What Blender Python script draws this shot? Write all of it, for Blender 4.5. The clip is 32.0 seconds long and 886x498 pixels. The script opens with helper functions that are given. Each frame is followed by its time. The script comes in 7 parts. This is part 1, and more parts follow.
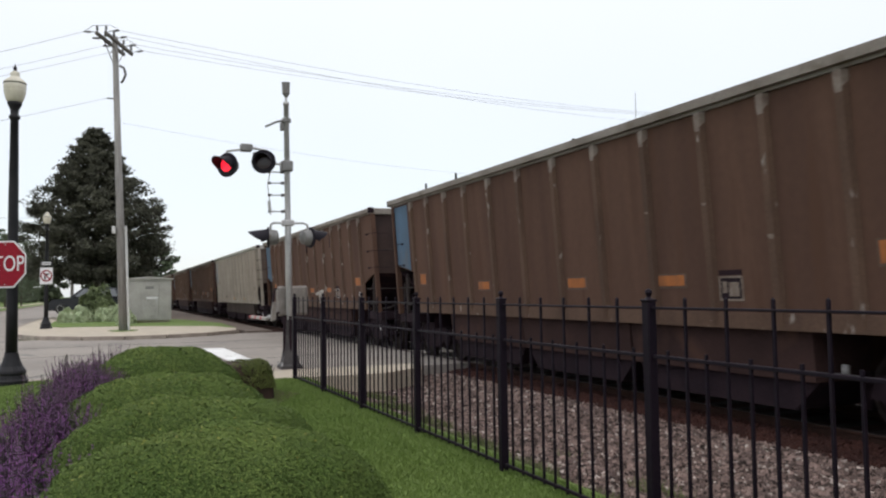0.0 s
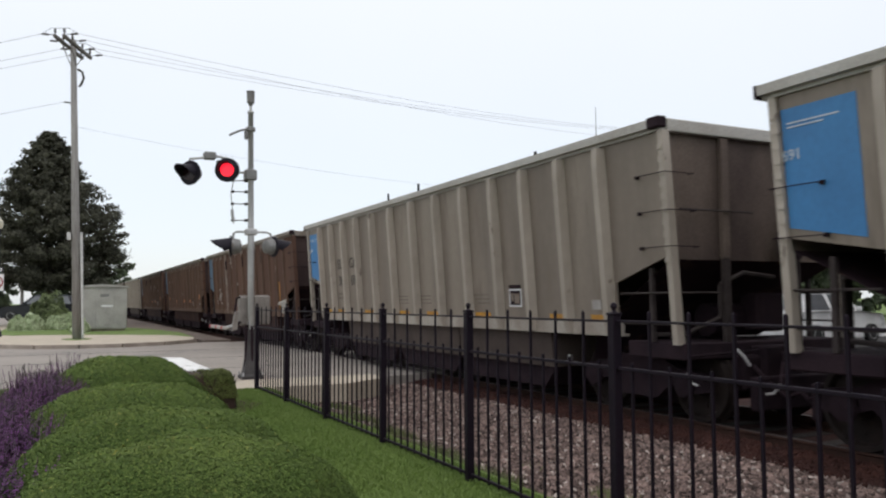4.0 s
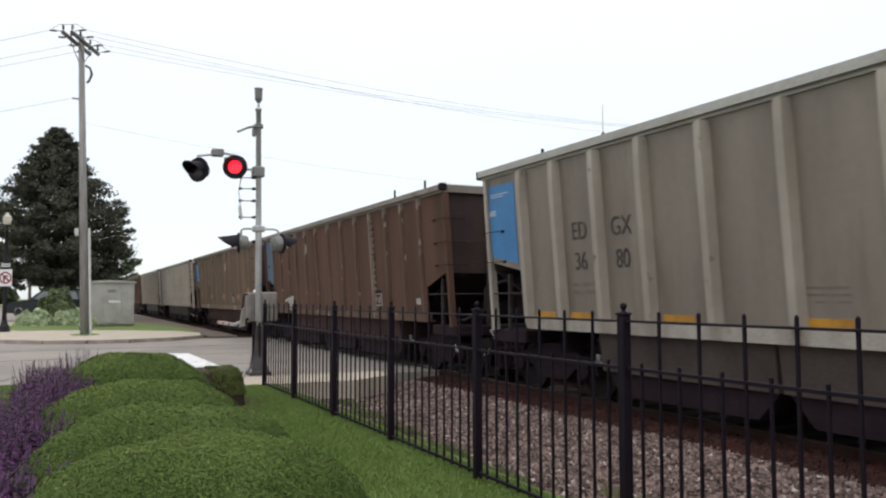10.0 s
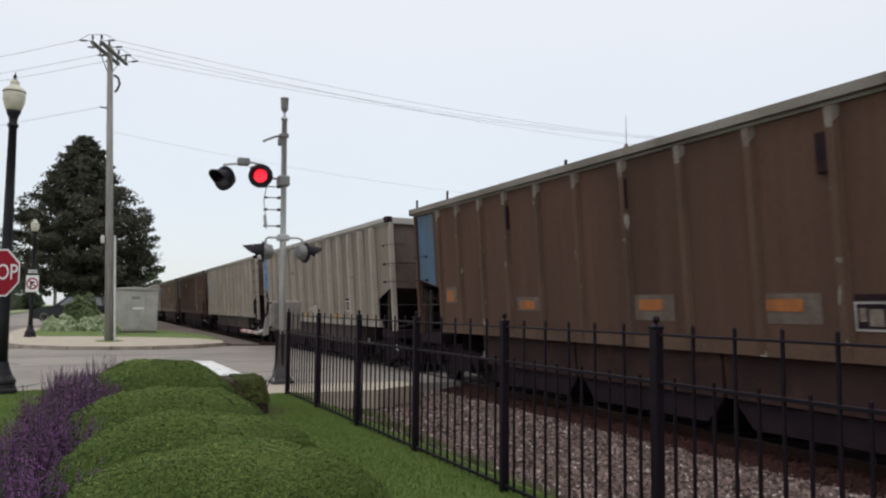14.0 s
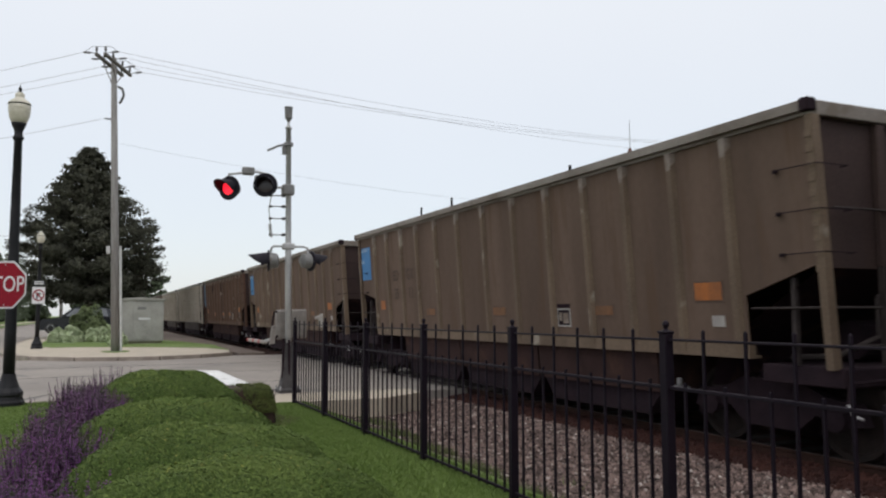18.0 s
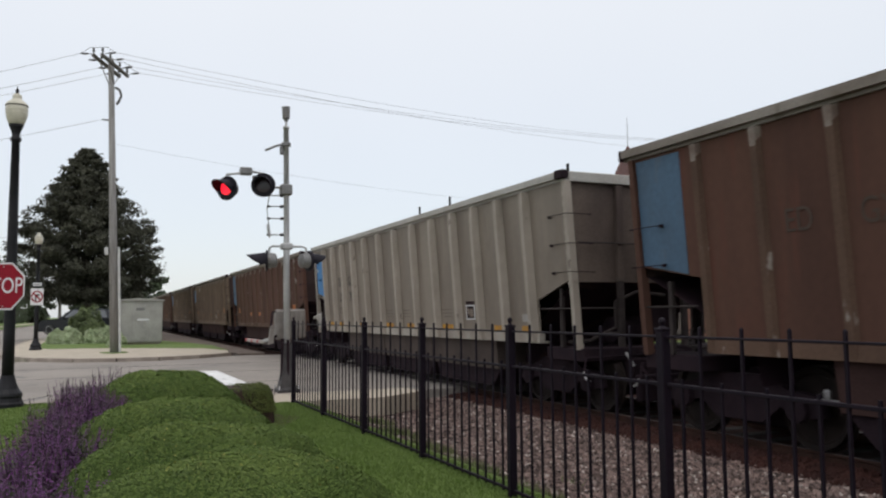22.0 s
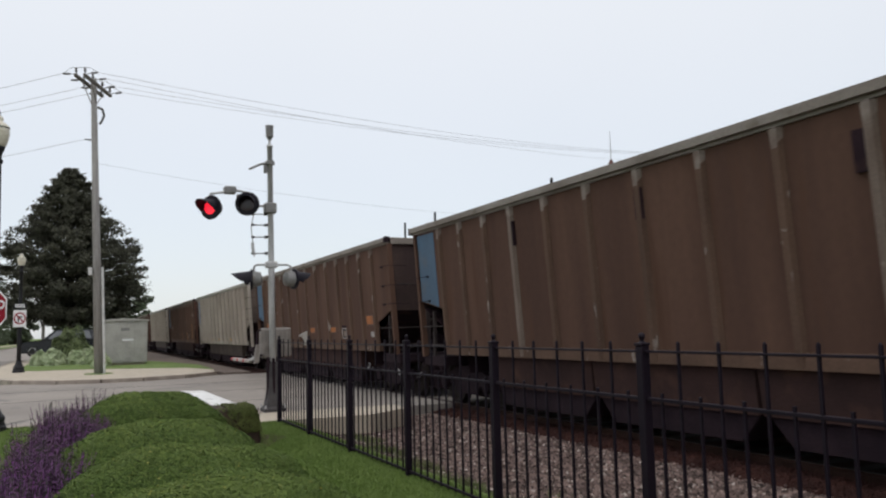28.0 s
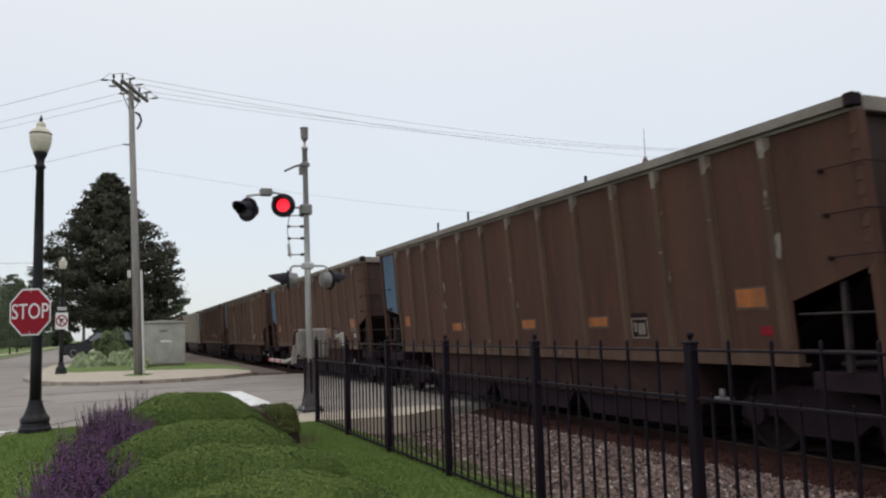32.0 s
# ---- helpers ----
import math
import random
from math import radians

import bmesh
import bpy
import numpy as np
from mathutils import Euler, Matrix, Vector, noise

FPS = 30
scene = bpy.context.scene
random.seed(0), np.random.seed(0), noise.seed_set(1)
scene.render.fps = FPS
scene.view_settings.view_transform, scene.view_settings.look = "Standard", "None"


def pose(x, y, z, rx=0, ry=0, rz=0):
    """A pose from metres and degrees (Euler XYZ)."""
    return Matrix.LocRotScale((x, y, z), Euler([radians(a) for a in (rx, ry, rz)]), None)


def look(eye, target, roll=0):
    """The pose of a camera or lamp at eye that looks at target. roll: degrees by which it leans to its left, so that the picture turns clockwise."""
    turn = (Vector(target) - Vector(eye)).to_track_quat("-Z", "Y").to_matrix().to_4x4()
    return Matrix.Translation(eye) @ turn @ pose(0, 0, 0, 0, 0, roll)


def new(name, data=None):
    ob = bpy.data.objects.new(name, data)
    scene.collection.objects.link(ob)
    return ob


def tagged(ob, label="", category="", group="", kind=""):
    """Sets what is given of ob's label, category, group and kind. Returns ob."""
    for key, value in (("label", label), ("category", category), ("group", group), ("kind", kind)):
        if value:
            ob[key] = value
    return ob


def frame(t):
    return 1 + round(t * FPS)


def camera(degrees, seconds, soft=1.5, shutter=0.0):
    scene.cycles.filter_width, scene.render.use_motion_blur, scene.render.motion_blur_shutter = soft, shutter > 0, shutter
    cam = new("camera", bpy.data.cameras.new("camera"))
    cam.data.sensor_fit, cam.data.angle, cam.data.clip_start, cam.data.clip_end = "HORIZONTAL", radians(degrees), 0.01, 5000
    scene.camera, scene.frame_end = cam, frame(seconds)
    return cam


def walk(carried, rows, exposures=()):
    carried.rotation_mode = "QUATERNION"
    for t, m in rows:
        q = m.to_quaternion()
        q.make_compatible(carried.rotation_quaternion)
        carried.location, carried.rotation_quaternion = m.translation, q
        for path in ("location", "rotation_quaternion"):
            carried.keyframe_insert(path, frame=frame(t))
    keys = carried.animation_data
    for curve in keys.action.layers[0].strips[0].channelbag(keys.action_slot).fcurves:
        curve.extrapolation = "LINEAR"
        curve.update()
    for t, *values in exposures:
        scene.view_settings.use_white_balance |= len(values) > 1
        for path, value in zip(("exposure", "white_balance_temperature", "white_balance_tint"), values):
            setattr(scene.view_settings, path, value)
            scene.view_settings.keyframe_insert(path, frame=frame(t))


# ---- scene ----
# ---- camera and its path ----
cam = camera(58.95, 32.0, soft=2.2, shutter=0.12)
walk(cam, [(t, pose(x, y, z, rx, ry, rz)) for t, x, y, z, rx, ry, rz in (
    (0, 0.205, -0.003, 1.409, 93.072, 0.858, -23.347),
    (0.5, 0.184, -0.031, 1.415, 93.075, 0.585, -23.672),
    (1, 0.19, -0.023, 1.419, 93.053, 0.534, -23.853),
    (1.5, 0.177, -0.041, 1.413, 93.105, 0.249, -24.197),
    (2, 0.182, -0.045, 1.411, 92.989, 0.14, -24.278),
    (2.5, 0.163, -0.028, 1.416, 92.876, 0.214, -23.624),
    (2.6, 0.152, -0.016, 1.42, 92.829, 0.151, -23.198),
    (2.7, 0.141, -0.003, 1.424, 92.883, 0.089, -21.605),
    (2.8, 0.13, 0.009, 1.428, 92.714, 0.026, -20.194),
    (2.9, 0.12, 0.022, 1.432, 92.592, -0.037, -18.776),
    (3, 0.109, 0.034, 1.436, 92.405, -0.099, -16.945),
    (3.1, 0.104, 0.046, 1.438, 92.508, 0.203, -15.264),
    (3.2, 0.099, 0.058, 1.439, 92.352, 0.505, -14.311),
    (3.3, 0.095, 0.069, 1.44, 92.276, 0.155, -14.077),
    (3.4, 0.09, 0.081, 1.441, 92.295, -0.196, -14.487),
    (3.5, 0.086, 0.093, 1.442, 92.289, -0.546, -16.324),
    (3.6, 0.09, 0.064, 1.438, 92.898, -0.36, -18.389),
    (3.7, 0.095, 0.035, 1.434, 93.333, -0.174, -20.414),
    (3.8, 0.099, 0.006, 1.43, 93.645, 0.012, -22.176),
    (3.9, 0.104, -0.023, 1.426, 93.791, 0.199, -24.559),
    (4, 0.109, -0.052, 1.422, 93.784, 0.385, -26.293),
    (4.5, 0.099, -0.047, 1.436, 94.278, 0.781, -26.428),
    (6.5, 0.08, 0.002, 1.43, 94.237, 0.683, -25.239),
    (7, 0.07, 0.013, 1.426, 94.219, 0.65, -25.057),
    (7.2, 0.069, -0.015, 1.429, 94.252, 1.241, -24.966),
    (7.4, 0.068, -0.042, 1.433, 94.673, 1.832, -25.931),
    (7.5, 0.068, -0.056, 1.435, 95.251, 2.128, -26.247),
    (7.6, 0.071, -0.043, 1.433, 94.922, 1.746, -26.826),
    (7.7, 0.073, -0.03, 1.432, 93.526, 1.363, -26.07),
    (7.8, 0.076, -0.016, 1.43, 93.147, 0.981, -25.833),
    (8, 0.081, 0.01, 1.427, 93.243, 0.216, -25.291),
    (8.2, 0.08, -0.001, 1.432, 92.911, 0.011, -25.392),
    (8.5, 0.078, -0.018, 1.44, 92.817, -0.296, -25.246),
    (9, 0.081, -0.055, 1.447, 93.649, -0.005, -25.976),
    (9.5, 0.082, -0.05, 1.443, 93.522, 0.176, -25.922),
    (10, 0.081, -0.053, 1.44, 93.522, 0.189, -25.881),
    (10.5, 0.061, -0.062, 1.443, 93.612, -0.21, -25.732),
    (11, 0.051, -0.079, 1.452, 93.982, -0.058, -25.646),
    (11.5, 0.054, -0.051, 1.459, 94.533, 0.167, -25.646),
    (12, 0.044, -0.078, 1.457, 94.854, 0.048, -25.5),
    (12.5, 0.037, -0.053, 1.451, 94.887, -0.082, -25.195),
    (13, 0.04, -0.042, 1.445, 94.811, -0.182, -24.918),
    (13.5, 0.037, -0.015, 1.442, 94.495, -0.314, -24.599),
    (14, 0.036, -0.005, 1.443, 94.272, -0.458, -24.434),
    (14.5, 0.038, -0.005, 1.449, 94.19, -0.412, -24.476),
    (16.5, 0.027, 0.02, 1.452, 94.498, -0.165, -24.081),
    (17, 0.029, 0.012, 1.453, 94.694, -0.097, -24.138),
    (17.5, 0.029, 0.012, 1.444, 94.784, -0.011, -24.13),
    (18, 0.028, 0.017, 1.446, 94.766, 0.203, -24.05),
    (18.5, 0.029, 0.019, 1.45, 94.968, -0.153, -24.243),
    (19, 0.031, 0.01, 1.448, 95.001, -0.016, -24.293),
    (19.5, 0.032, 0.007, 1.446, 94.828, -0.258, -24.306),
    (20, 0.036, 0.016, 1.442, 94.713, -0.001, -24.332),
    (20.5, 0.037, 0.023, 1.444, 94.627, 0.419, -24.185),
    (21, 0.03, 0.014, 1.447, 94.527, 0.48, -24.072),
    (21.5, 0.032, 0, 1.444, 94.649, 0.436, -24.126),
    (22, 0.03, -0.001, 1.441, 94.707, 0.541, -24.123),
    (22.5, 0.029, 0.006, 1.442, 94.669, 0.61, -24.077),
    (23, 0.029, -0.005, 1.442, 94.73, 0.777, -24.061),
    (23.5, 0.026, -0.012, 1.441, 94.749, 0.929, -23.956),
    (24, 0.038, 0.012, 1.438, 94.613, 0.927, -24.036),
    (24.5, 0.037, 0.01, 1.438, 94.592, 1.014, -24.083),
    (25, 0.038, 0.02, 1.439, 94.613, 0.941, -24.208),
    (25.5, 0.04, 0.01, 1.448, 94.623, 0.918, -24.286),
    (27.5, 0.046, -0.006, 1.457, 95.001, 0.581, -24.804),
    (27.9, 0.041, -0.047, 1.46, 95.672, 1.268, -25.168),
    (28, 0.04, -0.058, 1.461, 95.768, 1.44, -25.032),
    (28.5, 0.034, -0.022, 1.445, 95.518, 1.391, -24.184),
    (29, 0.027, -0.013, 1.444, 95.415, 1.527, -23.77),
    (29.5, 0.023, -0.006, 1.45, 95.441, 1.72, -23.536),
    (30, 0.018, 0.01, 1.451, 95.691, 1.831, -23.264),
    (30.5, 0.019, 0.009, 1.455, 95.679, 2.134, -23.098),
    (31, 0.01, 0.014, 1.454, 95.697, 1.895, -23.015),
    (31.5, 0.005, -0.003, 1.454, 95.876, 1.792, -22.902),
    (32, 0.001, 0.007, 1.461, 95.835, 1.761, -22.65),
)], exposures=((0.0, 0.2), (2.3, 0.22), (3.0, 0.27), (3.4, 0.26), (4.1, 0.12), (4.5, 0.08), (6.5, 0.0), (8.0, 0.0), (9.0, 0.17), (10.0, 0.28), (11.0, 0.05), (12.0, 0.02), (13.0, -0.06), (14.2, -0.02), (17.0, -0.02), (25.0, -0.03), (28.5, -0.05), (32.0, -0.09)))

# ---- sky and sun: a bright overcast day ----
world = bpy.data.worlds.new("overcast_sky")
scene.world = world
world.use_nodes = True
wn, wl = world.node_tree.nodes, world.node_tree.links
wn.clear()
w_out, w_bg = wn.new("ShaderNodeOutputWorld"), wn.new("ShaderNodeBackground")
w_sky = wn.new("ShaderNodeTexSky")
w_sky.sky_type, w_sky.sun_disc = "NISHITA", False
w_sky.sun_elevation, w_sky.sun_rotation = radians(52), radians(200)
w_tc, w_sep, w_ramp = wn.new("ShaderNodeTexCoord"), wn.new("ShaderNodeSeparateXYZ"), wn.new("ShaderNodeValToRGB")
w_noise, w_mixn, w_mix = wn.new("ShaderNodeTexNoise"), wn.new("ShaderNodeMix"), wn.new("ShaderNodeMix")
for k, (at, tone) in enumerate(((0.0, (0.66, 0.685, 0.725)), (0.36, (0.875, 0.885, 0.897)), (1.0, (1.24, 1.22, 1.21)))):
    el = w_ramp.color_ramp.elements[k] if k < 2 else w_ramp.color_ramp.elements.new(at)
    el.position, el.color = at, (*tone, 1)
w_noise.inputs["Scale"].default_value, w_noise.inputs["Detail"].default_value = 1.6, 4
w_mixn.data_type = w_mix.data_type = "RGBA"
w_mixn.blend_type = "SOFT_LIGHT"
w_mixn.inputs["Factor"].default_value = 0.28
w_mix.inputs["Factor"].default_value = 0.96
wl.new(w_tc.outputs["Generated"], w_sep.inputs[0])
wl.new(w_tc.outputs["Generated"], w_noise.inputs["Vector"])
wl.new(w_sep.outputs["Z"], w_ramp.inputs["Fac"])
wl.new(w_ramp.outputs["Color"], w_mixn.inputs["A"])
wl.new(w_noise.outputs["Fac"], w_mixn.inputs["B"])
wl.new(w_sky.outputs["Color"], w_mix.inputs["A"])
wl.new(w_mixn.outputs["Result"], w_mix.inputs["B"])
wl.new(w_mix.outputs["Result"], w_bg.inputs["Color"])
w_bg.inputs["Strength"].default_value = 0.92
wl.new(w_bg.outputs[0], w_out.inputs[0])
sun = new("sun", bpy.data.lights.new("sun", "SUN"))
sun.data.energy, sun.data.angle, sun.data.color = 0.5, radians(40), (1.0, 0.97, 0.92)
sun.matrix_world = look((0, 0, 60), (14, 20, 0))


# ---- materials ----
def mat(name, c1, c2=None, scale=4.0, rough=0.7, metal=0.0, bump=0.0, stretch=(1, 1, 1), fine=40.0, amount=0.35,
        island=0.0, spots=None, spot_scale=3.0, spot_at=0.62, emit=0.0, trans=0.0, rust=None, vary=False, spec=0.5):
    """A procedural surface: two tones in large patches, a fine grain over them, optional worn spots and streaks."""
    m = bpy.data.materials.new(name)
    m.use_nodes = True
    n, l = m.node_tree.nodes, m.node_tree.links
    b = n["Principled BSDF"]
    b.inputs["Roughness"].default_value, b.inputs["Metallic"].default_value = rough, metal
    b.inputs["Specular IOR Level"].default_value = spec
    if trans:
        b.inputs["Transmission Weight"].default_value = trans
    tc, mp = n.new("ShaderNodeTexCoord"), n.new("ShaderNodeMapping")
    mp.inputs["Scale"].default_value = stretch
    l.new(tc.outputs["Object"], mp.inputs["Vector"])
    if vary:  # each object gets its own stretch of the pattern
        oi, mul = n.new("ShaderNodeObjectInfo"), n.new("ShaderNodeMath")
        mul.operation = "MULTIPLY"
        mul.inputs[1].default_value = 60.0
        l.new(oi.outputs["Random"], mul.inputs[0])
        l.new(mul.outputs[0], mp.inputs["Location"])

    def noise_of(s, detail=5.0, src=None):
        t = n.new("ShaderNodeTexNoise")
        t.inputs["Scale"].default_value, t.inputs["Detail"].default_value = s, detail
        l.new((src or mp).outputs["Vector" if src is None else "Object"], t.inputs["Vector"])
        return t

    def mix(fac, a, bb, kind="MIX"):
        x = n.new("ShaderNodeMix")
        x.data_type, x.blend_type = "RGBA", kind
        for key, v in (("Factor", fac), ("A", a), ("B", bb)):
            if isinstance(v, (int, float)):
                x.inputs[key].default_value = v
            elif isinstance(v, tuple):
                x.inputs[key].default_value = (*v, 1)
            else:
                l.new(v, x.inputs[key])
        return x.outputs["Result"]

    def ramp(src, a, z):
        r = n.new("ShaderNodeMapRange")
        r.inputs["From Min"].default_value, r.inputs["From Max"].default_value = a, z
        l.new(src, r.inputs["Value"])
        return r.outputs["Result"]

    c2 = c2 or tuple(v * 0.75 for v in c1)
    big = noise_of(scale)
    col = mix(ramp(big.outputs["Fac"], 0.35, 0.65), c1, c2)
    small = noise_of(fine, 3.0, tc)
    col = mix(amount, col, small.outputs["Fac"], "OVERLAY")
    if spots:
        sp = noise_of(spot_scale, 6.0)
        col = mix(ramp(sp.outputs["Fac"], spot_at, spot_at + 0.06), col, spots)
    if rust:
        st = noise_of(2.2, 4.0)
        col = mix(ramp(st.outputs["Fac"], 0.56, 0.72), col, rust)
    if island:
        g = n.new("ShaderNodeNewGeometry")
        hsv = n.new("ShaderNodeHueSaturation")
        l.new(ramp(g.outputs["Random Per Island"], 0.0, 1.0), hsv.inputs["Value"])
        mr = hsv.inputs["Value"].links[0].from_node
        mr.inputs["To Min"].default_value, mr.inputs["To Max"].default_value = 1 - island, 1 + island
        l.new(col, hsv.inputs["Color"])
        col = hsv.outputs["Color"]
    l.new(col, b.inputs["Base Color"])
    if bump:
        bp = n.new("ShaderNodeBump")
        bp.inputs["Strength"].default_value, bp.inputs["Distance"].default_value = bump, 0.02
        l.new(small.outputs["Fac"], bp.inputs["Height"])
        l.new(bp.outputs["Normal"], b.inputs["Normal"])
    if emit:
        b.inputs["Emission Color"].default_value = (*c1, 1)
        b.inputs["Emission Strength"].default_value = emit
    return m


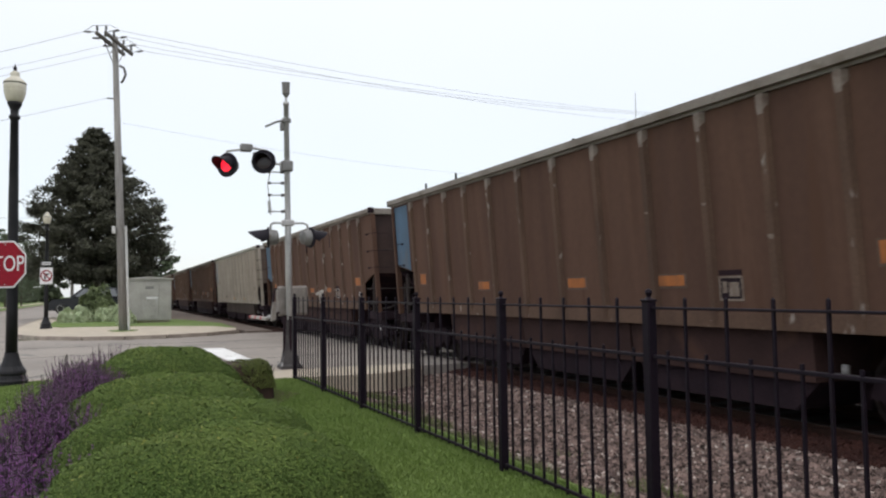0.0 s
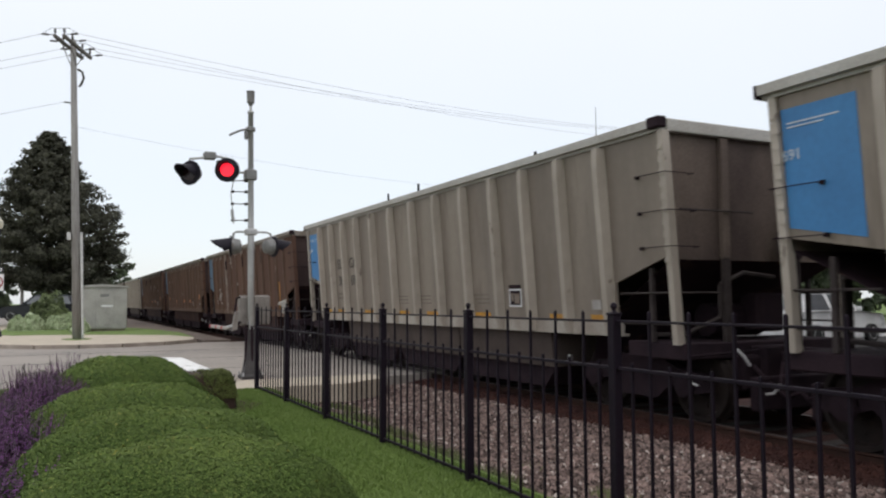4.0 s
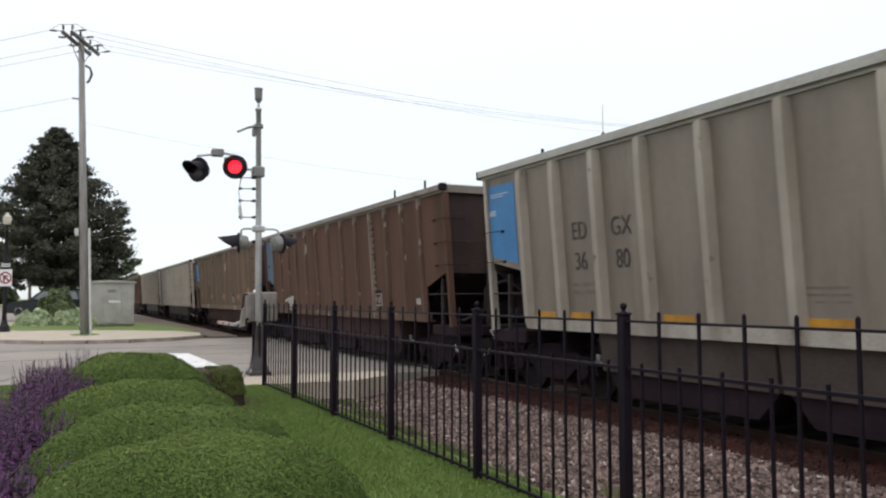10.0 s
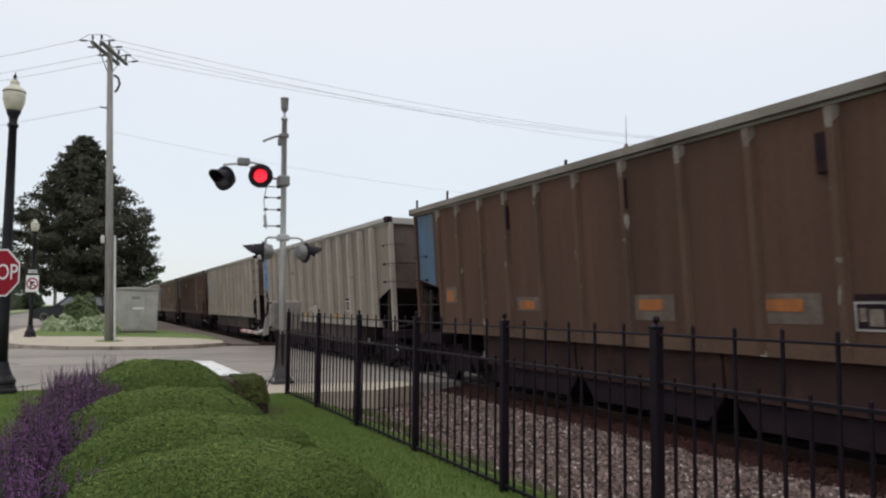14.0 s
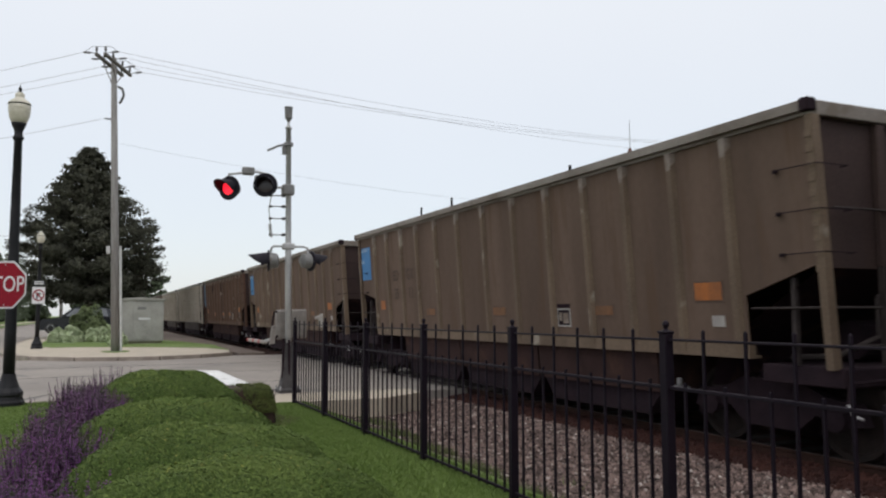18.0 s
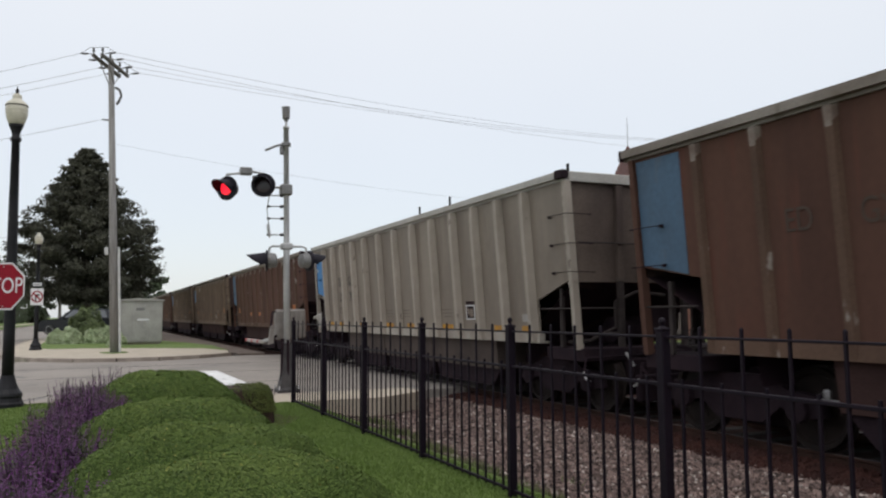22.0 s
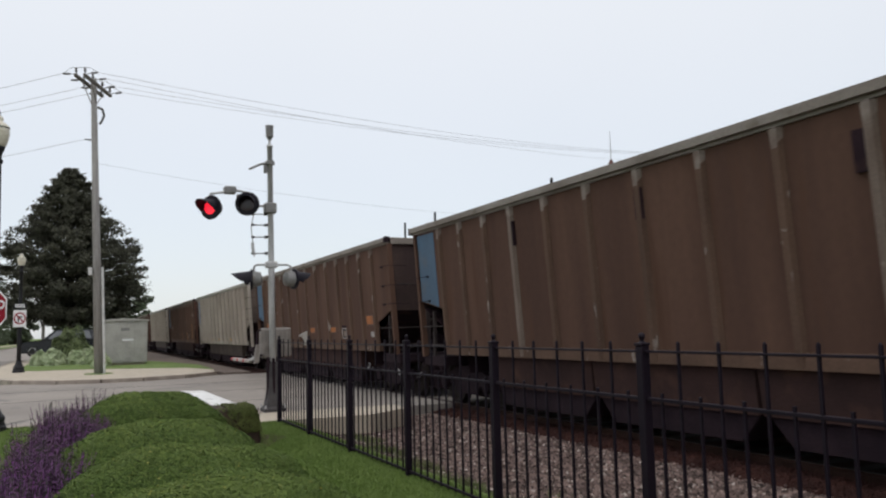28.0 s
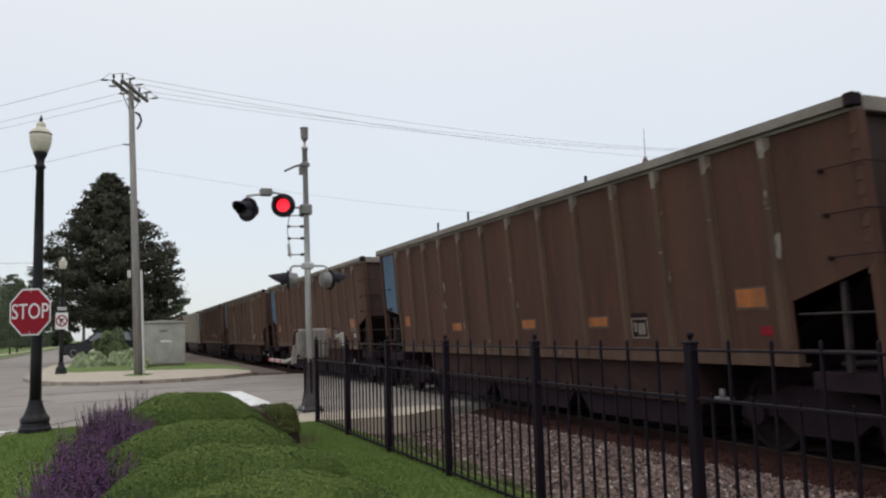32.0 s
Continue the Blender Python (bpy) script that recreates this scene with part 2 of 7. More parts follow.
M = {
    "grass": mat("grass_ground", (0.10, 0.158, 0.03), (0.125, 0.182, 0.038), 0.9, 0.9, bump=0.6, fine=60, amount=0.5),
    "blade": mat("grass_blade", (0.122, 0.188, 0.036), (0.150, 0.217, 0.048), 0.7, 0.7, island=0.16),
    "weed": mat("weed_blade", (0.11, 0.142, 0.046), (0.15, 0.156, 0.066), 0.9, 0.8, island=0.4),
    "asphalt": mat("dark_asphalt", (0.05, 0.047, 0.046), (0.038, 0.036, 0.036), 0.6, 0.95, bump=0.3, spec=0.1),
    # hedge leaf pair: paler crown leaves carry the light, leaf_hedge the shaded sides
    "leaf_top": mat("hedge_lit_leaf", (0.112, 0.166, 0.036), (0.150, 0.198, 0.047), 2.5, 0.7, island=0.2, spec=0.25),
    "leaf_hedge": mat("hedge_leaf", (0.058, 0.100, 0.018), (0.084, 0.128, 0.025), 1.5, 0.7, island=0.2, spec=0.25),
    "leaf_shoot": mat("young_hedge_shoot", (0.22, 0.235, 0.05), (0.27, 0.27, 0.08), 3, 0.7, island=0.3, spec=0.2),
    "hedge_core": mat("hedge_core", (0.050, 0.078, 0.015), (0.068, 0.096, 0.020), 9, 0.95, bump=0.8),
    "twig": mat("hedge_twig", (0.05, 0.025, 0.018), (0.03, 0.02, 0.012), 9, 0.9),
    "leaf_tree": mat("tree_leaf", (0.054, 0.055, 0.04), (0.076, 0.076, 0.054), 0.6, 0.75, island=0.45, spec=0.2),
    "leaf_far": mat("far_tree_leaf", (0.068, 0.09, 0.05), (0.09, 0.112, 0.065), 0.4, 0.75, island=0.35),
    "leaf_bush": mat("shrub_leaf", (0.088, 0.115, 0.042), (0.118, 0.148, 0.055), 1.0, 0.7, island=0.4),
    "leaf_pale": mat("hosta_leaf", (0.36, 0.43, 0.25), (0.50, 0.55, 0.36), 2.0, 0.6, island=0.35),
    "bark": mat("bark", (0.07, 0.055, 0.042), (0.045, 0.036, 0.028), 8, 0.95, bump=0.8, stretch=(1, 1, 0.2)),
    "leaf_dark": mat("dark_shrub_leaf", (0.074, 0.096, 0.026), (0.104, 0.118, 0.034), 2.0, 0.75, island=0.4, spec=0.2),
    "salvia": mat("salvia_flower", (0.10, 0.02, 0.12), (0.155, 0.032, 0.15), 3.0, 0.8, island=0.3),
    "salvia_stem": mat("salvia_stem", (0.06, 0.085, 0.035), (0.085, 0.05, 0.07), 4.0, 0.8, island=0.4),
    "mulch": mat("mulch", (0.075, 0.035, 0.025), (0.04, 0.02, 0.015), 9, 0.95, bump=1.0, fine=30),
    "concrete": mat("pavement_concrete", (0.47, 0.405, 0.32), (0.39, 0.34, 0.27), 1.2, 0.9, bump=0.25, fine=50),
    "road": mat("road_concrete", (0.285, 0.252, 0.222), (0.222, 0.197, 0.176), 0.35, 0.9, bump=0.3, fine=45, spots=(0.16, 0.15, 0.14), spot_scale=0.8, spot_at=0.62),
    "kerb": mat("kerb_concrete", (0.35, 0.30, 0.25), (0.24, 0.2, 0.17), 2.0, 0.9, bump=0.3),
    "paint": mat("road_paint", (0.80, 0.80, 0.79), (0.66, 0.65, 0.63), 2.5, 0.8, fine=25, spots=(0.3, 0.29, 0.27), spot_scale=5, spot_at=0.64),
    "tar": mat("tar_seal", (0.05, 0.048, 0.045), None, 3, 0.7),
    "ballast": mat("ballast_bed", (0.088, 0.066, 0.056), (0.055, 0.042, 0.036), 3, 0.95, bump=1.0, fine=22, amount=0.6, spec=0.1),
    "stone": mat("ballast_stone", (0.188, 0.134, 0.117), (0.094, 0.068, 0.061), 6, 0.9, island=0.75, bump=0.3, spec=0.2),
    "stone_pale": mat("pale_ballast_stone", (0.46, 0.40, 0.36), (0.33, 0.27, 0.24), 6, 0.9, island=0.35, spec=0.2),
    "stained": mat("rust_stained_ballast", (0.056, 0.025, 0.020), (0.034, 0.017, 0.015), 3, 0.95, bump=0.8, fine=22, amount=0.5, spec=0.1),
    "rail": mat("rail_steel", (0.055, 0.027, 0.020), (0.035, 0.019, 0.015), 4, 0.85, 0.0, bump=0.2, spec=0.15),
    "rail_top": mat("rail_head", (0.07, 0.05, 0.045), None, 4, 0.6, 0.3),
    "tie": mat("tie_wood", (0.035, 0.025, 0.02), (0.025, 0.018, 0.015), 5, 0.95, bump=0.8, stretch=(0.2, 1, 1)),
    # the purple cast of veiled blacks is put into this iron colour
    "iron": mat("black_painted_iron", (0.008, 0.005, 0.010), (0.012, 0.007, 0.012), 6, 0.55, spec=0.14, bump=0.1),
    "lamp_black": mat("lamp_black_paint", (0.008, 0.008, 0.010), (0.014, 0.013, 0.015), 5, 0.5, spec=0.25),
    "globe": mat("lamp_globe_glass", (0.62, 0.58, 0.47), (0.5, 0.47, 0.38), 3, 0.35),
    "sign_red": mat("sign_red", (0.26, 0.010, 0.022), (0.23, 0.010, 0.022), 3, 0.6, spec=0.15),
    "sign_white": mat("sign_white", (0.72, 0.72, 0.72), (0.66, 0.66, 0.66), 3, 0.5),
    "sign_green": mat("sign_green", (0.08, 0.42, 0.25), None, 3, 0.5),
    "sign_black": mat("sign_black", (0.02, 0.02, 0.02), None, 3, 0.5),
    "galv": mat("galvanised_steel", (0.49, 0.485, 0.48), (0.37, 0.365, 0.365), 5, 0.5, 0.2, bump=0.1, stretch=(1, 1, 0.3)),
    "alu": mat("cast_aluminium", (0.24, 0.235, 0.23), (0.17, 0.165, 0.16), 5, 0.6, 0.3, spots=(0.17, 0.15, 0.13), spot_scale=6),
    "sig_black": mat("signal_black", (0.010, 0.009, 0.014), (0.016, 0.013, 0.02), 6, 0.6, spec=0.2),
    "lens_dark": mat("lens_dark_red", (0.030, 0.012, 0.02), (0.02, 0.012, 0.018), 12, 0.25),
    "lens_lit": mat("lens_lit_red", (1.0, 0.02, 0.045), (1.0, 0.02, 0.045), 12, 0.3, emit=1.15, amount=0.0),
    "cabinet": mat("cabinet_aluminium", (0.41, 0.395, 0.365), (0.32, 0.31, 0.285), 1.5, 0.6, 0.35, fine=20),
    "wood_pole": mat("weathered_pole", (0.31, 0.30, 0.285), (0.22, 0.205, 0.195), 5, 0.95, bump=0.7, stretch=(3, 3, 0.2)),
    "arm_wood": mat("crossarm_wood", (0.13, 0.12, 0.105), (0.09, 0.08, 0.07), 5, 0.95, bump=0.5),
    "insul": mat("insulator", (0.05, 0.045, 0.04), None, 5, 0.3),
    "dirt": mat("dirt_strip", (0.15, 0.115, 0.095), (0.10, 0.075, 0.06), 1.2, 0.95, bump=0.5, fine=20),
    "strut": mat("dusty_strut", (0.045, 0.035, 0.033), (0.026, 0.020, 0.020), 6, 0.8, spec=0.25),
    # glints on levers and couplings are painted in as this pale steel colour
    "lever": mat("lever_glint_steel", (0.36, 0.35, 0.35), (0.16, 0.15, 0.15), 9, 0.5, 0.2),
    "mechanism": mat("weathered_mechanism", (0.23, 0.205, 0.185), (0.16, 0.14, 0.125), 5, 0.7),
    "mast_dark": mat("dark_mast_base", (0.058, 0.052, 0.052), (0.034, 0.030, 0.031), 5, 0.7),
    "wire": mat("wire", (0.42, 0.42, 0.43), None, 5, 0.6),
    "pvc": mat("pale_conduit", (0.6, 0.6, 0.58), None, 5, 0.6),
    "brown": mat("brown_coal_car", (0.108, 0.060, 0.042), (0.075, 0.041, 0.030), 0.7, 0.88, 0.0, bump=0.06, stretch=(1, 1.9, 0.22), fine=11, amount=0.12, rust=(0.088, 0.046, 0.030), vary=True, spec=0.2),
    "brown_rib": mat("brown_rib", (0.112, 0.067, 0.046), (0.078, 0.046, 0.032), 1.6, 0.8, 0.0, bump=0.1, stretch=(1, 1, 0.45), spots=(0.27, 0.235, 0.205), spot_scale=6.0, spot_at=0.645, vary=True, spec=0.25),
    "brown_red": mat("red_brown_coal_car", (0.098, 0.050, 0.036), (0.070, 0.036, 0.027), 0.7, 0.88, 0.0, bump=0.06, stretch=(1, 1.9, 0.22), fine=11, amount=0.12, rust=(0.11, 0.047, 0.034), vary=True, spec=0.2),
    "dirty": mat("dirty_grey_coal_car", (0.142, 0.097, 0.073), (0.10, 0.068, 0.051), 0.7, 0.85, 0.0, bump=0.06, stretch=(1, 1.9, 0.22), fine=11, amount=0.12, rust=(0.105, 0.066, 0.044), vary=True, spec=0.2),
    "dirty_rib": mat("dirty_rib", (0.17, 0.122, 0.085), (0.12, 0.085, 0.06), 1.6, 0.7, 0.1, stretch=(1, 1, 0.6), spots=(0.3, 0.26, 0.21), spot_scale=2.4, vary=True, spec=0.25),
    "grey": mat("grey_aluminium_car", (0.255, 0.214, 0.174), (0.178, 0.146, 0.118), 0.8, 0.55, 0.25, bump=0.08, stretch=(1, 1.6, 0.3), fine=9, amount=0.10, rust=(0.18, 0.143, 0.112), vary=True),
    "grey_rib": mat("grey_aluminium_rib", (0.39, 0.34, 0.288), (0.31, 0.268, 0.224), 1.2, 0.55, 0.2, stretch=(1, 1, 0.6), fine=8, amount=0.1, spots=(0.17, 0.135, 0.11), spot_scale=5.0, spot_at=0.66, vary=True),
    "broad_rib": mat("faded_broad_rib", (0.175, 0.135, 0.108), (0.115, 0.080, 0.060), 3.0, 0.75, stretch=(1, 1, 0.4), vary=True),
    "rib_worn": mat("worn_rib_top", (0.23, 0.19, 0.16), (0.13, 0.09, 0.07), 5.0, 0.7, vary=True),
    "stencil": mat("faded_stencil", (0.19, 0.155, 0.125), None, 6, 0.8),
    "blue_smear": mat("faded_blue_smear", (0.19, 0.19, 0.20), (0.25, 0.22, 0.19), 6, 0.8),
    "sill_pale": mat("pale_sill", (0.37, 0.335, 0.29), (0.26, 0.22, 0.185), 2.6, 0.6, 0.1, stretch=(1, 1, 0.5), spots=(0.2, 0.16, 0.13), spot_scale=4.0, spot_at=0.62),
    "letter_faint": mat("faint_lettering", (0.066, 0.043, 0.032), None, 3, 0.8),
    "chord": mat("top_chord", (0.25, 0.22, 0.19), (0.17, 0.14, 0.115), 1.2, 0.6, 0.2, spots=(0.15, 0.12, 0.09), spot_scale=2.4, spot_at=0.6, vary=True),
    "chord_grey": mat("top_chord_grey", (0.43, 0.41, 0.38), (0.36, 0.335, 0.3), 1.2, 0.55, 0.25, vary=True),
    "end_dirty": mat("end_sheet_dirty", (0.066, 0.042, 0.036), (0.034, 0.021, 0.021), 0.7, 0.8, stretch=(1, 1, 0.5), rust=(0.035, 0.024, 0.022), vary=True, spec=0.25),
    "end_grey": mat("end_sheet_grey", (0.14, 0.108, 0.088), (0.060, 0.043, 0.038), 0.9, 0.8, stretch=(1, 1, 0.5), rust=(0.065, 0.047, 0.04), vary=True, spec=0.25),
    "blue": mat("blue_end_panel", (0.045, 0.20, 0.44), (0.04, 0.17, 0.38), 1.5, 0.5, fine=16, amount=0.15),
    "blue_worn": mat("worn_blue_end_panel", (0.058, 0.12, 0.195), (0.05, 0.09, 0.14), 1.5, 0.65, fine=16, amount=0.25, stretch=(1, 1, 0.5), rust=(0.09, 0.10, 0.115), vary=True),
    "orange": mat("orange_mark", (0.38, 0.118, 0.022), (0.24, 0.085, 0.026), 5, 0.7),
    "orange_faint": mat("faded_orange_mark", (0.19, 0.085, 0.036), (0.13, 0.068, 0.035), 5, 0.8),
    "yellow_worn": mat("worn_yellow_strip", (0.36, 0.16, 0.02), (0.25, 0.11, 0.02), 5, 0.7),
    "yellow": mat("yellow_strip", (0.52, 0.25, 0.02), (0.36, 0.17, 0.025), 4, 0.6),
    "scrub_bare": mat("bare_scrubbed_patch", (0.142, 0.108, 0.086), (0.094, 0.065, 0.050), 5, 0.8, vary=True),
    "scrub": mat("scrubbed_patch", (0.115, 0.075, 0.055), (0.075, 0.045, 0.032), 6, 0.8),
    # shade beneath the cars and its purplish cast are put into these two colours
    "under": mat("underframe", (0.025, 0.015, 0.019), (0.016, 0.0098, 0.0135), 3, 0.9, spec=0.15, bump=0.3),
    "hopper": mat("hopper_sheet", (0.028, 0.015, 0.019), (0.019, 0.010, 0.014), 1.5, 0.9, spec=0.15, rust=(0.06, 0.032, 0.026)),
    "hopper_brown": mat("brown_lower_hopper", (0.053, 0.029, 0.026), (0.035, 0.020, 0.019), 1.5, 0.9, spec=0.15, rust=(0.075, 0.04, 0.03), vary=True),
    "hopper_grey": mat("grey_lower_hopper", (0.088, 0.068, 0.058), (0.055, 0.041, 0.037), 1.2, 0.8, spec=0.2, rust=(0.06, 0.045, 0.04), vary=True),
    "wheel": mat("wheel_steel", (0.022, 0.015, 0.013), (0.015, 0.011, 0.01), 5, 0.7, 0.1, spec=0.2),
    "bright": mat("bright_metal", (0.5, 0.5, 0.5), (0.4, 0.4, 0.4), 6, 0.35, 0.7),
    "coal": mat("coal", (0.012, 0.012, 0.013), (0.02, 0.02, 0.02), 5, 0.6, bump=1.0, fine=18),
    "letter": mat("dark_lettering", (0.062, 0.053, 0.046), None, 3, 0.7),
    "letter_w": mat("pale_lettering", (0.55, 0.6, 0.65), None, 3, 0.7),
    "tag": mat("pale_tag", (0.24, 0.195, 0.16), (0.15, 0.11, 0.085), 9, 0.8),
    "chalk": mat("pale_scrawl", (0.40, 0.37, 0.345), None, 3, 0.8),
    "silver": mat("silver_car_paint", (0.36, 0.36, 0.38), None, 2, 0.25, 0.6),
    "dark_paint": mat("dark_car_paint", (0.02, 0.022, 0.028), None, 2, 0.25, 0.3),
    "white_paint": mat("white_car_paint", (0.7, 0.7, 0.7), None, 2, 0.3),
    "red_paint": mat("red_car_paint", (0.25, 0.02, 0.02), None, 2, 0.3),
    "tyre": mat("tyre_rubber", (0.02, 0.02, 0.02), None, 6, 0.9),
    "glass": mat("dark_glass", (0.10, 0.11, 0.12), None, 2, 0.06, 0.0, amount=0.0, spec=0.8),
    "tail": mat("tail_lamp", (0.35, 0.02, 0.02), None, 2, 0.3),
    "brick": mat("brick_wall", (0.22, 0.10, 0.075), (0.17, 0.08, 0.06), 1.5, 0.9, bump=0.4, fine=25),
    "roof_red": mat("red_roof_tile", (0.15, 0.075, 0.066), (0.10, 0.055, 0.05), 1.5, 0.85, bump=0.4),
    "wall_pale": mat("pale_wall", (0.5, 0.48, 0.44), (0.44, 0.42, 0.38), 0.6, 0.9),
    "roof_grey": mat("grey_roof", (0.2, 0.2, 0.2), (0.16, 0.16, 0.16), 0.8, 0.9),
    "gate_red": mat("gate_red", (0.4, 0.03, 0.03), None, 4, 0.6),
}


# ---- mesh helpers ----
class Geo:
    """Collects vertices and faces for one mesh."""

    def __init__(self):
        self.v, self.f = [], []

    def add(self, v, f):
        o = len(self.v)
        self.v += [tuple(p) for p in v]
        self.f += [tuple(i + o for i in q) for q in f]
        return self

    def box(self, x0, x1, y0, y1, z0, z1, b=0.0):
        c, h = ((x0 + x1) / 2, (y0 + y1) / 2, (z0 + z1) / 2), (abs(x1 - x0) / 2, abs(y1 - y0) / 2, abs(z1 - z0) / 2)
        if b <= 0:
            v = [(c[0] + sx * h[0], c[1] + sy * h[1], c[2] + sz * h[2]) for sx in (-1, 1) for sy in (-1, 1) for sz in (-1, 1)]
            return self.add(v, [(0, 1, 3, 2), (4, 6, 7, 5), (0, 4, 5, 1), (2, 3, 7, 6), (0, 2, 6, 4), (1, 5, 7, 3)])
        b = min(b, *(0.45 * k for k in h))
        v, idx = [], {}
        for sx in (-1, 1):
            for sy in (-1, 1):
                for sz in (-1, 1):
                    for ax in range(3):
                        s, p = (sx, sy, sz), []
                        for k in range(3):
                            p.append(c[k] + s[k] * (h[k] if k == ax else h[k] - b))
                        idx[sx, sy, sz, ax] = len(v)
                        v.append(p)
        f = []
        for ax in range(3):
            u, w = [(1, 2), (0, 2), (0, 1)][ax]
            for s in (-1, 1):
                q = []
                for a, bb in ((-1, -1), (1, -1), (1, 1), (-1, 1)):
                    key = [0, 0, 0]
                    key[ax], key[u], key[w] = s, a, bb
                    q.append(idx[(*key, ax)])
                f.append(q if (s > 0) == (ax != 1) else q[::-1])
        for ax in range(3):
            u, w = [(1, 2), (0, 2), (0, 1)][ax]
            for a in (-1, 1):
                for bb in (-1, 1):
                    lo, hi = [0, 0, 0], [0, 0, 0]
                    lo[ax], hi[ax] = -1, 1
                    lo[u] = hi[u] = a
                    lo[w] = hi[w] = bb
                    f.append((idx[(*lo, u)], idx[(*hi, u)], idx[(*hi, w)], idx[(*lo, w)]))
        for sx in (-1, 1):
            for sy in (-1, 1):
                for sz in (-1, 1):
                    f.append(tuple(idx[sx, sy, sz, k] for k in range(3)))
        return self.add(v, f)

    def cyl(self, p0, p1, r0, r1=None, n=10, caps=True):
        r1 = r0 if r1 is None else r1
        p0, p1 = Vector(p0), Vector(p1)
        d = (p1 - p0).normalized()
        u = d.orthogonal().normalized()
        w = d.cross(u)
        v = []
        for p, r in ((p0, r0), (p1, r1)):
            v += [p + (u * math.cos(2 * math.pi * i / n) + w * math.sin(2 * math.pi * i / n)) * r for i in range(n)]
        f = [(i, (i + 1) % n, n + (i + 1) % n, n + i) for i in range(n)]
        if caps:
            f += [tuple(range(n))[::-1], tuple(range(n, 2 * n))]
        return self.add(v, f)

    def tube(self, pts, r, n=6):
        pts = [Vector(p) for p in pts]
        v, k, u = [], len(pts), None
        for i, p in enumerate(pts):
            d = (pts[min(i + 1, k - 1)] - pts[max(i - 1, 0)]).normalized()
            u = d.orthogonal().normalized() if u is None else (u - d * u.dot(d)).normalized()
            w = d.cross(u)
            v += [p + (u * math.cos(2 * math.pi * j / n) + w * math.sin(2 * math.pi * j / n)) * r for j in range(n)]
        f = [(i * n + j, i * n + (j + 1) % n, (i + 1) * n + (j + 1) % n, (i + 1) * n + j) for i in range(k - 1) for j in range(n)]
        return self.add(v, f + [tuple(range(n))[::-1], tuple(range((k - 1) * n, k * n))])

    def lathe(self, prof, at=(0, 0, 0), n=16, axis="z"):
        """prof: (radius, height) pairs turned round an axis."""
        v = []
        for r, h in prof:
            for i in range(n):
                a = 2 * math.pi * i / n
                p = (r * math.cos(a), r * math.sin(a), h)
                if axis == "y":
                    p = (p[0], h, p[1])
                if axis == "x":
                    p = (h, p[0], p[1])
                v.append((p[0] + at[0], p[1] + at[1], p[2] + at[2]))
        f = []
        for k in range(len(prof) - 1):
            f += [(k * n + i, k * n + (i + 1) % n, (k + 1) * n + (i + 1) % n, (k + 1) * n + i) for i in range(n)]
        f += [tuple(range(n))[::-1], tuple(range((len(prof) - 1) * n, len(prof) * n))]
        return self.add(v, f)

    def prism(self, poly, axis, a, b):
        """A polygon (pairs) drawn out along an axis from a to b."""
        n = len(poly)

        def place(p, h):
            return {"x": (h, p[0], p[1]), "y": (p[0], h, p[1]), "z": (p[0], p[1], h)}[axis]
        v = [place(p, a) for p in poly] + [place(p, b) for p in poly]
        f = [(i, (i + 1) % n, n + (i + 1) % n, n + i) for i in range(n)]
        return self.add(v, f + [tuple(range(n))[::-1], tuple(range(n, 2 * n))])

    def mesh(self, name, material, smooth=False):
        me = bpy.data.meshes.new(name)
        me.from_pydata(self.v, [], self.f)
        me.materials.append(material)
        bm = bmesh.new()
        bm.from_mesh(me)
        bmesh.ops.recalc_face_normals(bm, faces=bm.faces)
        bm.to_mesh(me)
        bm.free()
        if smooth:
            me.polygons.foreach_set("use_smooth", [True] * len(me.polygons))
        me.update()
        return me


def soup(name, v, f, material):
    """A large mesh from ready arrays (leaves, blades, stones)."""
    me = bpy.data.meshes.new(name)
    me.from_pydata(v.tolist() if hasattr(v, "tolist") else v, [], f.tolist() if hasattr(f, "tolist") else f)
    me.materials.append(material)
    me.update()
    return me


def part(name, geo, material, parent=None, label="", smooth=False):
    """One mesh object, under a thing or a part."""
    me = geo.mesh(name, material, smooth) if isinstance(geo, Geo) else geo
    ob = new(name, me)
    if parent is not None:
        ob.parent = parent
    if label:
        tagged(ob, label)
    return ob


def thing(name, m, label, category, group=""):
    ob = new(name)
    ob.empty_display_size = 0.2
    ob.matrix_basis = m
    return tagged(ob, label, category, group)


def structure(name, geo, material, label="", category="", smooth=False):
    ob = part(name, geo, material, None, "", smooth)
    return tagged(ob, label, category, kind="structure")


def letters(text, size, m, material, parent, name, depth=0.004):
    """Raised lettering as a mesh, in the x-z plane of its parent, facing -y, then moved by m."""
    cu = bpy.data.curves.new(name, "FONT")
    cu.body, cu.size, cu.extrude, cu.align_x, cu.align_y = text, size, depth, "CENTER", "CENTER"
    tmp = new(name + "_curve", cu)
    bpy.context.view_layer.update()
    me = bpy.data.meshes.new_from_object(tmp.evaluated_get(bpy.context.evaluated_depsgraph_get()))
    bpy.data.objects.remove(tmp)
    bpy.data.curves.remove(cu)
    me.transform(m @ pose(0, 0, 0, 90))
    me.materials.clear()
    me.materials.append(material)
    return part(name, me, material, parent)


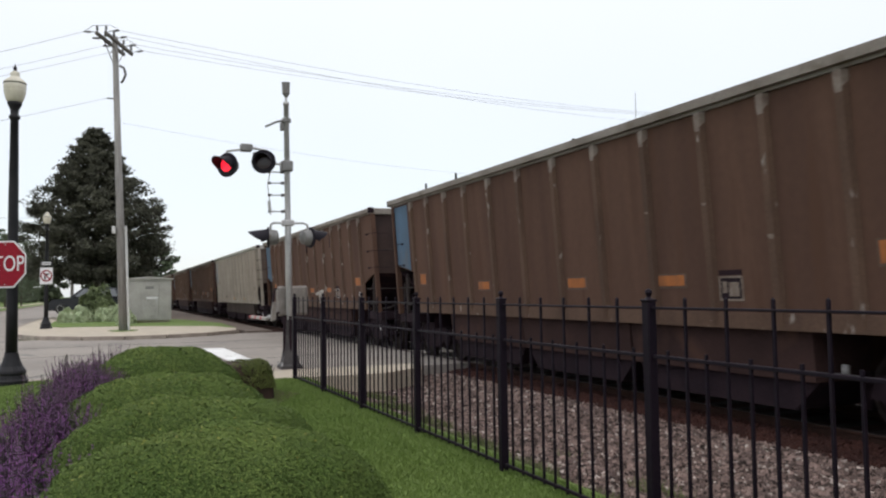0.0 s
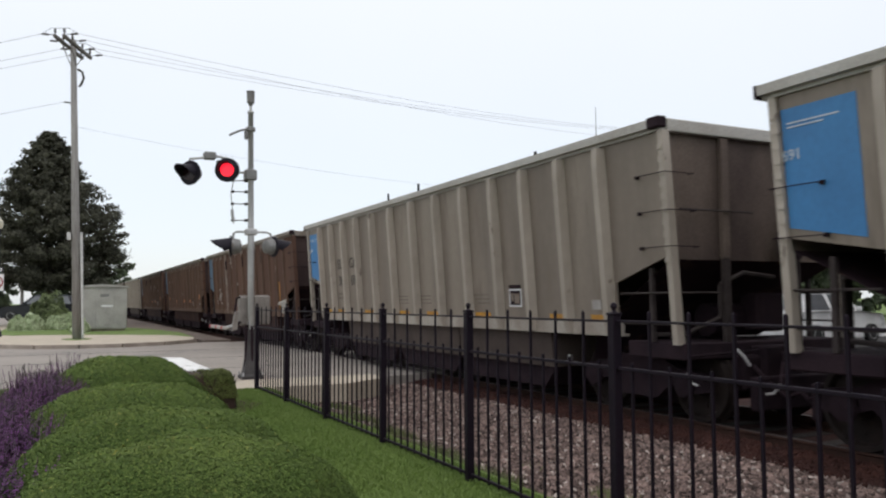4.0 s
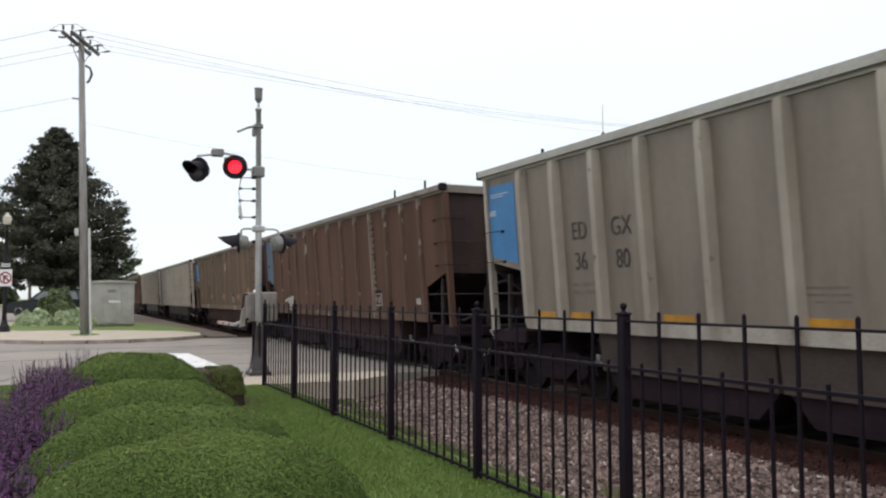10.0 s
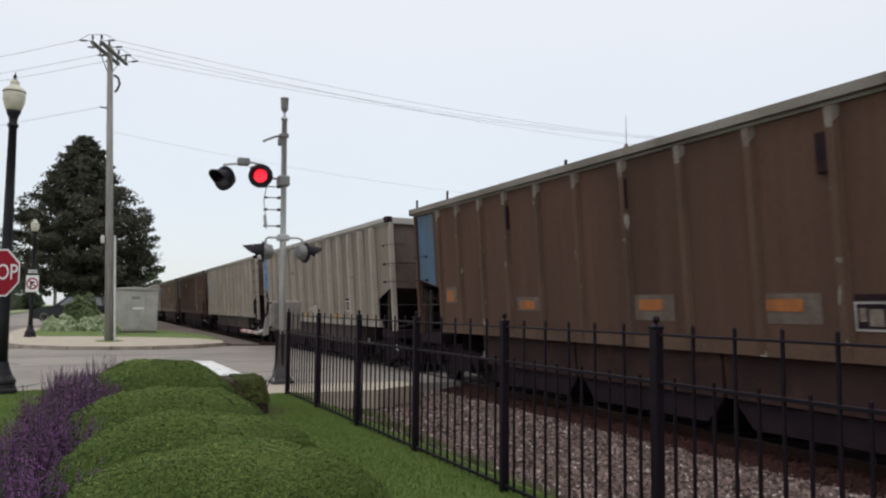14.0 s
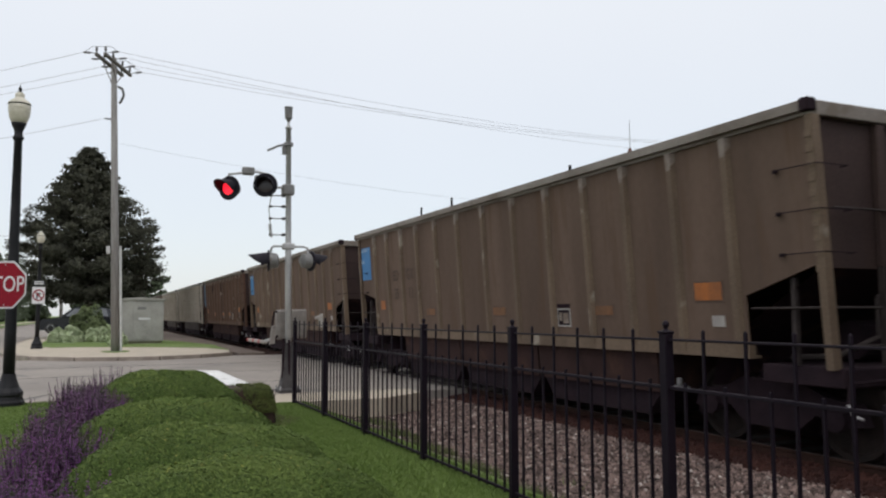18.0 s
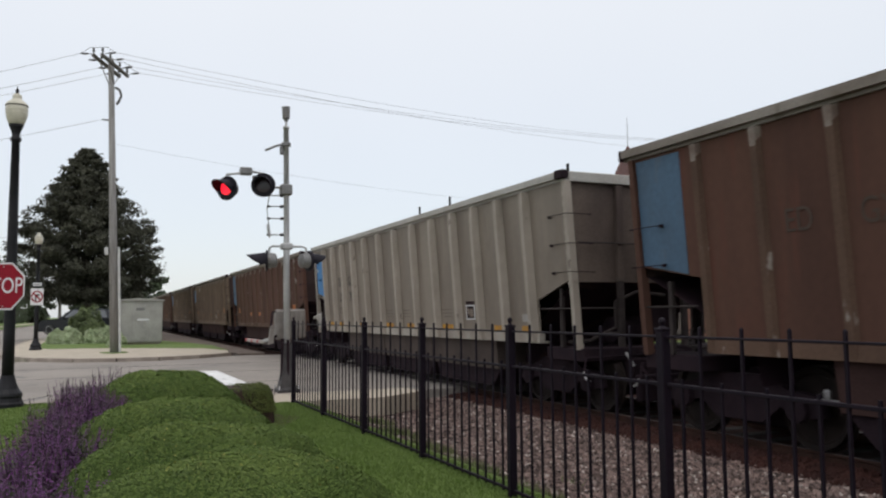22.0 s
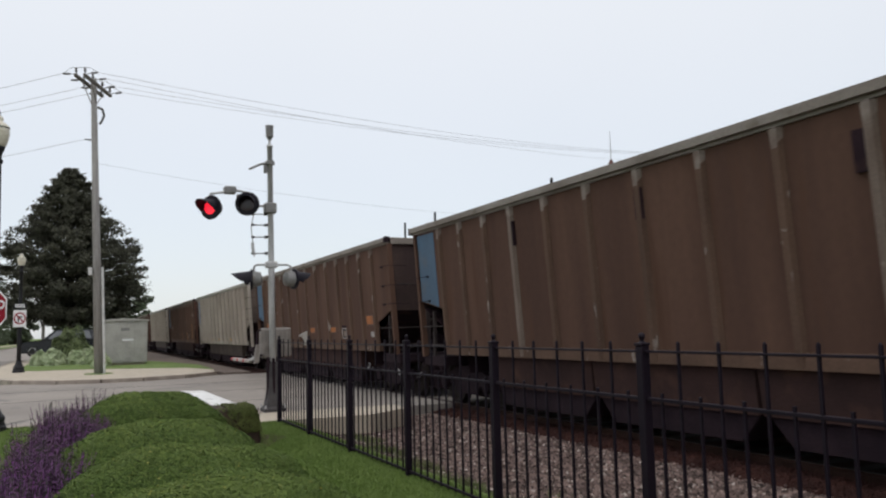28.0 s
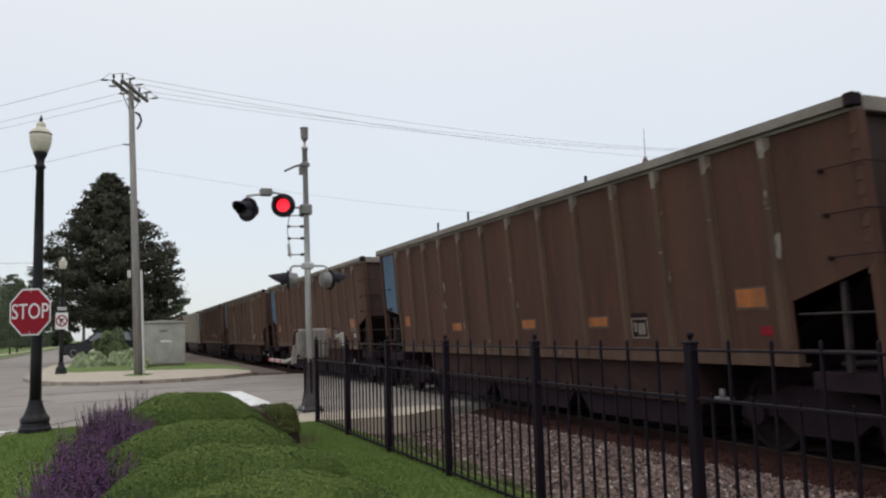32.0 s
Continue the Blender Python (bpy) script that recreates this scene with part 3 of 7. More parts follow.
def leaves(points, normals, size, rng, spread=0.9, aspect=0.55):
    """Leaf quads at points, roughly facing the normals."""
    n = len(points)
    d = normals + rng.normal(0, spread, (n, 3))
    d /= np.linalg.norm(d, axis=1)[:, None] + 1e-9
    r = rng.normal(0, 1, (n, 3))
    u = np.cross(d, r)
    u /= np.linalg.norm(u, axis=1)[:, None] + 1e-9
    w = np.cross(d, u)
    s = size * rng.uniform(0.6, 1.35, (n, 1))
    a, b = u * s, w * s * aspect
    bend = d * s * 0.18
    v = np.stack([points - a, points - b * 1.0 + bend, points + a, points + b * 1.0 + bend], 1).reshape(-1, 3)
    f = np.arange(4 * n).reshape(-1, 4)
    return v, f


RNG = np.random.default_rng(7)

# ---- ground, road, pavements ----
XC = 8.15      # centre of the track
RAIL = -0.10   # top of the rails


def slab(name, poly, z0, z1, material, label, category):
    return structure(name, Geo().prism(poly, "z", z0, z1), material, label, category)


g = Geo()
gx = [(-2500, -0.17), (-70, -0.17), (3.2, -0.17), (3.6, -0.46), (14.0, -0.46), (14.4, -0.17), (90, -0.17), (2500, -0.17)]
gy = [-2500, -400, -60, 0, 60, 200, 700, 2500]
for yy in gy:
    g.v += [(x, yy, z) for x, z in gx]
for j in range(len(gy) - 1):
    g.f += [(j * 8 + i, j * 8 + i + 1, (j + 1) * 8 + i + 1, (j + 1) * 8 + i) for i in range(7)]
structure("ground", g, M["grass"], "wide grassy ground reaching the horizon", "ground")

g = Geo()
for x0, x1, y0, y1 in ((-90, -9.0, 15.0, 31.0), (-9.0, -2.5, 15.0, 31.0), (-2.5, 5.9, 15.0, 31.0),
                       (-9.0, -2.3, -90, 15.0), (-9.6, -2.6, 31.0, 330)):
    g.box(x0, x1, y0, y1, -0.40, -0.10)
structure("road", g, M["road"], "pale worn concrete road crossing the railway", "road")
slab("road_east", [(10.0, 15.0), (120, 15.0), (120, 31.0), (10.0, 31.0)], -0.4, -0.11, M["asphalt"], "dark patched asphalt road beyond the railway", "road")
slab("crossing_panel", [(5.9, 15.0), (7.28, 15.0), (7.28, 31.0), (5.9, 31.0)], -0.4, -0.104, M["road"], "concrete crossing panel beside the rail", "crossing")
slab("crossing_panel", [(7.52, 15.0), (8.76, 15.0), (8.76, 31.0), (7.52, 31.0)], -0.4, -0.104, M["road"], "concrete crossing panel between the rails", "crossing")
slab("crossing_panel", [(9.02, 15.0), (10.0, 15.0), (10.0, 31.0), (9.02, 31.0)], -0.4, -0.104, M["road"], "concrete crossing panel beside the rail", "crossing")

lawn_edge = [(-2.4, -40), (-2.4, 9.3), (-2.36, 10.5), (-2.22, 11.6), (-1.98, 12.9), (-1.66, 14.0), (-1.2, 14.75), (-0.6, 14.95)]
lawn_poly = lawn_edge + [(1.3, 14.95), (1.3, 13.15), (3.2, 13.05), (3.35, 13.0), (3.35, -40)]
slab("lawn", lawn_poly, -0.3, 0.0, M["grass"], "mown green lawn beside the hedge and the fence", "lawn")
slab("pavement", [(1.3, 13.16), (3.2, 13.06), (4.7, 13.0), (5.7, 13.7), (5.7, 14.4), (1.3, 14.6)], -0.4, 0.004, M["concrete"], "pale concrete pavement beside the crossing", "pavement")


def kerb_run(pts, name="kerb", w=0.16, z0=-0.35, z1=0.012):
    g = Geo()
    for a, b in zip(pts[:-1], pts[1:]):
        a, b = Vector(a), Vector(b)
        d = (b - a).normalized()
        nn = Vector((-d.y, d.x)) * w
        q = [a, b, b + nn, a + nn]
        g.prism([(p.x, p.y) for p in q], "z", z0, z1)
    return structure(name, g, M["kerb"], "worn concrete kerb along the road", "kerb")


kerb_run([(p[0] - 0.02, p[1]) for p in lawn_edge])
slab("road_edge", [(1.3, 14.61), (5.7, 14.41), (5.9, 14.2), (5.9, 15.0), (1.3, 15.0)], -0.4, -0.08, M["road"], "worn concrete road edge beside the signal", "road")
kerb_run([(-0.6, 14.97), (1.3, 14.97)], "kerb")
far_edge = [(-3.4, 60), (-3.4, 39), (-3.2, 36.0), (-2.75, 33.6), (-1.8, 31.2), (-0.4, 29.8), (0.9, 29.3), (2.2, 29.3), (3.6, 29.9), (4.9, 31.2)]
back_edge = [(5.2, 33.2), (4.6, 36.0), (2.4, 37.8), (0.9, 38.8), (-0.5, 39.4), (-1.5, 39.4), (-2.3, 41.0), (-2.4, 60)]
slab("pavement", far_edge + back_edge, -0.4, 0.02, M["concrete"], "pale concrete pavement round the street corner", "pavement")
kerb_run([(x, y - 0.02) for x, y in far_edge[::-1]], "kerb", z1=0.028)
slab("lawn", [(5.21, 33.21), (4.61, 36.01), (2.4, 37.81), (0.9, 38.81), (-0.5, 39.41), (-1.5, 39.41), (-2.29, 41.01), (-2.39, 60), (3.0, 60), (3.4, 50), (4.6, 44.6), (5.4, 39.0)][::-1], -0.4, 0.03, M["grass"], "green lawn strip behind the corner pavement", "lawn")
slab("dirt_strip", [(5.25, 33.2), (5.42, 39.0), (4.62, 44.6), (3.42, 50), (3.02, 60), (3.0, 300), (6.3, 300), (6.3, 31.2), (5.3, 31.2)][::-1], -0.5, -0.03, M["dirt"], "bare brown dirt between the lawn and the track", "dirt")
slab("pole_turf", [(0.92 + 0.55 * math.cos(k * 0.785), 33.9 + 0.9 * math.sin(k * 0.785)) for k in range(8)], -0.1, 0.034, M["grass"], "worn patch of turf round the pole foot", "lawn")
slab("lawn", [(-90, 39.6), (-11.5, 39.2), (-10.2, 40.5), (-9.7, 44), (-9.7, 320), (-90, 320)], -0.4, 0.03, M["grass"], "broad green park lawn across the street", "lawn")
slab("footpath", [(-90, 57), (-14.5, 51), (-14.5, 52.6), (-90, 59)], -0.2, 0.037, M["concrete"], "pale footpath through the park lawn", "footpath")
slab("footpath", [(-13.2, 60), (-11.7, 60), (-11.7, 300), (-13.2, 300)], -0.2, 0.038, M["concrete"], "pale footpath along the street trees", "footpath")
kerb_run([(-90, 39.62), (-11.5, 39.22), (-10.2, 40.52), (-9.7, 44), (-9.7, 320)][::-1], "kerb")


def marking(name, poly, label):
    return slab(name, poly, -0.12, -0.094, M["paint"], label, "road marking")


marking("stop_line", [(2.70, 23.1), (2.85, 16.3), (3.35, 16.2), (3.30, 22.8)], "worn white stop line before the crossing")
marking("crosswalk_line", [(-8.0, 16.9), (-0.2, 15.55), (-0.2, 15.75), (-8.0, 17.15)], "worn white crosswalk line on the road")
marking("stop_line", [(-5.4, 13.6), (-2.6, 12.9), (-2.6, 13.35), (-5.4, 14.05)], "worn white stop line across the street")
for pts in (((-1.35, 15.6), (-1.2, 16.4), (-0.7, 17.4), (0.6, 18.6)), ((-6, 22.2), (-2, 22.0), (2, 22.4), (5.8, 22.3)), ((-4.2, 26), (-3.0, 29.5)), ((2.2, 18.5), (5.8, 18.9)), ((-9, 26.2), (-3, 26.0), (5.8, 26.3))):
    g = Geo()
    for a, b in zip(pts[:-1], pts[1:]):
        d = (Vector(b) - Vector(a)).normalized() * 0.02
        g.prism([(a[0] - d.y, a[1] + d.x), (b[0] - d.y, b[1] + d.x), (b[0] + d.y, b[1] - d.x), (a[0] + d.y, a[1] - d.x)], "z", -0.12, -0.096)
    structure("road_crack", g, M["tar"], "dark sealed crack in the concrete road", "road crack")

# ---- railway ----
for y0, y1 in ((-420, 15.0), (31.0, 520)):
    structure("ballast", Geo().prism([(3.4, -0.6), (3.4, -0.16), (4.3, -0.34), (5.6, -0.36), (6.55, -0.29), (9.75, -0.285), (10.7, -0.40), (14.2, -0.36), (14.4, -0.6)], "y", y0, y1),
              M["ballast"], "reddish grey crushed-stone ballast", "ballast")
for y0, y1 in ((-420, 15.0), (31.0, 520)):
    structure("stained_ballast", Geo().prism([(6.60, -0.5), (6.64, -0.29), (6.94, -0.225), (7.26, -0.215), (7.42, -0.262), (8.88, -0.262), (9.04, -0.215), (9.7, -0.24), (11.6, -0.30), (11.6, -0.5)], "y", y0, y1),
              M["stained"], "dark rust-stained ballast under the train", "ballast")
for sx in (-0.78, 0.78):
    x = XC + sx
    prof = [(x - 0.07, RAIL - 0.17), (x + 0.07, RAIL - 0.17), (x + 0.07, RAIL - 0.15), (x + 0.012, RAIL - 0.12), (x + 0.012, RAIL - 0.04), (x + 0.036, RAIL - 0.03),
            (x + 0.036, RAIL - 0.006), (x - 0.036, RAIL - 0.006), (x - 0.036, RAIL - 0.03), (x - 0.012, RAIL - 0.04), (x - 0.012, RAIL - 0.12), (x - 0.07, RAIL - 0.15)]
    rail = part("rail", Geo().prism(prof, "y", -420, 520), M["rail"])
    tagged(rail, "rusty steel rail with a polished head", "rail", kind="structure")
    part("rail_head", Geo().box(x - 0.03, x + 0.03, -420, 520, RAIL - 0.007, RAIL), M["rail_top"], rail, "polished rail head")
tie_me = Geo().box(-1.3, 1.3, -0.115, 0.115, -0.17, 0.0, 0.012).mesh("tie", M["tie"])
for i in range(-40, 190):
    y = 0.0 + i * 0.52
    if 14.9 < y < 31.1:
        continue
    tie = new("tie", tie_me)
    tie.location = (XC, y, RAIL - 0.155)
    tagged(tie, "weathered dark wooden railway tie", "railway tie", "ties of the track")


def stones(name, n, x0, x1, y0, y1, zf, size, rng, which="stone"):
    base = np.array([(1, 0, 0), (-1, 0, 0), (0, 1, 0), (0, -1, 0), (0, 0, 1), (0, 0, -1)], float)
    tri = np.array([(0, 2, 4), (2, 1, 4), (1, 3, 4), (3, 0, 4), (2, 0, 5), (1, 2, 5), (3, 1, 5), (0, 3, 5)])
    x, y = rng.uniform(x0, x1, n), rng.uniform(y0, y1, n)
    s = size * rng.uniform(0.5, 1.4, n)
    v = base[None] * rng.uniform(0.6, 1.2, (n, 6, 1)) * s[:, None, None]
    a, b = rng.uniform(0, 6.28, n), rng.uniform(0, 6.28, n)
    ca, sa, cb, sb = np.cos(a), np.sin(a), np.cos(b), np.sin(b)
    v = np.stack([v[..., 0] * ca[:, None] - v[..., 1] * sa[:, None], v[..., 0] * sa[:, None] + v[..., 1] * ca[:, None], v[..., 2]], -1)
    v = np.stack([v[..., 0], v[..., 1] * cb[:, None] - v[..., 2] * sb[:, None], v[..., 1] * sb[:, None] + v[..., 2] * cb[:, None]], -1)
    v += np.stack([x, y, zf(x) + s * 0.25], -1)[:, None]
    f = (tri[None] + 6 * np.arange(n)[:, None, None]).reshape(-1, 3)
    return soup(name, v.reshape(-1, 3), f, M[which])


def bed(x):
    return np.interp(x, [3.4, 4.3, 5.6, 6.55, 9.75, 10.7], [-0.16, -0.34, -0.36, -0.29, -0.285, -0.43])


for name, n, a, size, which in (
        ("ballast_stones", 44000, (4.25, 6.86, 1.2, 14.8), 0.034, "stone"), ("ballast_stones", 6500, (3.45, 4.3, 1.2, 14.8), 0.028, "stone"),
        ("ballast_stones", 3000, (5.0, 6.1, 31.2, 75), 0.05, "stone"), ("ballast_stones", 5000, (3.45, 6.85, -6, 1.2), 0.036, "stone"),
        ("pale_stones", 2400, (3.9, 6.95, 1.2, 14.8), 0.027, "stone_pale")):
    ob = part(name, stones(name, n, *a, (lambda x: bed(x) + 0.012) if which == "stone_pale" else bed, size, RNG, which), M[which])
    tagged(ob, "loose crushed ballast stones beside the rail" if which == "stone" else "scattered pale stones among the ballast", "ballast", kind="stuff")

ob = part("stained_stones", stones("stained_stones", 11000, 6.68, 7.32, 1.2, 14.8, lambda x: np.interp(x, [6.64, 6.94, 7.26, 7.4], [-0.29, -0.225, -0.215, -0.25]), 0.034, RNG, "stained"), M["stained"])
tagged(ob, "rust-stained ballast stones close to the rail", "ballast", kind="stuff")


# ---- iron fence ----
FX, FY, FS = 3.08, 3.676, 1.83


def iron_fence():
    fence = thing("fence", pose(FX, 0, 0), "black painted iron picket fence with ball-topped posts", "fence")
    post = Geo().box(-0.031, 0.031, -0.031, 0.031, -0.25, 1.33, 0.006)
    post.box(-0.035, 0.035, -0.035, 0.035, 1.33, 1.346, 0.005).lathe([(0.026, 1.346), (0.011, 1.358), (0.015, 1.368), (0.022, 1.382), (0.018, 1.397), (0.005, 1.406)], n=8)
    post_me = post.mesh("post", M["iron"])
    tall = Geo().box(-0.0075, 0.0075, -0.0075, 0.0075, 0.03, 1.345).add([(-.0075, -.0075, 1.345), (.0075, -.0075, 1.345), (.0075, .0075, 1.345), (-.0075, .0075, 1.345), (0, 0, 1.358)], [(0, 1, 4), (1, 2, 4), (2, 3, 4), (3, 0, 4)])
    tall_me = tall.mesh("picket", M["iron"])
    short_me = Geo().box(-0.0075, 0.0075, -0.0075, 0.0075, 0.03, 1.058).mesh("picket", M["iron"])
    for n in range(-6, 6):
        y = FY + n * FS
        p = part("post", post_me, M["iron"], fence)
        p.location = (0, y, 0)
        if n == 5:
            break
        for z, h in ((0.045, 0.022), (1.01, 0.02), (1.288, 0.014)):
            r = part("rail", Geo().box(-0.013, 0.013, y + 0.036, y + FS - 0.036, z, z + h, 0.003), M["iron"], fence)
        for i in range(1, 12):
            q = part("picket", tall_me if i % 2 == 0 else short_me, M["iron"], fence)
            q.location = (0, y + i * FS / 12, 0)
    return fence


iron_fence()


# ---- street lamps ----
def street_lamp(m, label, sign=None):
    lamp = thing("street_lamp", m, label, "street lamp", "street lamps")
    base = Geo().lathe([(0.245, 0.0), (0.245, 0.07), (0.225, 0.10), (0.21, 0.16), (0.225, 0.19), (0.215, 0.23), (0.165, 0.30), (0.128, 0.40), (0.11, 0.47), (0.10, 0.52)], n=16)
    part("base", base, M["lamp_black"], lamp, smooth=False)
    shaft = Geo()
    shaft.lathe([(0.092, 0.50), (0.088, 1.2), (0.075, 3.2), (0.062, 4.33), (0.085, 4.35), (0.085, 4.39), (0.06, 4.42), (0.07, 4.50), (0.105, 4.58), (0.115, 4.62)], n=14)
    part("shaft", shaft, M["lamp_black"], lamp, smooth=True)
    part("globe", Geo().lathe([(0.11, 4.62), (0.138, 4.68), (0.162, 4.78), (0.170, 4.88), (0.166, 4.93)], n=20), M["globe"], lamp, "ribbed cream globe", True)
    cap = Geo().lathe([(0.174, 4.93), (0.170, 4.955), (0.138, 4.99), (0.082, 5.035), (0.066, 5.06), (0.074, 5.08), (0.07, 5.11), (0.034, 5.14)], n=20)
    part("globe_cap", cap, M["globe"], lamp, "cream globe cap", True)
    part("finial", Geo().lathe([(0.04, 5.14), (0.02, 5.16), (0.032, 5.19), (0.012, 5.23), (0.004, 5.27)], n=8), M["lamp_black"], lamp)
    part("globe_band", Geo().lathe([(0.171, 4.922), (0.177, 4.93), (0.171, 4.938)], n=20), M["lamp_black"], lamp)
    for z, r in ((4.74, 0.154), (4.80, 0.166), (4.86, 0.1695)):
        part("globe_rib", Geo().lathe([(r - 0.002, z - 0.008), (r + 0.004, z), (r - 0.002, z + 0.008)], n=20), M["globe"], lamp)
    return lamp


def octagon(r, a0=22.5):
    return [(r * math.cos(radians(a0 + 45 * i)), r * math.sin(radians(a0 + 45 * i))) for i in range(8)]


lamp_a = street_lamp(pose(-1.165, 14.5, 0, 0, -0.1, -34), "black cast street lamp with a cream globe and a stop sign")
sg = Geo().prism([(x - 0.04, z + 1.945) for x, z in octagon(0.412)], "y", -0.115, -0.112)
stop = part("stop_sign", sg, M["sign_white"], lamp_a, "red octagonal stop sign with a white edge")
part("sign_face", Geo().prism([(x - 0.04, z + 1.945) for x, z in octagon(0.385)], "y", -0.1185, -0.1155), M["sign_red"], stop, "red sign face")
letters("STOP", 0.355, pose(-0.04, -0.1195, 1.945) @ Matrix.Diagonal((0.82, 1, 1.0, 1)), M["sign_white"], stop, "lettering", 0.002)
for z in (1.62, 2.27):
    part("bolt", Geo().lathe([(0.012, -0.124), (0.008, -0.128)], (-0.04, 0, z), 8, "y"), M["galv"], stop)
    part("bracket", Geo().box(-0.1, 0.02, -0.112, -0.07, z - 0.02, z + 0.02, 0.004), M["galv"], stop)

lamp_b = street_lamp(pose(-2.13, 38.6, 0.02), "black cast street lamp with a small white traffic sign")
board = part("sign_board", Geo().box(-0.25, 0.25, -0.125, -0.12, 1.95, 2.68, 0.02), M["sign_white"], lamp_b, "white no-turn sign")
part("ring", Geo().add(*(lambda v, f: (v, f))([(rr * math.cos(a) * 0.9, -0.128, 2.32 + rr * math.sin(a)) for rr in (0.2, 0.26) for a in [2 * math.pi * i / 20 for i in range(20)]], [(i, (i + 1) % 20, 20 + (i + 1) % 20, 20 + i) for i in range(20)])), M["sign_red"], board, "red ring")
part("arrow", Geo().prism([(-0.08, 2.15), (-0.02, 2.15), (-0.02, 2.35), (0.1, 2.35), (0.1, 2.42), (-0.08, 2.42)], "y", -0.130, -0.127), M["sign_black"], board, "black turn arrow")
part("slash", Geo().prism([(-0.17, 2.46), (-0.13, 2.5), (0.17, 2.18), (0.13, 2.14)], "y", -0.133, -0.1305), M["sign_red"], board, "red slash")
plate = part("sign_plate", Geo().box(-0.24, 0.24, -0.125, -0.12, 2.74, 2.98, 0.01), M["sign_black"], lamp_b, "small dark plate with pale bars")
for z in (2.82, 2.9):
    part("bar", Geo().box(-0.18, 0.18, -0.129, -0.126, z - 0.022, z + 0.022), M["sign_white"], plate)

lamp_c = street_lamp(pose(-10.3, 46.0, 0.03), "black cast street lamp with a green sign by the park")
part("sign_disc", Geo().lathe([(0.36, -0.12), (0.36, -0.115)], (0, 0, 2.35), 18, "y"), M["sign_green"], lamp_c, "round green sign")
part("sign_mark", Geo().box(-0.13, 0.13, -0.125, -0.121, 2.2, 2.5), M["sign_white"], lamp_c, "white mark")


# ---- crossing signal ----
def flasher(parent, at, turn, lit, reach=0.24, r=0.226):
    """A round signal head: dark disc, hood, lens; the lit lens is a part that slides in the housing."""
    m = pose(*at, 0, 0, turn)

    def P(name, g, material, label=""):
        me = g.mesh(name, material)
        me.transform(m)
        return part(name, me, material, parent, label)
    P("background_disc", Geo().lathe([(r - 0.056, 0.03), (r - 0.006, 0.02), (r, 0.0), (r - 0.006, -0.012), (0.14, -0.012)], n=28, axis="y"), M["sig_black"], "black round background")
    P("lamp_housing", Geo().lathe([(0.05, 0.2), (0.13, 0.17), (0.15, 0.06), (0.15, 0.03)], n=18, axis="y"), M["alu"], "grey cast housing")
    hood = Geo()
    n = 16
    for rh in (0.158, 0.15):
        for i in range(n + 1):
            a = math.pi * (-0.08 + 1.16 * i / n)
            out = -reach * (0.35 + 0.65 * max(0.0, math.sin(a)) ** 0.7)
            for yy, droop in ((-0.01, 0.0), (out, 0.028 * reach / 0.24)):
                hood.v.append((rh * math.cos(a), yy, rh * math.sin(a) - droop))
    w = 2 * (n + 1)
    for i in range(n):
        hood.f += [(2 * i, 2 * i + 2, 2 * i + 3, 2 * i + 1), (w + 2 * i, w + 2 * i + 1, w + 2 * i + 3, w + 2 * i + 2), (2 * i + 1, 2 * i + 3, w + 2 * i + 3, w + 2 * i + 1)]
    P("hood", hood, M["sig_black"], "black hood")
    P("lens", Geo().lathe([(0.146, -0.013), (0.14, -0.02), (0.08, -0.026), (0.01, -0.028)], n=24, axis="y"), M["lens_dark"], "dark red lens")
    if lit:
        glow = part("lit_lens", Geo().lathe([(0.126, 0.004), (0.122, -0.002), (0.07, -0.008), (0.01, -0.010)], n=24, axis="y"), M["lens_lit"], parent, "glowing red lens")
        glow.matrix_basis = m
        return glow, m


SX, SY = 3.42, 14.75
signal = thing("crossing_signal", pose(SX, SY, 0.0, 0, -0.6, 0), "grey railway crossing signal mast with red flashers and a gate", "crossing signal")
part("mast", Geo().lathe([(0.060, 0.35), (0.060, 2.7), (0.056, 2.72), (0.050, 5.0), (0.060, 5.0), (0.060, 5.05), (0.026, 5.06), (0.026, 5.15)], n=16), M["galv"], signal, "galvanised steel mast", True)
g = Geo().add([(sx * w, sy * w, z) for z, w in ((0, 0.2), (0.06, 0.2), (0.10, 0.15), (0.45, 0.092), (0.92, 0.064)) for sx, sy in ((-1, -1), (1, -1), (1, 1), (-1, 1))],
              [(0, 1, 2, 3), (16, 17, 18, 19)] + [(k * 4 + i, k * 4 + (i + 1) % 4, k * 4 + 4 + (i + 1) % 4, k * 4 + 4 + i) for k in range(4) for i in range(4)])
part("mast_base", g, M["mast_dark"], signal, "grimy cast mast base")
part("cable_conduit", Geo().tube([(-0.1, -0.03, 0.1), (-0.085, -0.03, 1.0)], 0.035, 8).tube([(0.0, -0.09, 0.12), (0.0, -0.085, 0.98)], 0.025, 6), M["under"], signal, "dark cable conduit")
part("foundation", Geo().box(-0.35, 0.35, -0.35, 0.35, -0.4, 0.008, 0.02), M["kerb"], signal, "concrete foundation")
for sx in (-1, 1):
    for sy in (-1, 1):
        part("anchor_bolt", Geo().cyl((sx * 0.18, sy * 0.18, 0.04), (sx * 0.18, sy * 0.18, 0.13), 0.014, n=6), M["galv"], signal)
part("bell", Geo().lathe([(0.02, 5.13), (0.05, 5.19), (0.072, 5.215), (0.076, 5.41), (0.084, 5.415), (0.084, 5.43), (0.02, 5.435)], n=12), M["alu"], signal, "grey bell on the mast top")
part("collar", Geo().lathe([(0.07, 4.66), (0.09, 4.67), (0.09, 4.73), (0.07, 4.74)], n=12), M["alu"], signal)
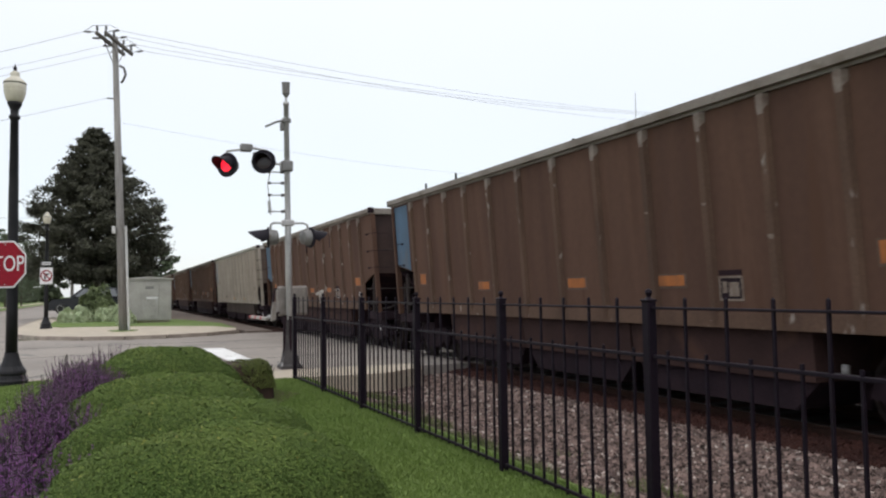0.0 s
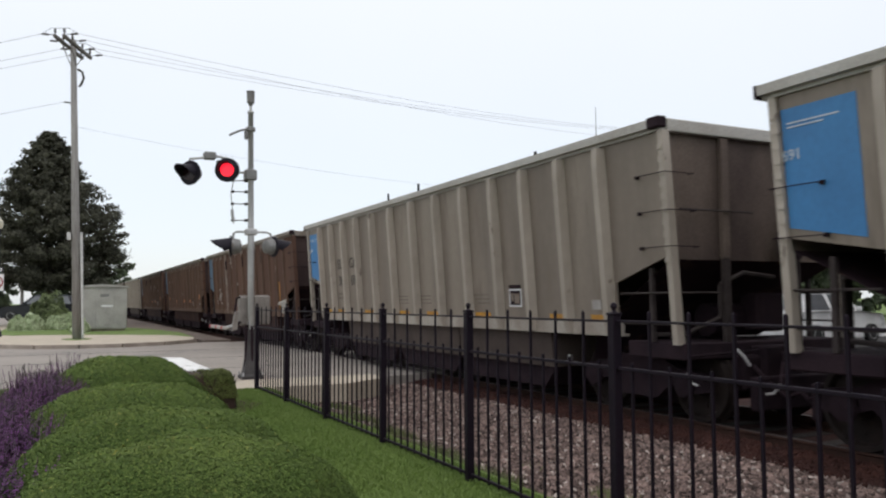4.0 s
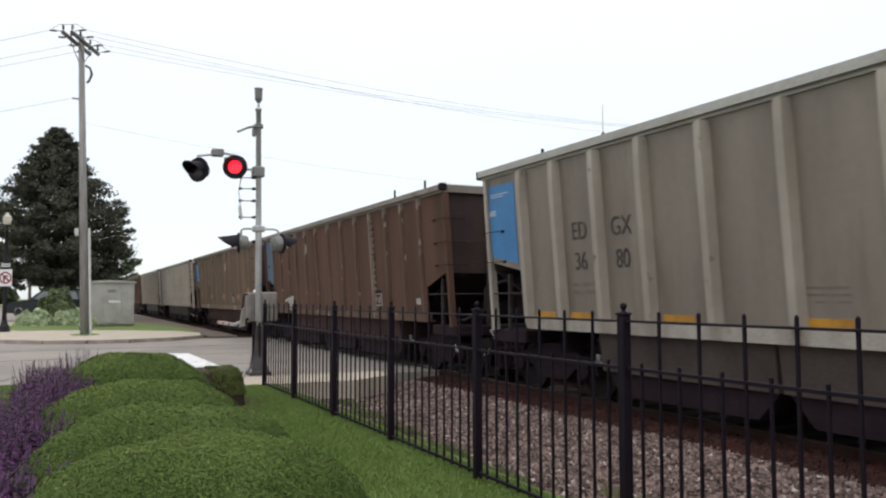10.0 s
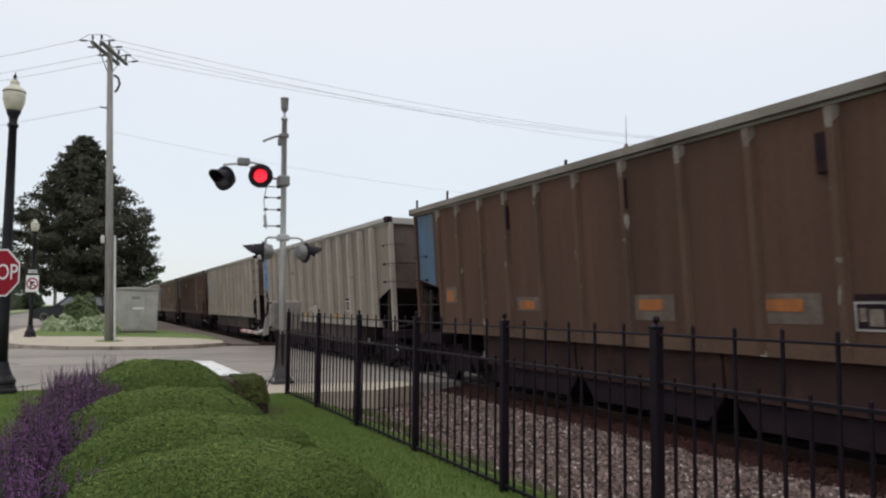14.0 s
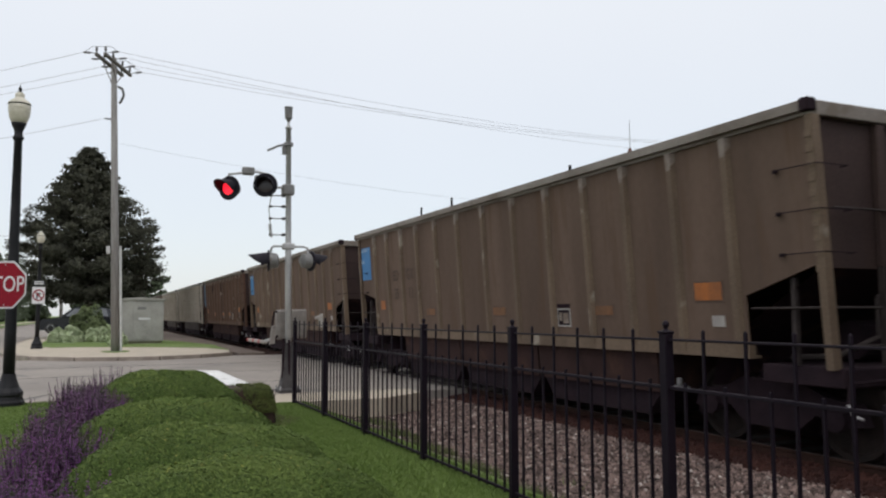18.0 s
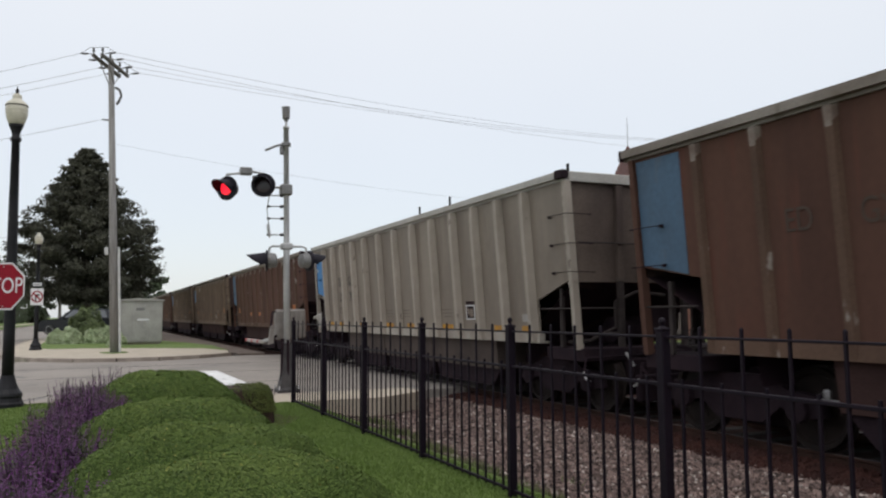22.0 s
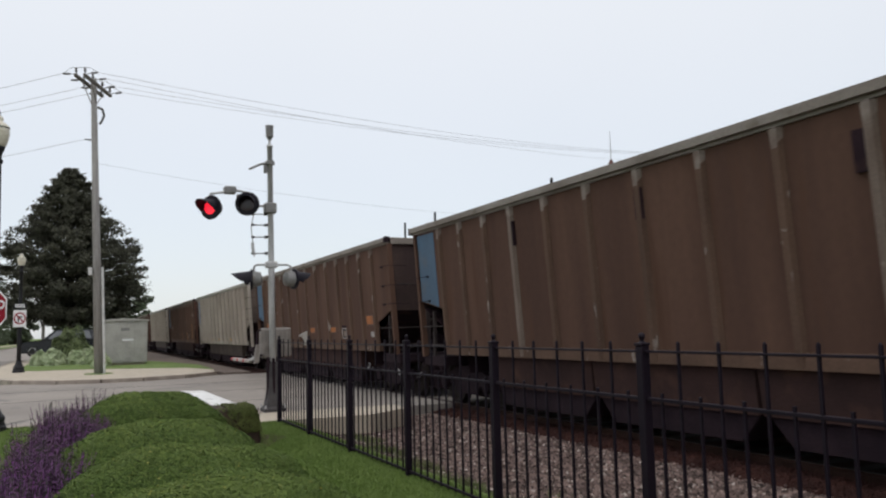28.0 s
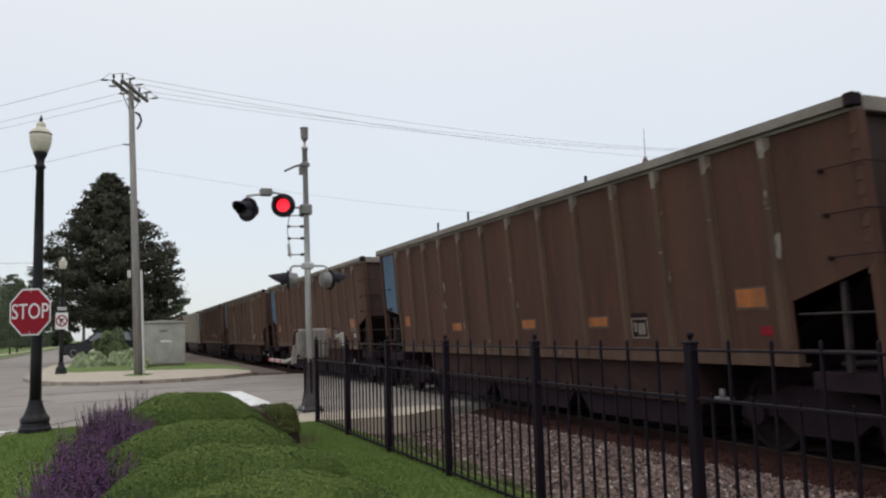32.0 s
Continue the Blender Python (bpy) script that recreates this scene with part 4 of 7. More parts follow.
part("sign_arm", Geo().tube([(-0.06, 0, 4.70), (-0.2, 0, 4.66), (-0.40, 0, 4.56)], 0.022, 6).box(-0.12, -0.05, -0.03, 0.03, 4.5, 4.66, 0.01), M["alu"], signal, "flat bracket seen edge on")
part("flasher_arm", Geo().tube([(-0.06, 0, 3.86), (-0.3, -0.02, 3.86), (-0.42, -0.05, 4.1), (-0.72, -0.06, 4.14), (-0.88, -0.06, 4.09), (-1.12, -0.06, 4.05), (-1.15, -0.06, 3.92)], 0.025, 8), M["galv"], signal, "bent pipe arm")
part("junction_box", Geo().box(-0.88, -0.66, -0.13, 0.02, 4.06, 4.2, 0.02).box(-0.64, -0.54, -0.08, 0.02, 3.82, 4.06, 0.01), M["alu"], signal, "cast junction box")
part("clamp", Geo().box(-0.12, 0.1, -0.1, 0.1, 3.72, 3.92, 0.02), M["alu"], signal)
lit_r = flasher(signal, (-0.47, -0.16, 3.87), -20, True, 0.28)
lit_l = flasher(signal, (-1.13, -0.16, 3.78), -47, True, 0.35)
part("ladder_rail", Geo().tube([(-0.31, 0.05, 3.72), (-0.36, 0.05, 3.45), (-0.33, 0.05, 3.15), (-0.31, 0.05, 2.9)], 0.010, 6), M["galv"], signal)
part("ladder_grip", Geo().tube([(-0.34, 0.04, 3.16), (-0.335, 0.04, 3.05), (-0.31, 0.04, 2.93)], 0.03, 8), M["galv"], signal, "pale ladder stile end")
for z in (3.71, 3.50, 3.27, 2.96):
    rung = part("ladder_rung", Geo().cyl((-0.33, 0.05, z), (-0.05, 0.02, z), 0.011, n=6), M["alu"], signal)
    part("rung_clamp", Geo().box(-0.12, -0.055, -0.02, 0.05, z - 0.025, z + 0.025, 0.008), M["mast_dark"], rung)
    part("rung_clamp", Geo().box(-0.36, -0.30, 0.02, 0.08, z - 0.022, z + 0.022, 0.008), M["mast_dark"], rung)
part("cross_arm", Geo().tube([(-0.33, 0.02, 2.60), (-0.32, 0, 2.71), (-0.27, 0, 2.74), (0.30, 0, 2.74), (0.37, 0, 2.71), (0.39, 0.02, 2.60)], 0.022, 8).box(-0.11, 0.11, -0.08, 0.08, 2.68, 2.80, 0.02), M["galv"], signal, "pipe arm of the side flashers")
flasher(signal, (-0.37, 0.04, 2.47), -103, False, 0.37, 0.2)
flasher(signal, (0.44, 0.04, 2.47), 106, False, 0.36, 0.2)
part("gate_mechanism", Geo().box(-0.17, 0.08, 0.1, 0.4, 0.98, 1.55, 0.04).box(0.02, 0.36, -0.02, 0.3, 1.0, 1.55, 0.03), M["mechanism"], signal, "weathered grey gate mechanism housing")
for i in range(3):
    part("cooling_rib", Geo().box(0.08 + i * 0.09, 0.12 + i * 0.09, -0.045, -0.02, 1.06, 1.52, 0.006), M["mechanism"], signal)
part("counterweight", Geo().prism([(-0.36, 0.9), (-0.31, 1.24), (-0.25, 1.26), (-0.27, 0.92)], "y", -0.1, 0.02), M["mechanism"], signal, "weathered counterweight plate")
part("linkage", Geo().tube([(-0.29, 0.05, 1.24), (-0.24, 0.12, 1.50), (-0.12, 0.2, 1.52)], 0.02, 6).tube([(-0.26, 0.06, 1.0), (-0.17, 0.15, 1.05)], 0.025, 6), M["under"], signal, "dark crank linkage")
part("counterweight", Geo().prism([(0.52, 1.4), (0.66, 1.46), (0.66, 1.2), (0.6, 1.2), (0.58, 1.36), (0.52, 1.36)], "y", -0.05, 0.03), M["chord_grey"], signal, "pale counterweight bracket")
part("gate_support", Geo().tube([(-0.3, 0.1, 1.0), (-0.3, 0.6, 0.95)], 0.03, 8), M["galv"], signal)
for i in range(6):
    part("gate_stripe", Geo().box(-0.335, -0.265, 0.6 + (i // 2) * 0.62 + (i % 2) * 0.46, 0.6 + (i // 2) * 0.62 + (0.44 if i % 2 == 0 else 0.62), 0.895, 0.955, 0.006), M["chord_grey"] if i % 2 == 0 else M["gate_red"], signal, "white gate arm length" if i % 2 == 0 else "red gate arm length")

# ---- signal cabinet ----
cab = thing("signal_cabinet", pose(2.35, 43.6, 0.03, 0, 0, -4), "weathered grey aluminium railway signal cabinet", "cabinet")
part("body", Geo().box(-1.1, 1.1, -0.9, 0.9, 0.1, 2.2, 0.02), M["cabinet"], cab)
part("roof", Geo().prism([(-1.2, 2.2), (1.2, 2.2), (1.2, 2.25), (0, 2.34), (-1.2, 2.25)], "y", -1.0, 1.0), M["cabinet"], cab)
part("base", Geo().box(-1.0, 1.0, -0.8, 0.8, -0.1, 0.1), M["kerb"], cab)
d = part("door", Geo().box(-0.35, 0.5, -0.93, -0.9, 0.2, 2.05, 0.01), M["cabinet"], cab)
part("handle", Geo().box(0.36, 0.42, -0.97, -0.93, 1.05, 1.25, 0.01), M["galv"], d)
part("plate", Geo().box(-0.1, 0.45, -0.935, -0.932, 1.2, 1.3), M["sign_white"], cab, "pale number plate of plain bars")
part("vent", Geo().box(-0.15, 0.25, -0.94, -0.93, 1.7, 1.85, 0.005), M["alu"], cab)

# ---- utility pole and wires ----
pole = thing("utility_pole", pose(0.92, 33.9, 0.0, 0, -1.9, 0), "tall weathered wooden utility pole with two crossarms", "utility pole")
part("shaft", Geo().cyl((0, 0, -0.3), (0, 0, 11.9), 0.175, 0.105, 14), M["wood_pole"], pole, smooth=True)
arm_d = Vector((0.36, 0.933, 0)).normalized()
arm_n = Vector((arm_d.y, -arm_d.x, 0))
ins_tops = []
for side in (-1, 1):  # a pair of crossarms, one on each face of the pole
    off = arm_n * 0.17 * side + Vector((0, 0, 11.60))
    v = []
    for along in (-1.45, 1.45):
        for across, up in ((-0.05, -0.06), (0.05, -0.06), (0.05, 0.06), (-0.05, 0.06)):
            v.append(off + arm_d * along + arm_n * across + Vector((0, 0, up)))
    part("crossarm", Geo().add(v, [(0, 1, 2, 3), (4, 5, 6, 7), (0, 1, 5, 4), (1, 2, 6, 5), (2, 3, 7, 6), (3, 0, 4, 7)]), M["arm_wood"], pole)
    for along in (-1.36, -0.55, 0.5, 1.36):
        q = off + arm_d * along
        part("insulator", Geo().lathe([(0.02, 0.05), (0.02, 0.14), (0.05, 0.16), (0.055, 0.2), (0.03, 0.23), (0.05, 0.26), (0.03, 0.3)], q, 8), M["insul"], pole)
        # strain insulators lead the wires away from the arm
        tip = q + arm_n * 0.5 * side + Vector((0, 0, 0.10))
        part("strain_insulator", Geo().cyl(q + arm_n * 0.08 * side + Vector((0, 0, 0.07)), tip, 0.015, n=6).cyl(q + arm_n * 0.25 * side + Vector((0, 0, 0.08)), tip, 0.045, 0.035, 8), M["insul"], pole)
        ins_tops.append(tip)
    for along in (-1, 1):
        part("brace", Geo().cyl(off + arm_d * 0.75 * along - Vector((0, 0, 0.05)), Vector((0, 0, 10.85)) + arm_n * 0.1 * side, 0.018, n=6), M["arm_wood"], pole)
for along in (-1.36, 0.5, 1.36):  # slack jumpers over the arms
    p0, p1 = (arm_n * 0.67 * k + arm_d * along + Vector((0, 0, 11.7)) for k in (-1, 1))
    part("jumper", Geo().tube([p0, p0.lerp(p1, 0.25) + Vector((0, 0, 0.22)), p0.lerp(p1, 0.75) + Vector((0, 0, 0.22)), p1], 0.010, 5), M["insul"], pole)
part("cutout", Geo().tube([(0.14, -0.1, 10.7), (0.3, -0.15, 10.6), (0.36, -0.15, 10.35), (0.26, -0.12, 10.1), (0.18, -0.1, 10.0)], 0.05, 6), M["insul"], pole, "dark fuse cutout")
part("conduit", Geo().tube([(0.2, -0.16, 0.0), (0.2, -0.16, 4.2)], 0.045, 8), M["pvc"], pole, "pale plastic conduit")
part("meter_box", Geo().box(-0.32, -0.18, -0.2, 0.0, 3.9, 4.2, 0.02), M["pvc"], pole)
part("side_bracket", Geo().tube([(0, 0, 9.35), (-0.35, 0.1, 9.4)], 0.03, 6), M["insul"], pole)

pole_b = thing("utility_pole", pose(41.0, 46.5, -0.17), "tall wooden utility pole across the railway", "utility pole")
part("shaft", Geo().cyl((0, 0, 0), (0, 0, 14.6), 0.24, 0.14, 10), M["wood_pole"], pole_b)
part("crossarm", Geo().box(-1.2, 1.2, -0.07, 0.07, 14.2, 14.35, 0.01), M["arm_wood"], pole_b)
pole_c = thing("utility_pole", pose(-42.0, 70.0, -0.17), "tall wooden utility pole across the street", "utility pole")
part("shaft", Geo().cyl((0, 0, 0), (0, 0, 12.3), 0.22, 0.14, 10), M["wood_pole"], pole_c)
part("crossarm", Geo().box(-1.2, 1.2, -0.07, 0.07, 11.8, 11.95, 0.01), M["arm_wood"], pole_c)
pole_d = thing("utility_pole", pose(-3.9, 121.0, -0.1), "far dark wooden utility pole with one crossarm", "utility pole")
part("shaft", Geo().cyl((0, 0, 0), (0, 0, 12.6), 0.22, 0.14, 8), M["arm_wood"], pole_d)
part("crossarm", Geo().box(-1.6, 2.6, -0.08, 0.08, 12.2, 12.4), M["arm_wood"], pole_d)


def wire(a, b, sag, r=0.009, n=18):
    a, b = Vector(a), Vector(b)
    pts = []
    for i in range(n + 1):
        t = i / n
        p = a.lerp(b, t)
        p.z -= sag * 4 * t * (1 - t)
        pts.append(p)
    ob = part("wire", Geo().tube(pts, r, 5), M["wire"])
    return tagged(ob, "thin overhead power line between poles", "power line", "overhead wires")


PB = Matrix(pole.matrix_basis)
for i, (dz, xx) in enumerate(((14.45, -1.0), (14.45, 0.2), (14.4, 1.0))):
    wire(PB @ ins_tops[(4, 6, 7)[i]], (41.0 + xx, 46.5, dz), 0.55, 0.0085)
wire(PB @ ins_tops[5], (41.0, 46.5, 13.7), 0.55, 0.0085)
for i, yy in enumerate((-1.1, 0.2, 1.1)):
    wire(PB @ ins_tops[(0, 2, 3)[i]], (-42.0, 70.0 + yy, 12.1), 1.4, 0.009)
wire(PB @ Vector((-0.35, 0.1, 9.4)), (-42, 70, 8.6), 1.2, 0.009)
wire(PB @ Vector((0.1, 0, 8.4)), (41.0, 46.5, 9.6), 1.0, 0.005)
wire((-4.2, 121, 12.5), (-60, 108, 12.0), 0.8, 0.03)


# ---- plants ----
def mound(cx, cy, rx, ry, h, label, n_leaves, leaf=0.021, seed=0, square=2.2, prof=0.72, prof_y=0.8, up=0.12, w_min=0.0, core="hedge_core", leaf_mat="leaf_hedge"):
    """A clipped shrub: a rounded core with a skin of small leaves."""
    rng = np.random.default_rng(100 + seed)
    shrub = thing("shrub", pose(cx, cy, 0), label, "hedge shrub", "clipped hedge")

    def surf(u, w):
        # u: angle round; w: 0 at the ground to 1 on top
        e = 2 / square
        c, s = np.cos(u), np.sin(u)
        rad = np.clip(np.cos(w * np.pi / 2), 0, 1)
        x = np.sign(c) * np.abs(c) ** e * rx * rad ** prof
        y = np.sign(s) * np.abs(s) ** e * ry * rad ** prof_y
        z = h * np.sin(w * np.pi / 2) ** 0.92
        wob = 1 + 0.035 * np.sin(3 * u + seed) + 0.03 * np.sin(5 * u + 2 * seed + 4 * w)
        bump = 0.022 * np.sin(x * 8 + seed) * np.cos(y * 7 + seed * 2) + 0.013 * np.sin(x * 21 + y * 6) * np.sin(y * 19 + seed) + 0.007 * np.sin(x * 47 + 3 * np.sin(y * 13)) * np.sin(y * 43 + 2 * x)
        return np.stack([x * wob, y * wob, z + bump], -1)
    nu, nw = 40, 14
    g = Geo()
    for j in range(nw + 1):
        g.v += [tuple(p) for p in surf(np.linspace(0, 2 * np.pi, nu, endpoint=False), np.full(nu, j / nw)) * (0.965, 0.965, 0.955)]
    for j in range(nw):
        g.f += [(j * nu + i, j * nu + (i + 1) % nu, (j + 1) * nu + (i + 1) % nu, (j + 1) * nu + i) for i in range(nu)]
    part("core", g, M[core], shrub, smooth=True)
    u, w = rng.uniform(0, 2 * np.pi, n_leaves), w_min + (1 - w_min) * rng.uniform(0.0, 1.0, n_leaves) ** 0.85
    p = surf(u, w)
    e = 1e-3
    nrm = np.cross(surf(u + e, w) - p, surf(u, w + e) - p)
    nrm /= np.linalg.norm(nrm, axis=1)[:, None] + 1e-12
    p = p + nrm * rng.uniform(-0.024, 0.012, (n_leaves, 1))
    # leaves lie towards the light more than along the skin
    face = nrm * (1 - up) + np.array((0, 0, up))
    v, f = leaves(p, face / np.linalg.norm(face, axis=1)[:, None], leaf, rng, 0.29)
    # light on each crown is painted in: young picks paler leaves, darker ones below
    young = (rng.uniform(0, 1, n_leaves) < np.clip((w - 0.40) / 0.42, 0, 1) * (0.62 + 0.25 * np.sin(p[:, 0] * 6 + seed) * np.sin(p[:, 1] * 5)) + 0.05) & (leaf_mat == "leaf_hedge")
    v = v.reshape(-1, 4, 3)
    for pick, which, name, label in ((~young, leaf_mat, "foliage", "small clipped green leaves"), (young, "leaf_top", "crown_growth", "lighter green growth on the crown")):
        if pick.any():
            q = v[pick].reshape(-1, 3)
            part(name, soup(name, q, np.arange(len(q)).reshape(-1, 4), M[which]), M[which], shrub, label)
    if n_leaves > 40000:
        k = rng.choice(n_leaves, 420, replace=False)
        v, f = leaves(p[k] + nrm[k] * 0.01, nrm[k] * 0.3 + np.array((0, 0, 0.7)), 0.008, rng, 0.5)
        tagged(part("young_growth", soup("young_growth", v, f, M["leaf_shoot"]), M["leaf_shoot"], shrub, "scattered yellowish young shoots"), kind="stuff")
    return shrub


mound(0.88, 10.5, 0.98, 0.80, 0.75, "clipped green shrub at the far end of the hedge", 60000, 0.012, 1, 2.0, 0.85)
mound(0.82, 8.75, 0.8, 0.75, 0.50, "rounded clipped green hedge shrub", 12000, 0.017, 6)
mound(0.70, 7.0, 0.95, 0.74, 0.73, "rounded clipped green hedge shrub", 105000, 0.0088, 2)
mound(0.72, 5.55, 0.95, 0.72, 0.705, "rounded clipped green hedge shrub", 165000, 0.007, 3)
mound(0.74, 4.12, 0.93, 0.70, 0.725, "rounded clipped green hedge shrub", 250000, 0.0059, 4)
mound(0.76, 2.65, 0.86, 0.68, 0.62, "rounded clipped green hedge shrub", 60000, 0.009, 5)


def dark_shrub(cx, cy, rx, ry, h):
    shrub = mound(cx, cy, rx, ry, h, "clipped shrub with bare brown stems showing on its side", 16000, 0.014, 8, 6.0, 0.14, 0.16, 0.5, 0.2, "twig", "leaf_dark")
    rng = np.random.default_rng(5)
    g = Geo()
    for i in range(90):
        a = rng.uniform(math.pi * 0.9, math.pi * 2.1)
        x, y = math.cos(a) * rx * 1.0, math.sin(a) * ry * 1.0
        g.cyl((x * 0.9, y * 0.9, 0), (x * 1.02 + rng.normal(0, 0.02), y * 1.02, h * rng.uniform(0.6, 0.92)), 0.009, 0.005, 4, False)
    tagged(part("stem_skirt", g, M["twig"], shrub, "bare brown stems"), kind="stuff")
    return shrub


dark_shrub(1.68, 10.85, 0.62, 0.42, 0.50)
slab("mulch_bed", [(-0.4, 1.8), (-0.52, 2.1), (-0.4, 9.0), (-0.15, 11.6), (1.0, 12.0), (2.5, 11.6), (2.75, 11.0), (2.2, 10.0), (1.72, 9.3), (1.7, 2.2), (1.5, 1.8)], -0.1, 0.012, M["mulch"], "reddish brown mulch under the hedge", "mulch")


def salvia(cx, cy, r, h, n, seed):
    rng = np.random.default_rng(seed)
    clump = thing("salvia_clump", pose(cx, cy, 0.0), "purple flowering salvia clump beside the hedge", "salvia", "salvia border")
    sv, sf, fv, ff = [], [], [], []
    for i in range(n):
        a, q = rng.uniform(0, 6.28), r * math.sqrt(rng.uniform(0, 1))
        x, y = q * math.cos(a), q * math.sin(a)
        hh = h * rng.uniform(0.6, 1.05)
        lean = Vector((x * 0.5 + rng.normal(0, 0.05), y * 0.5 + rng.normal(0, 0.05), hh))
        b = Vector((x * 0.5, y * 0.5, 0))
        o = len(sv)
        t = Vector((0.004, 0, 0))
        sv += [tuple(b - t), tuple(b + t), tuple(b + lean + t * 0.4), tuple(b + lean - t * 0.4)]
        sf.append((o, o + 1, o + 2, o + 3))
        k = int(rng.integers(19, 27))
        for j in range(k):
            u = 0.42 + 0.58 * j / k
            c = b + lean * u
            s = 0.0165 * (1.35 - 0.85 * (u - 0.42) / 0.58)
            aa = rng.uniform(0, 6.28)
            d1 = Vector((math.cos(aa), math.sin(aa), 0.35)) * s
            d2 = Vector((-math.sin(aa), math.cos(aa), 0.1)) * s * 0.9
            c = c + Vector((math.cos(aa), math.sin(aa), 0)) * s * 0.5
            o = len(fv)
            fv += [tuple(c - d1), tuple(c - d2), tuple(c + d1), tuple(c + d2)]
            ff.append((o, o + 1, o + 2, o + 3))
    tagged(part("blossom", soup("blossom", fv, ff, M["salvia"]), M["salvia"], clump, "purple flower spikes"), kind="stuff")
    nl = n * 7 if n > 50 else n * 22
    p = np.stack([rng.normal(0, r * 0.55, nl), rng.normal(0, r * 0.55, nl), rng.uniform(0.03, h * 0.55, nl)], -1)
    v, f = leaves(p, np.tile((0, 0, 1.0), (nl, 1)), 0.03, rng, 1.2, 0.35)
    tagged(part("greenery", soup("greenery", sv + v.tolist(), sf + (f + len(sv)).tolist(), M["salvia_stem"]), M["salvia_stem"], clump, "grey-green stems and leaves"), kind="stuff")


rr = random.Random(4)
for i in range(19):
    y = 2.3 + i * 0.5
    for s in (0, 1):
        salvia((-0.36 if y < 6 else -0.31) + (0.22 if y < 6 else 0.27) * s + rr.uniform(-0.05, 0.05) + 0.055 * max(0, y - 6), y + rr.uniform(-0.15, 0.15), 0.24, rr.uniform(0.56, 0.76) * (1.0 if y > 5.5 else 0.9), 90 if y > 5.8 else (34 if y > 4.6 else 15), 300 + 2 * i + s)


def blades(name, n, inside, box, h, label, rng, which="blade"):
    x, y = rng.uniform(box[0], box[1], n * 2), rng.uniform(box[2], box[3], n * 2)
    ok = inside(x, y)
    x, y = x[ok][:n], y[ok][:n]
    m = len(x)
    a = rng.uniform(0, 6.28, m)
    w = 0.0035 + 0.0012 * y.clip(0, 14) / 4
    hh = h * rng.uniform(0.5, 1.2, m)
    lx, ly = rng.normal(0, 0.4, m) * hh, rng.normal(0, 0.4, m) * hh
    z = np.zeros(m) if which == "blade" else bed(x)
    v = np.stack([np.stack([x - np.cos(a) * w, y - np.sin(a) * w, z], -1), np.stack([x + np.cos(a) * w, y + np.sin(a) * w, z], -1), np.stack([x + lx, y + ly, z + hh], -1)], 1).reshape(-1, 3)
    ob = part(name, soup(name, v, np.arange(3 * m).reshape(-1, 3), M[which]), M[which])
    return tagged(ob, label, "grass", kind="stuff")


blades("grass", 110000, lambda x, y: (x > 1.55) & (x < 3.3), (1.5, 3.35, 2.0, 13.0), 0.03, "short mown green grass along the fence", RNG)
blades("grass", 50000, lambda x, y: (x > -2.3) & ((y < 13) | (x > -1.6)) & (x < -0.35), (-2.4, -0.3, 3.0, 14.8), 0.032, "short mown green grass beside the salvia", RNG)
blades("grass", 45000, lambda x, y: x < 3.25, (-2.35, 3.3, -3.0, 2.0), 0.03, "short mown green grass at the open end of the hedge", RNG)
blades("grass_tufts", 15000, lambda x, y: (np.sin(x * 5.1 + y * 1.7) * np.sin(y * 2.3 - x) > 0.5), (3.34, 4.6, 3.0, 13.0), 0.11, "dull weedy grass tufts in the ballast", RNG, "weed")
blades("grass_fringe", 26000, lambda x, y: np.sin(y * 1.9) * 0.22 + np.sin(y * 5.3 + 1) * 0.12 + 3.72 > x, (3.34, 4.1, 2.0, 13.0), 0.05, "rough grass running out beyond the fence into dirt", RNG, "weed")


def tree(name, m, label, height, radius, bottom, trunk_r, n_clump, per, leaf, material, seed, shape, group=""):
    rng = np.random.default_rng(seed)
    t = thing(name, m, label, "tree", group)
    g = Geo()
    g.cyl((0, 0, -0.2), (0, 0, height * 0.55), trunk_r, trunk_r * 0.45, 10).cyl((0, 0, height * 0.55), (0, 0, height * 0.93), trunk_r * 0.45, trunk_r * 0.1, 8)
    part("trunk", g, M["bark"], t)
    limbs, pts, nrm = Geo(), [], []
    for i in range(n_clump):
        u = (i + rng.uniform(0, 1)) / n_clump
        z = bottom + (height - bottom) * u ** 1.15
        a = i * 2.39996 + rng.normal(0, 0.3)
        rmax = radius * shape(u) * (1 + 0.16 * math.sin(3 * a + seed + 5 * u) + 0.10 * math.sin(19 * u + 2 * a)) * rng.uniform(0.85, 1.1)
        rr_ = rmax * math.sqrt(rng.uniform(0.12, 1.0))
        c = np.array((rr_ * math.cos(a), rr_ * math.sin(a), z + rng.normal(0, 0.2)))
        if i % 4 == 0:
            limbs.cyl((0, 0, max(bottom * 0.6, z - rr_ * 0.5)), tuple(c), trunk_r * 0.22, 0.02, 5, False)
        s = radius * rng.uniform(0.10, 0.19) * (0.35 + 0.65 * min(1.0, rmax / (0.6 * radius)))
        q = rng.normal(0, 1, (per, 3))
        q = q / np.maximum(1, np.linalg.norm(q, axis=1)[:, None] / 1.5) * (s, s, s * 0.5)
        pts.append(c + q)
        nrm.append(q / (np.linalg.norm(q, axis=1)[:, None] + 1e-6) + (0, 0, 0.5))
    tagged(part("branchwork", limbs, M["bark"], t), kind="stuff")
    v, f = leaves(np.concatenate(pts), np.concatenate(nrm), leaf, rng, 1.0, 0.6)
    part("crown", soup("crown", v, f, material), material, t)
    return t


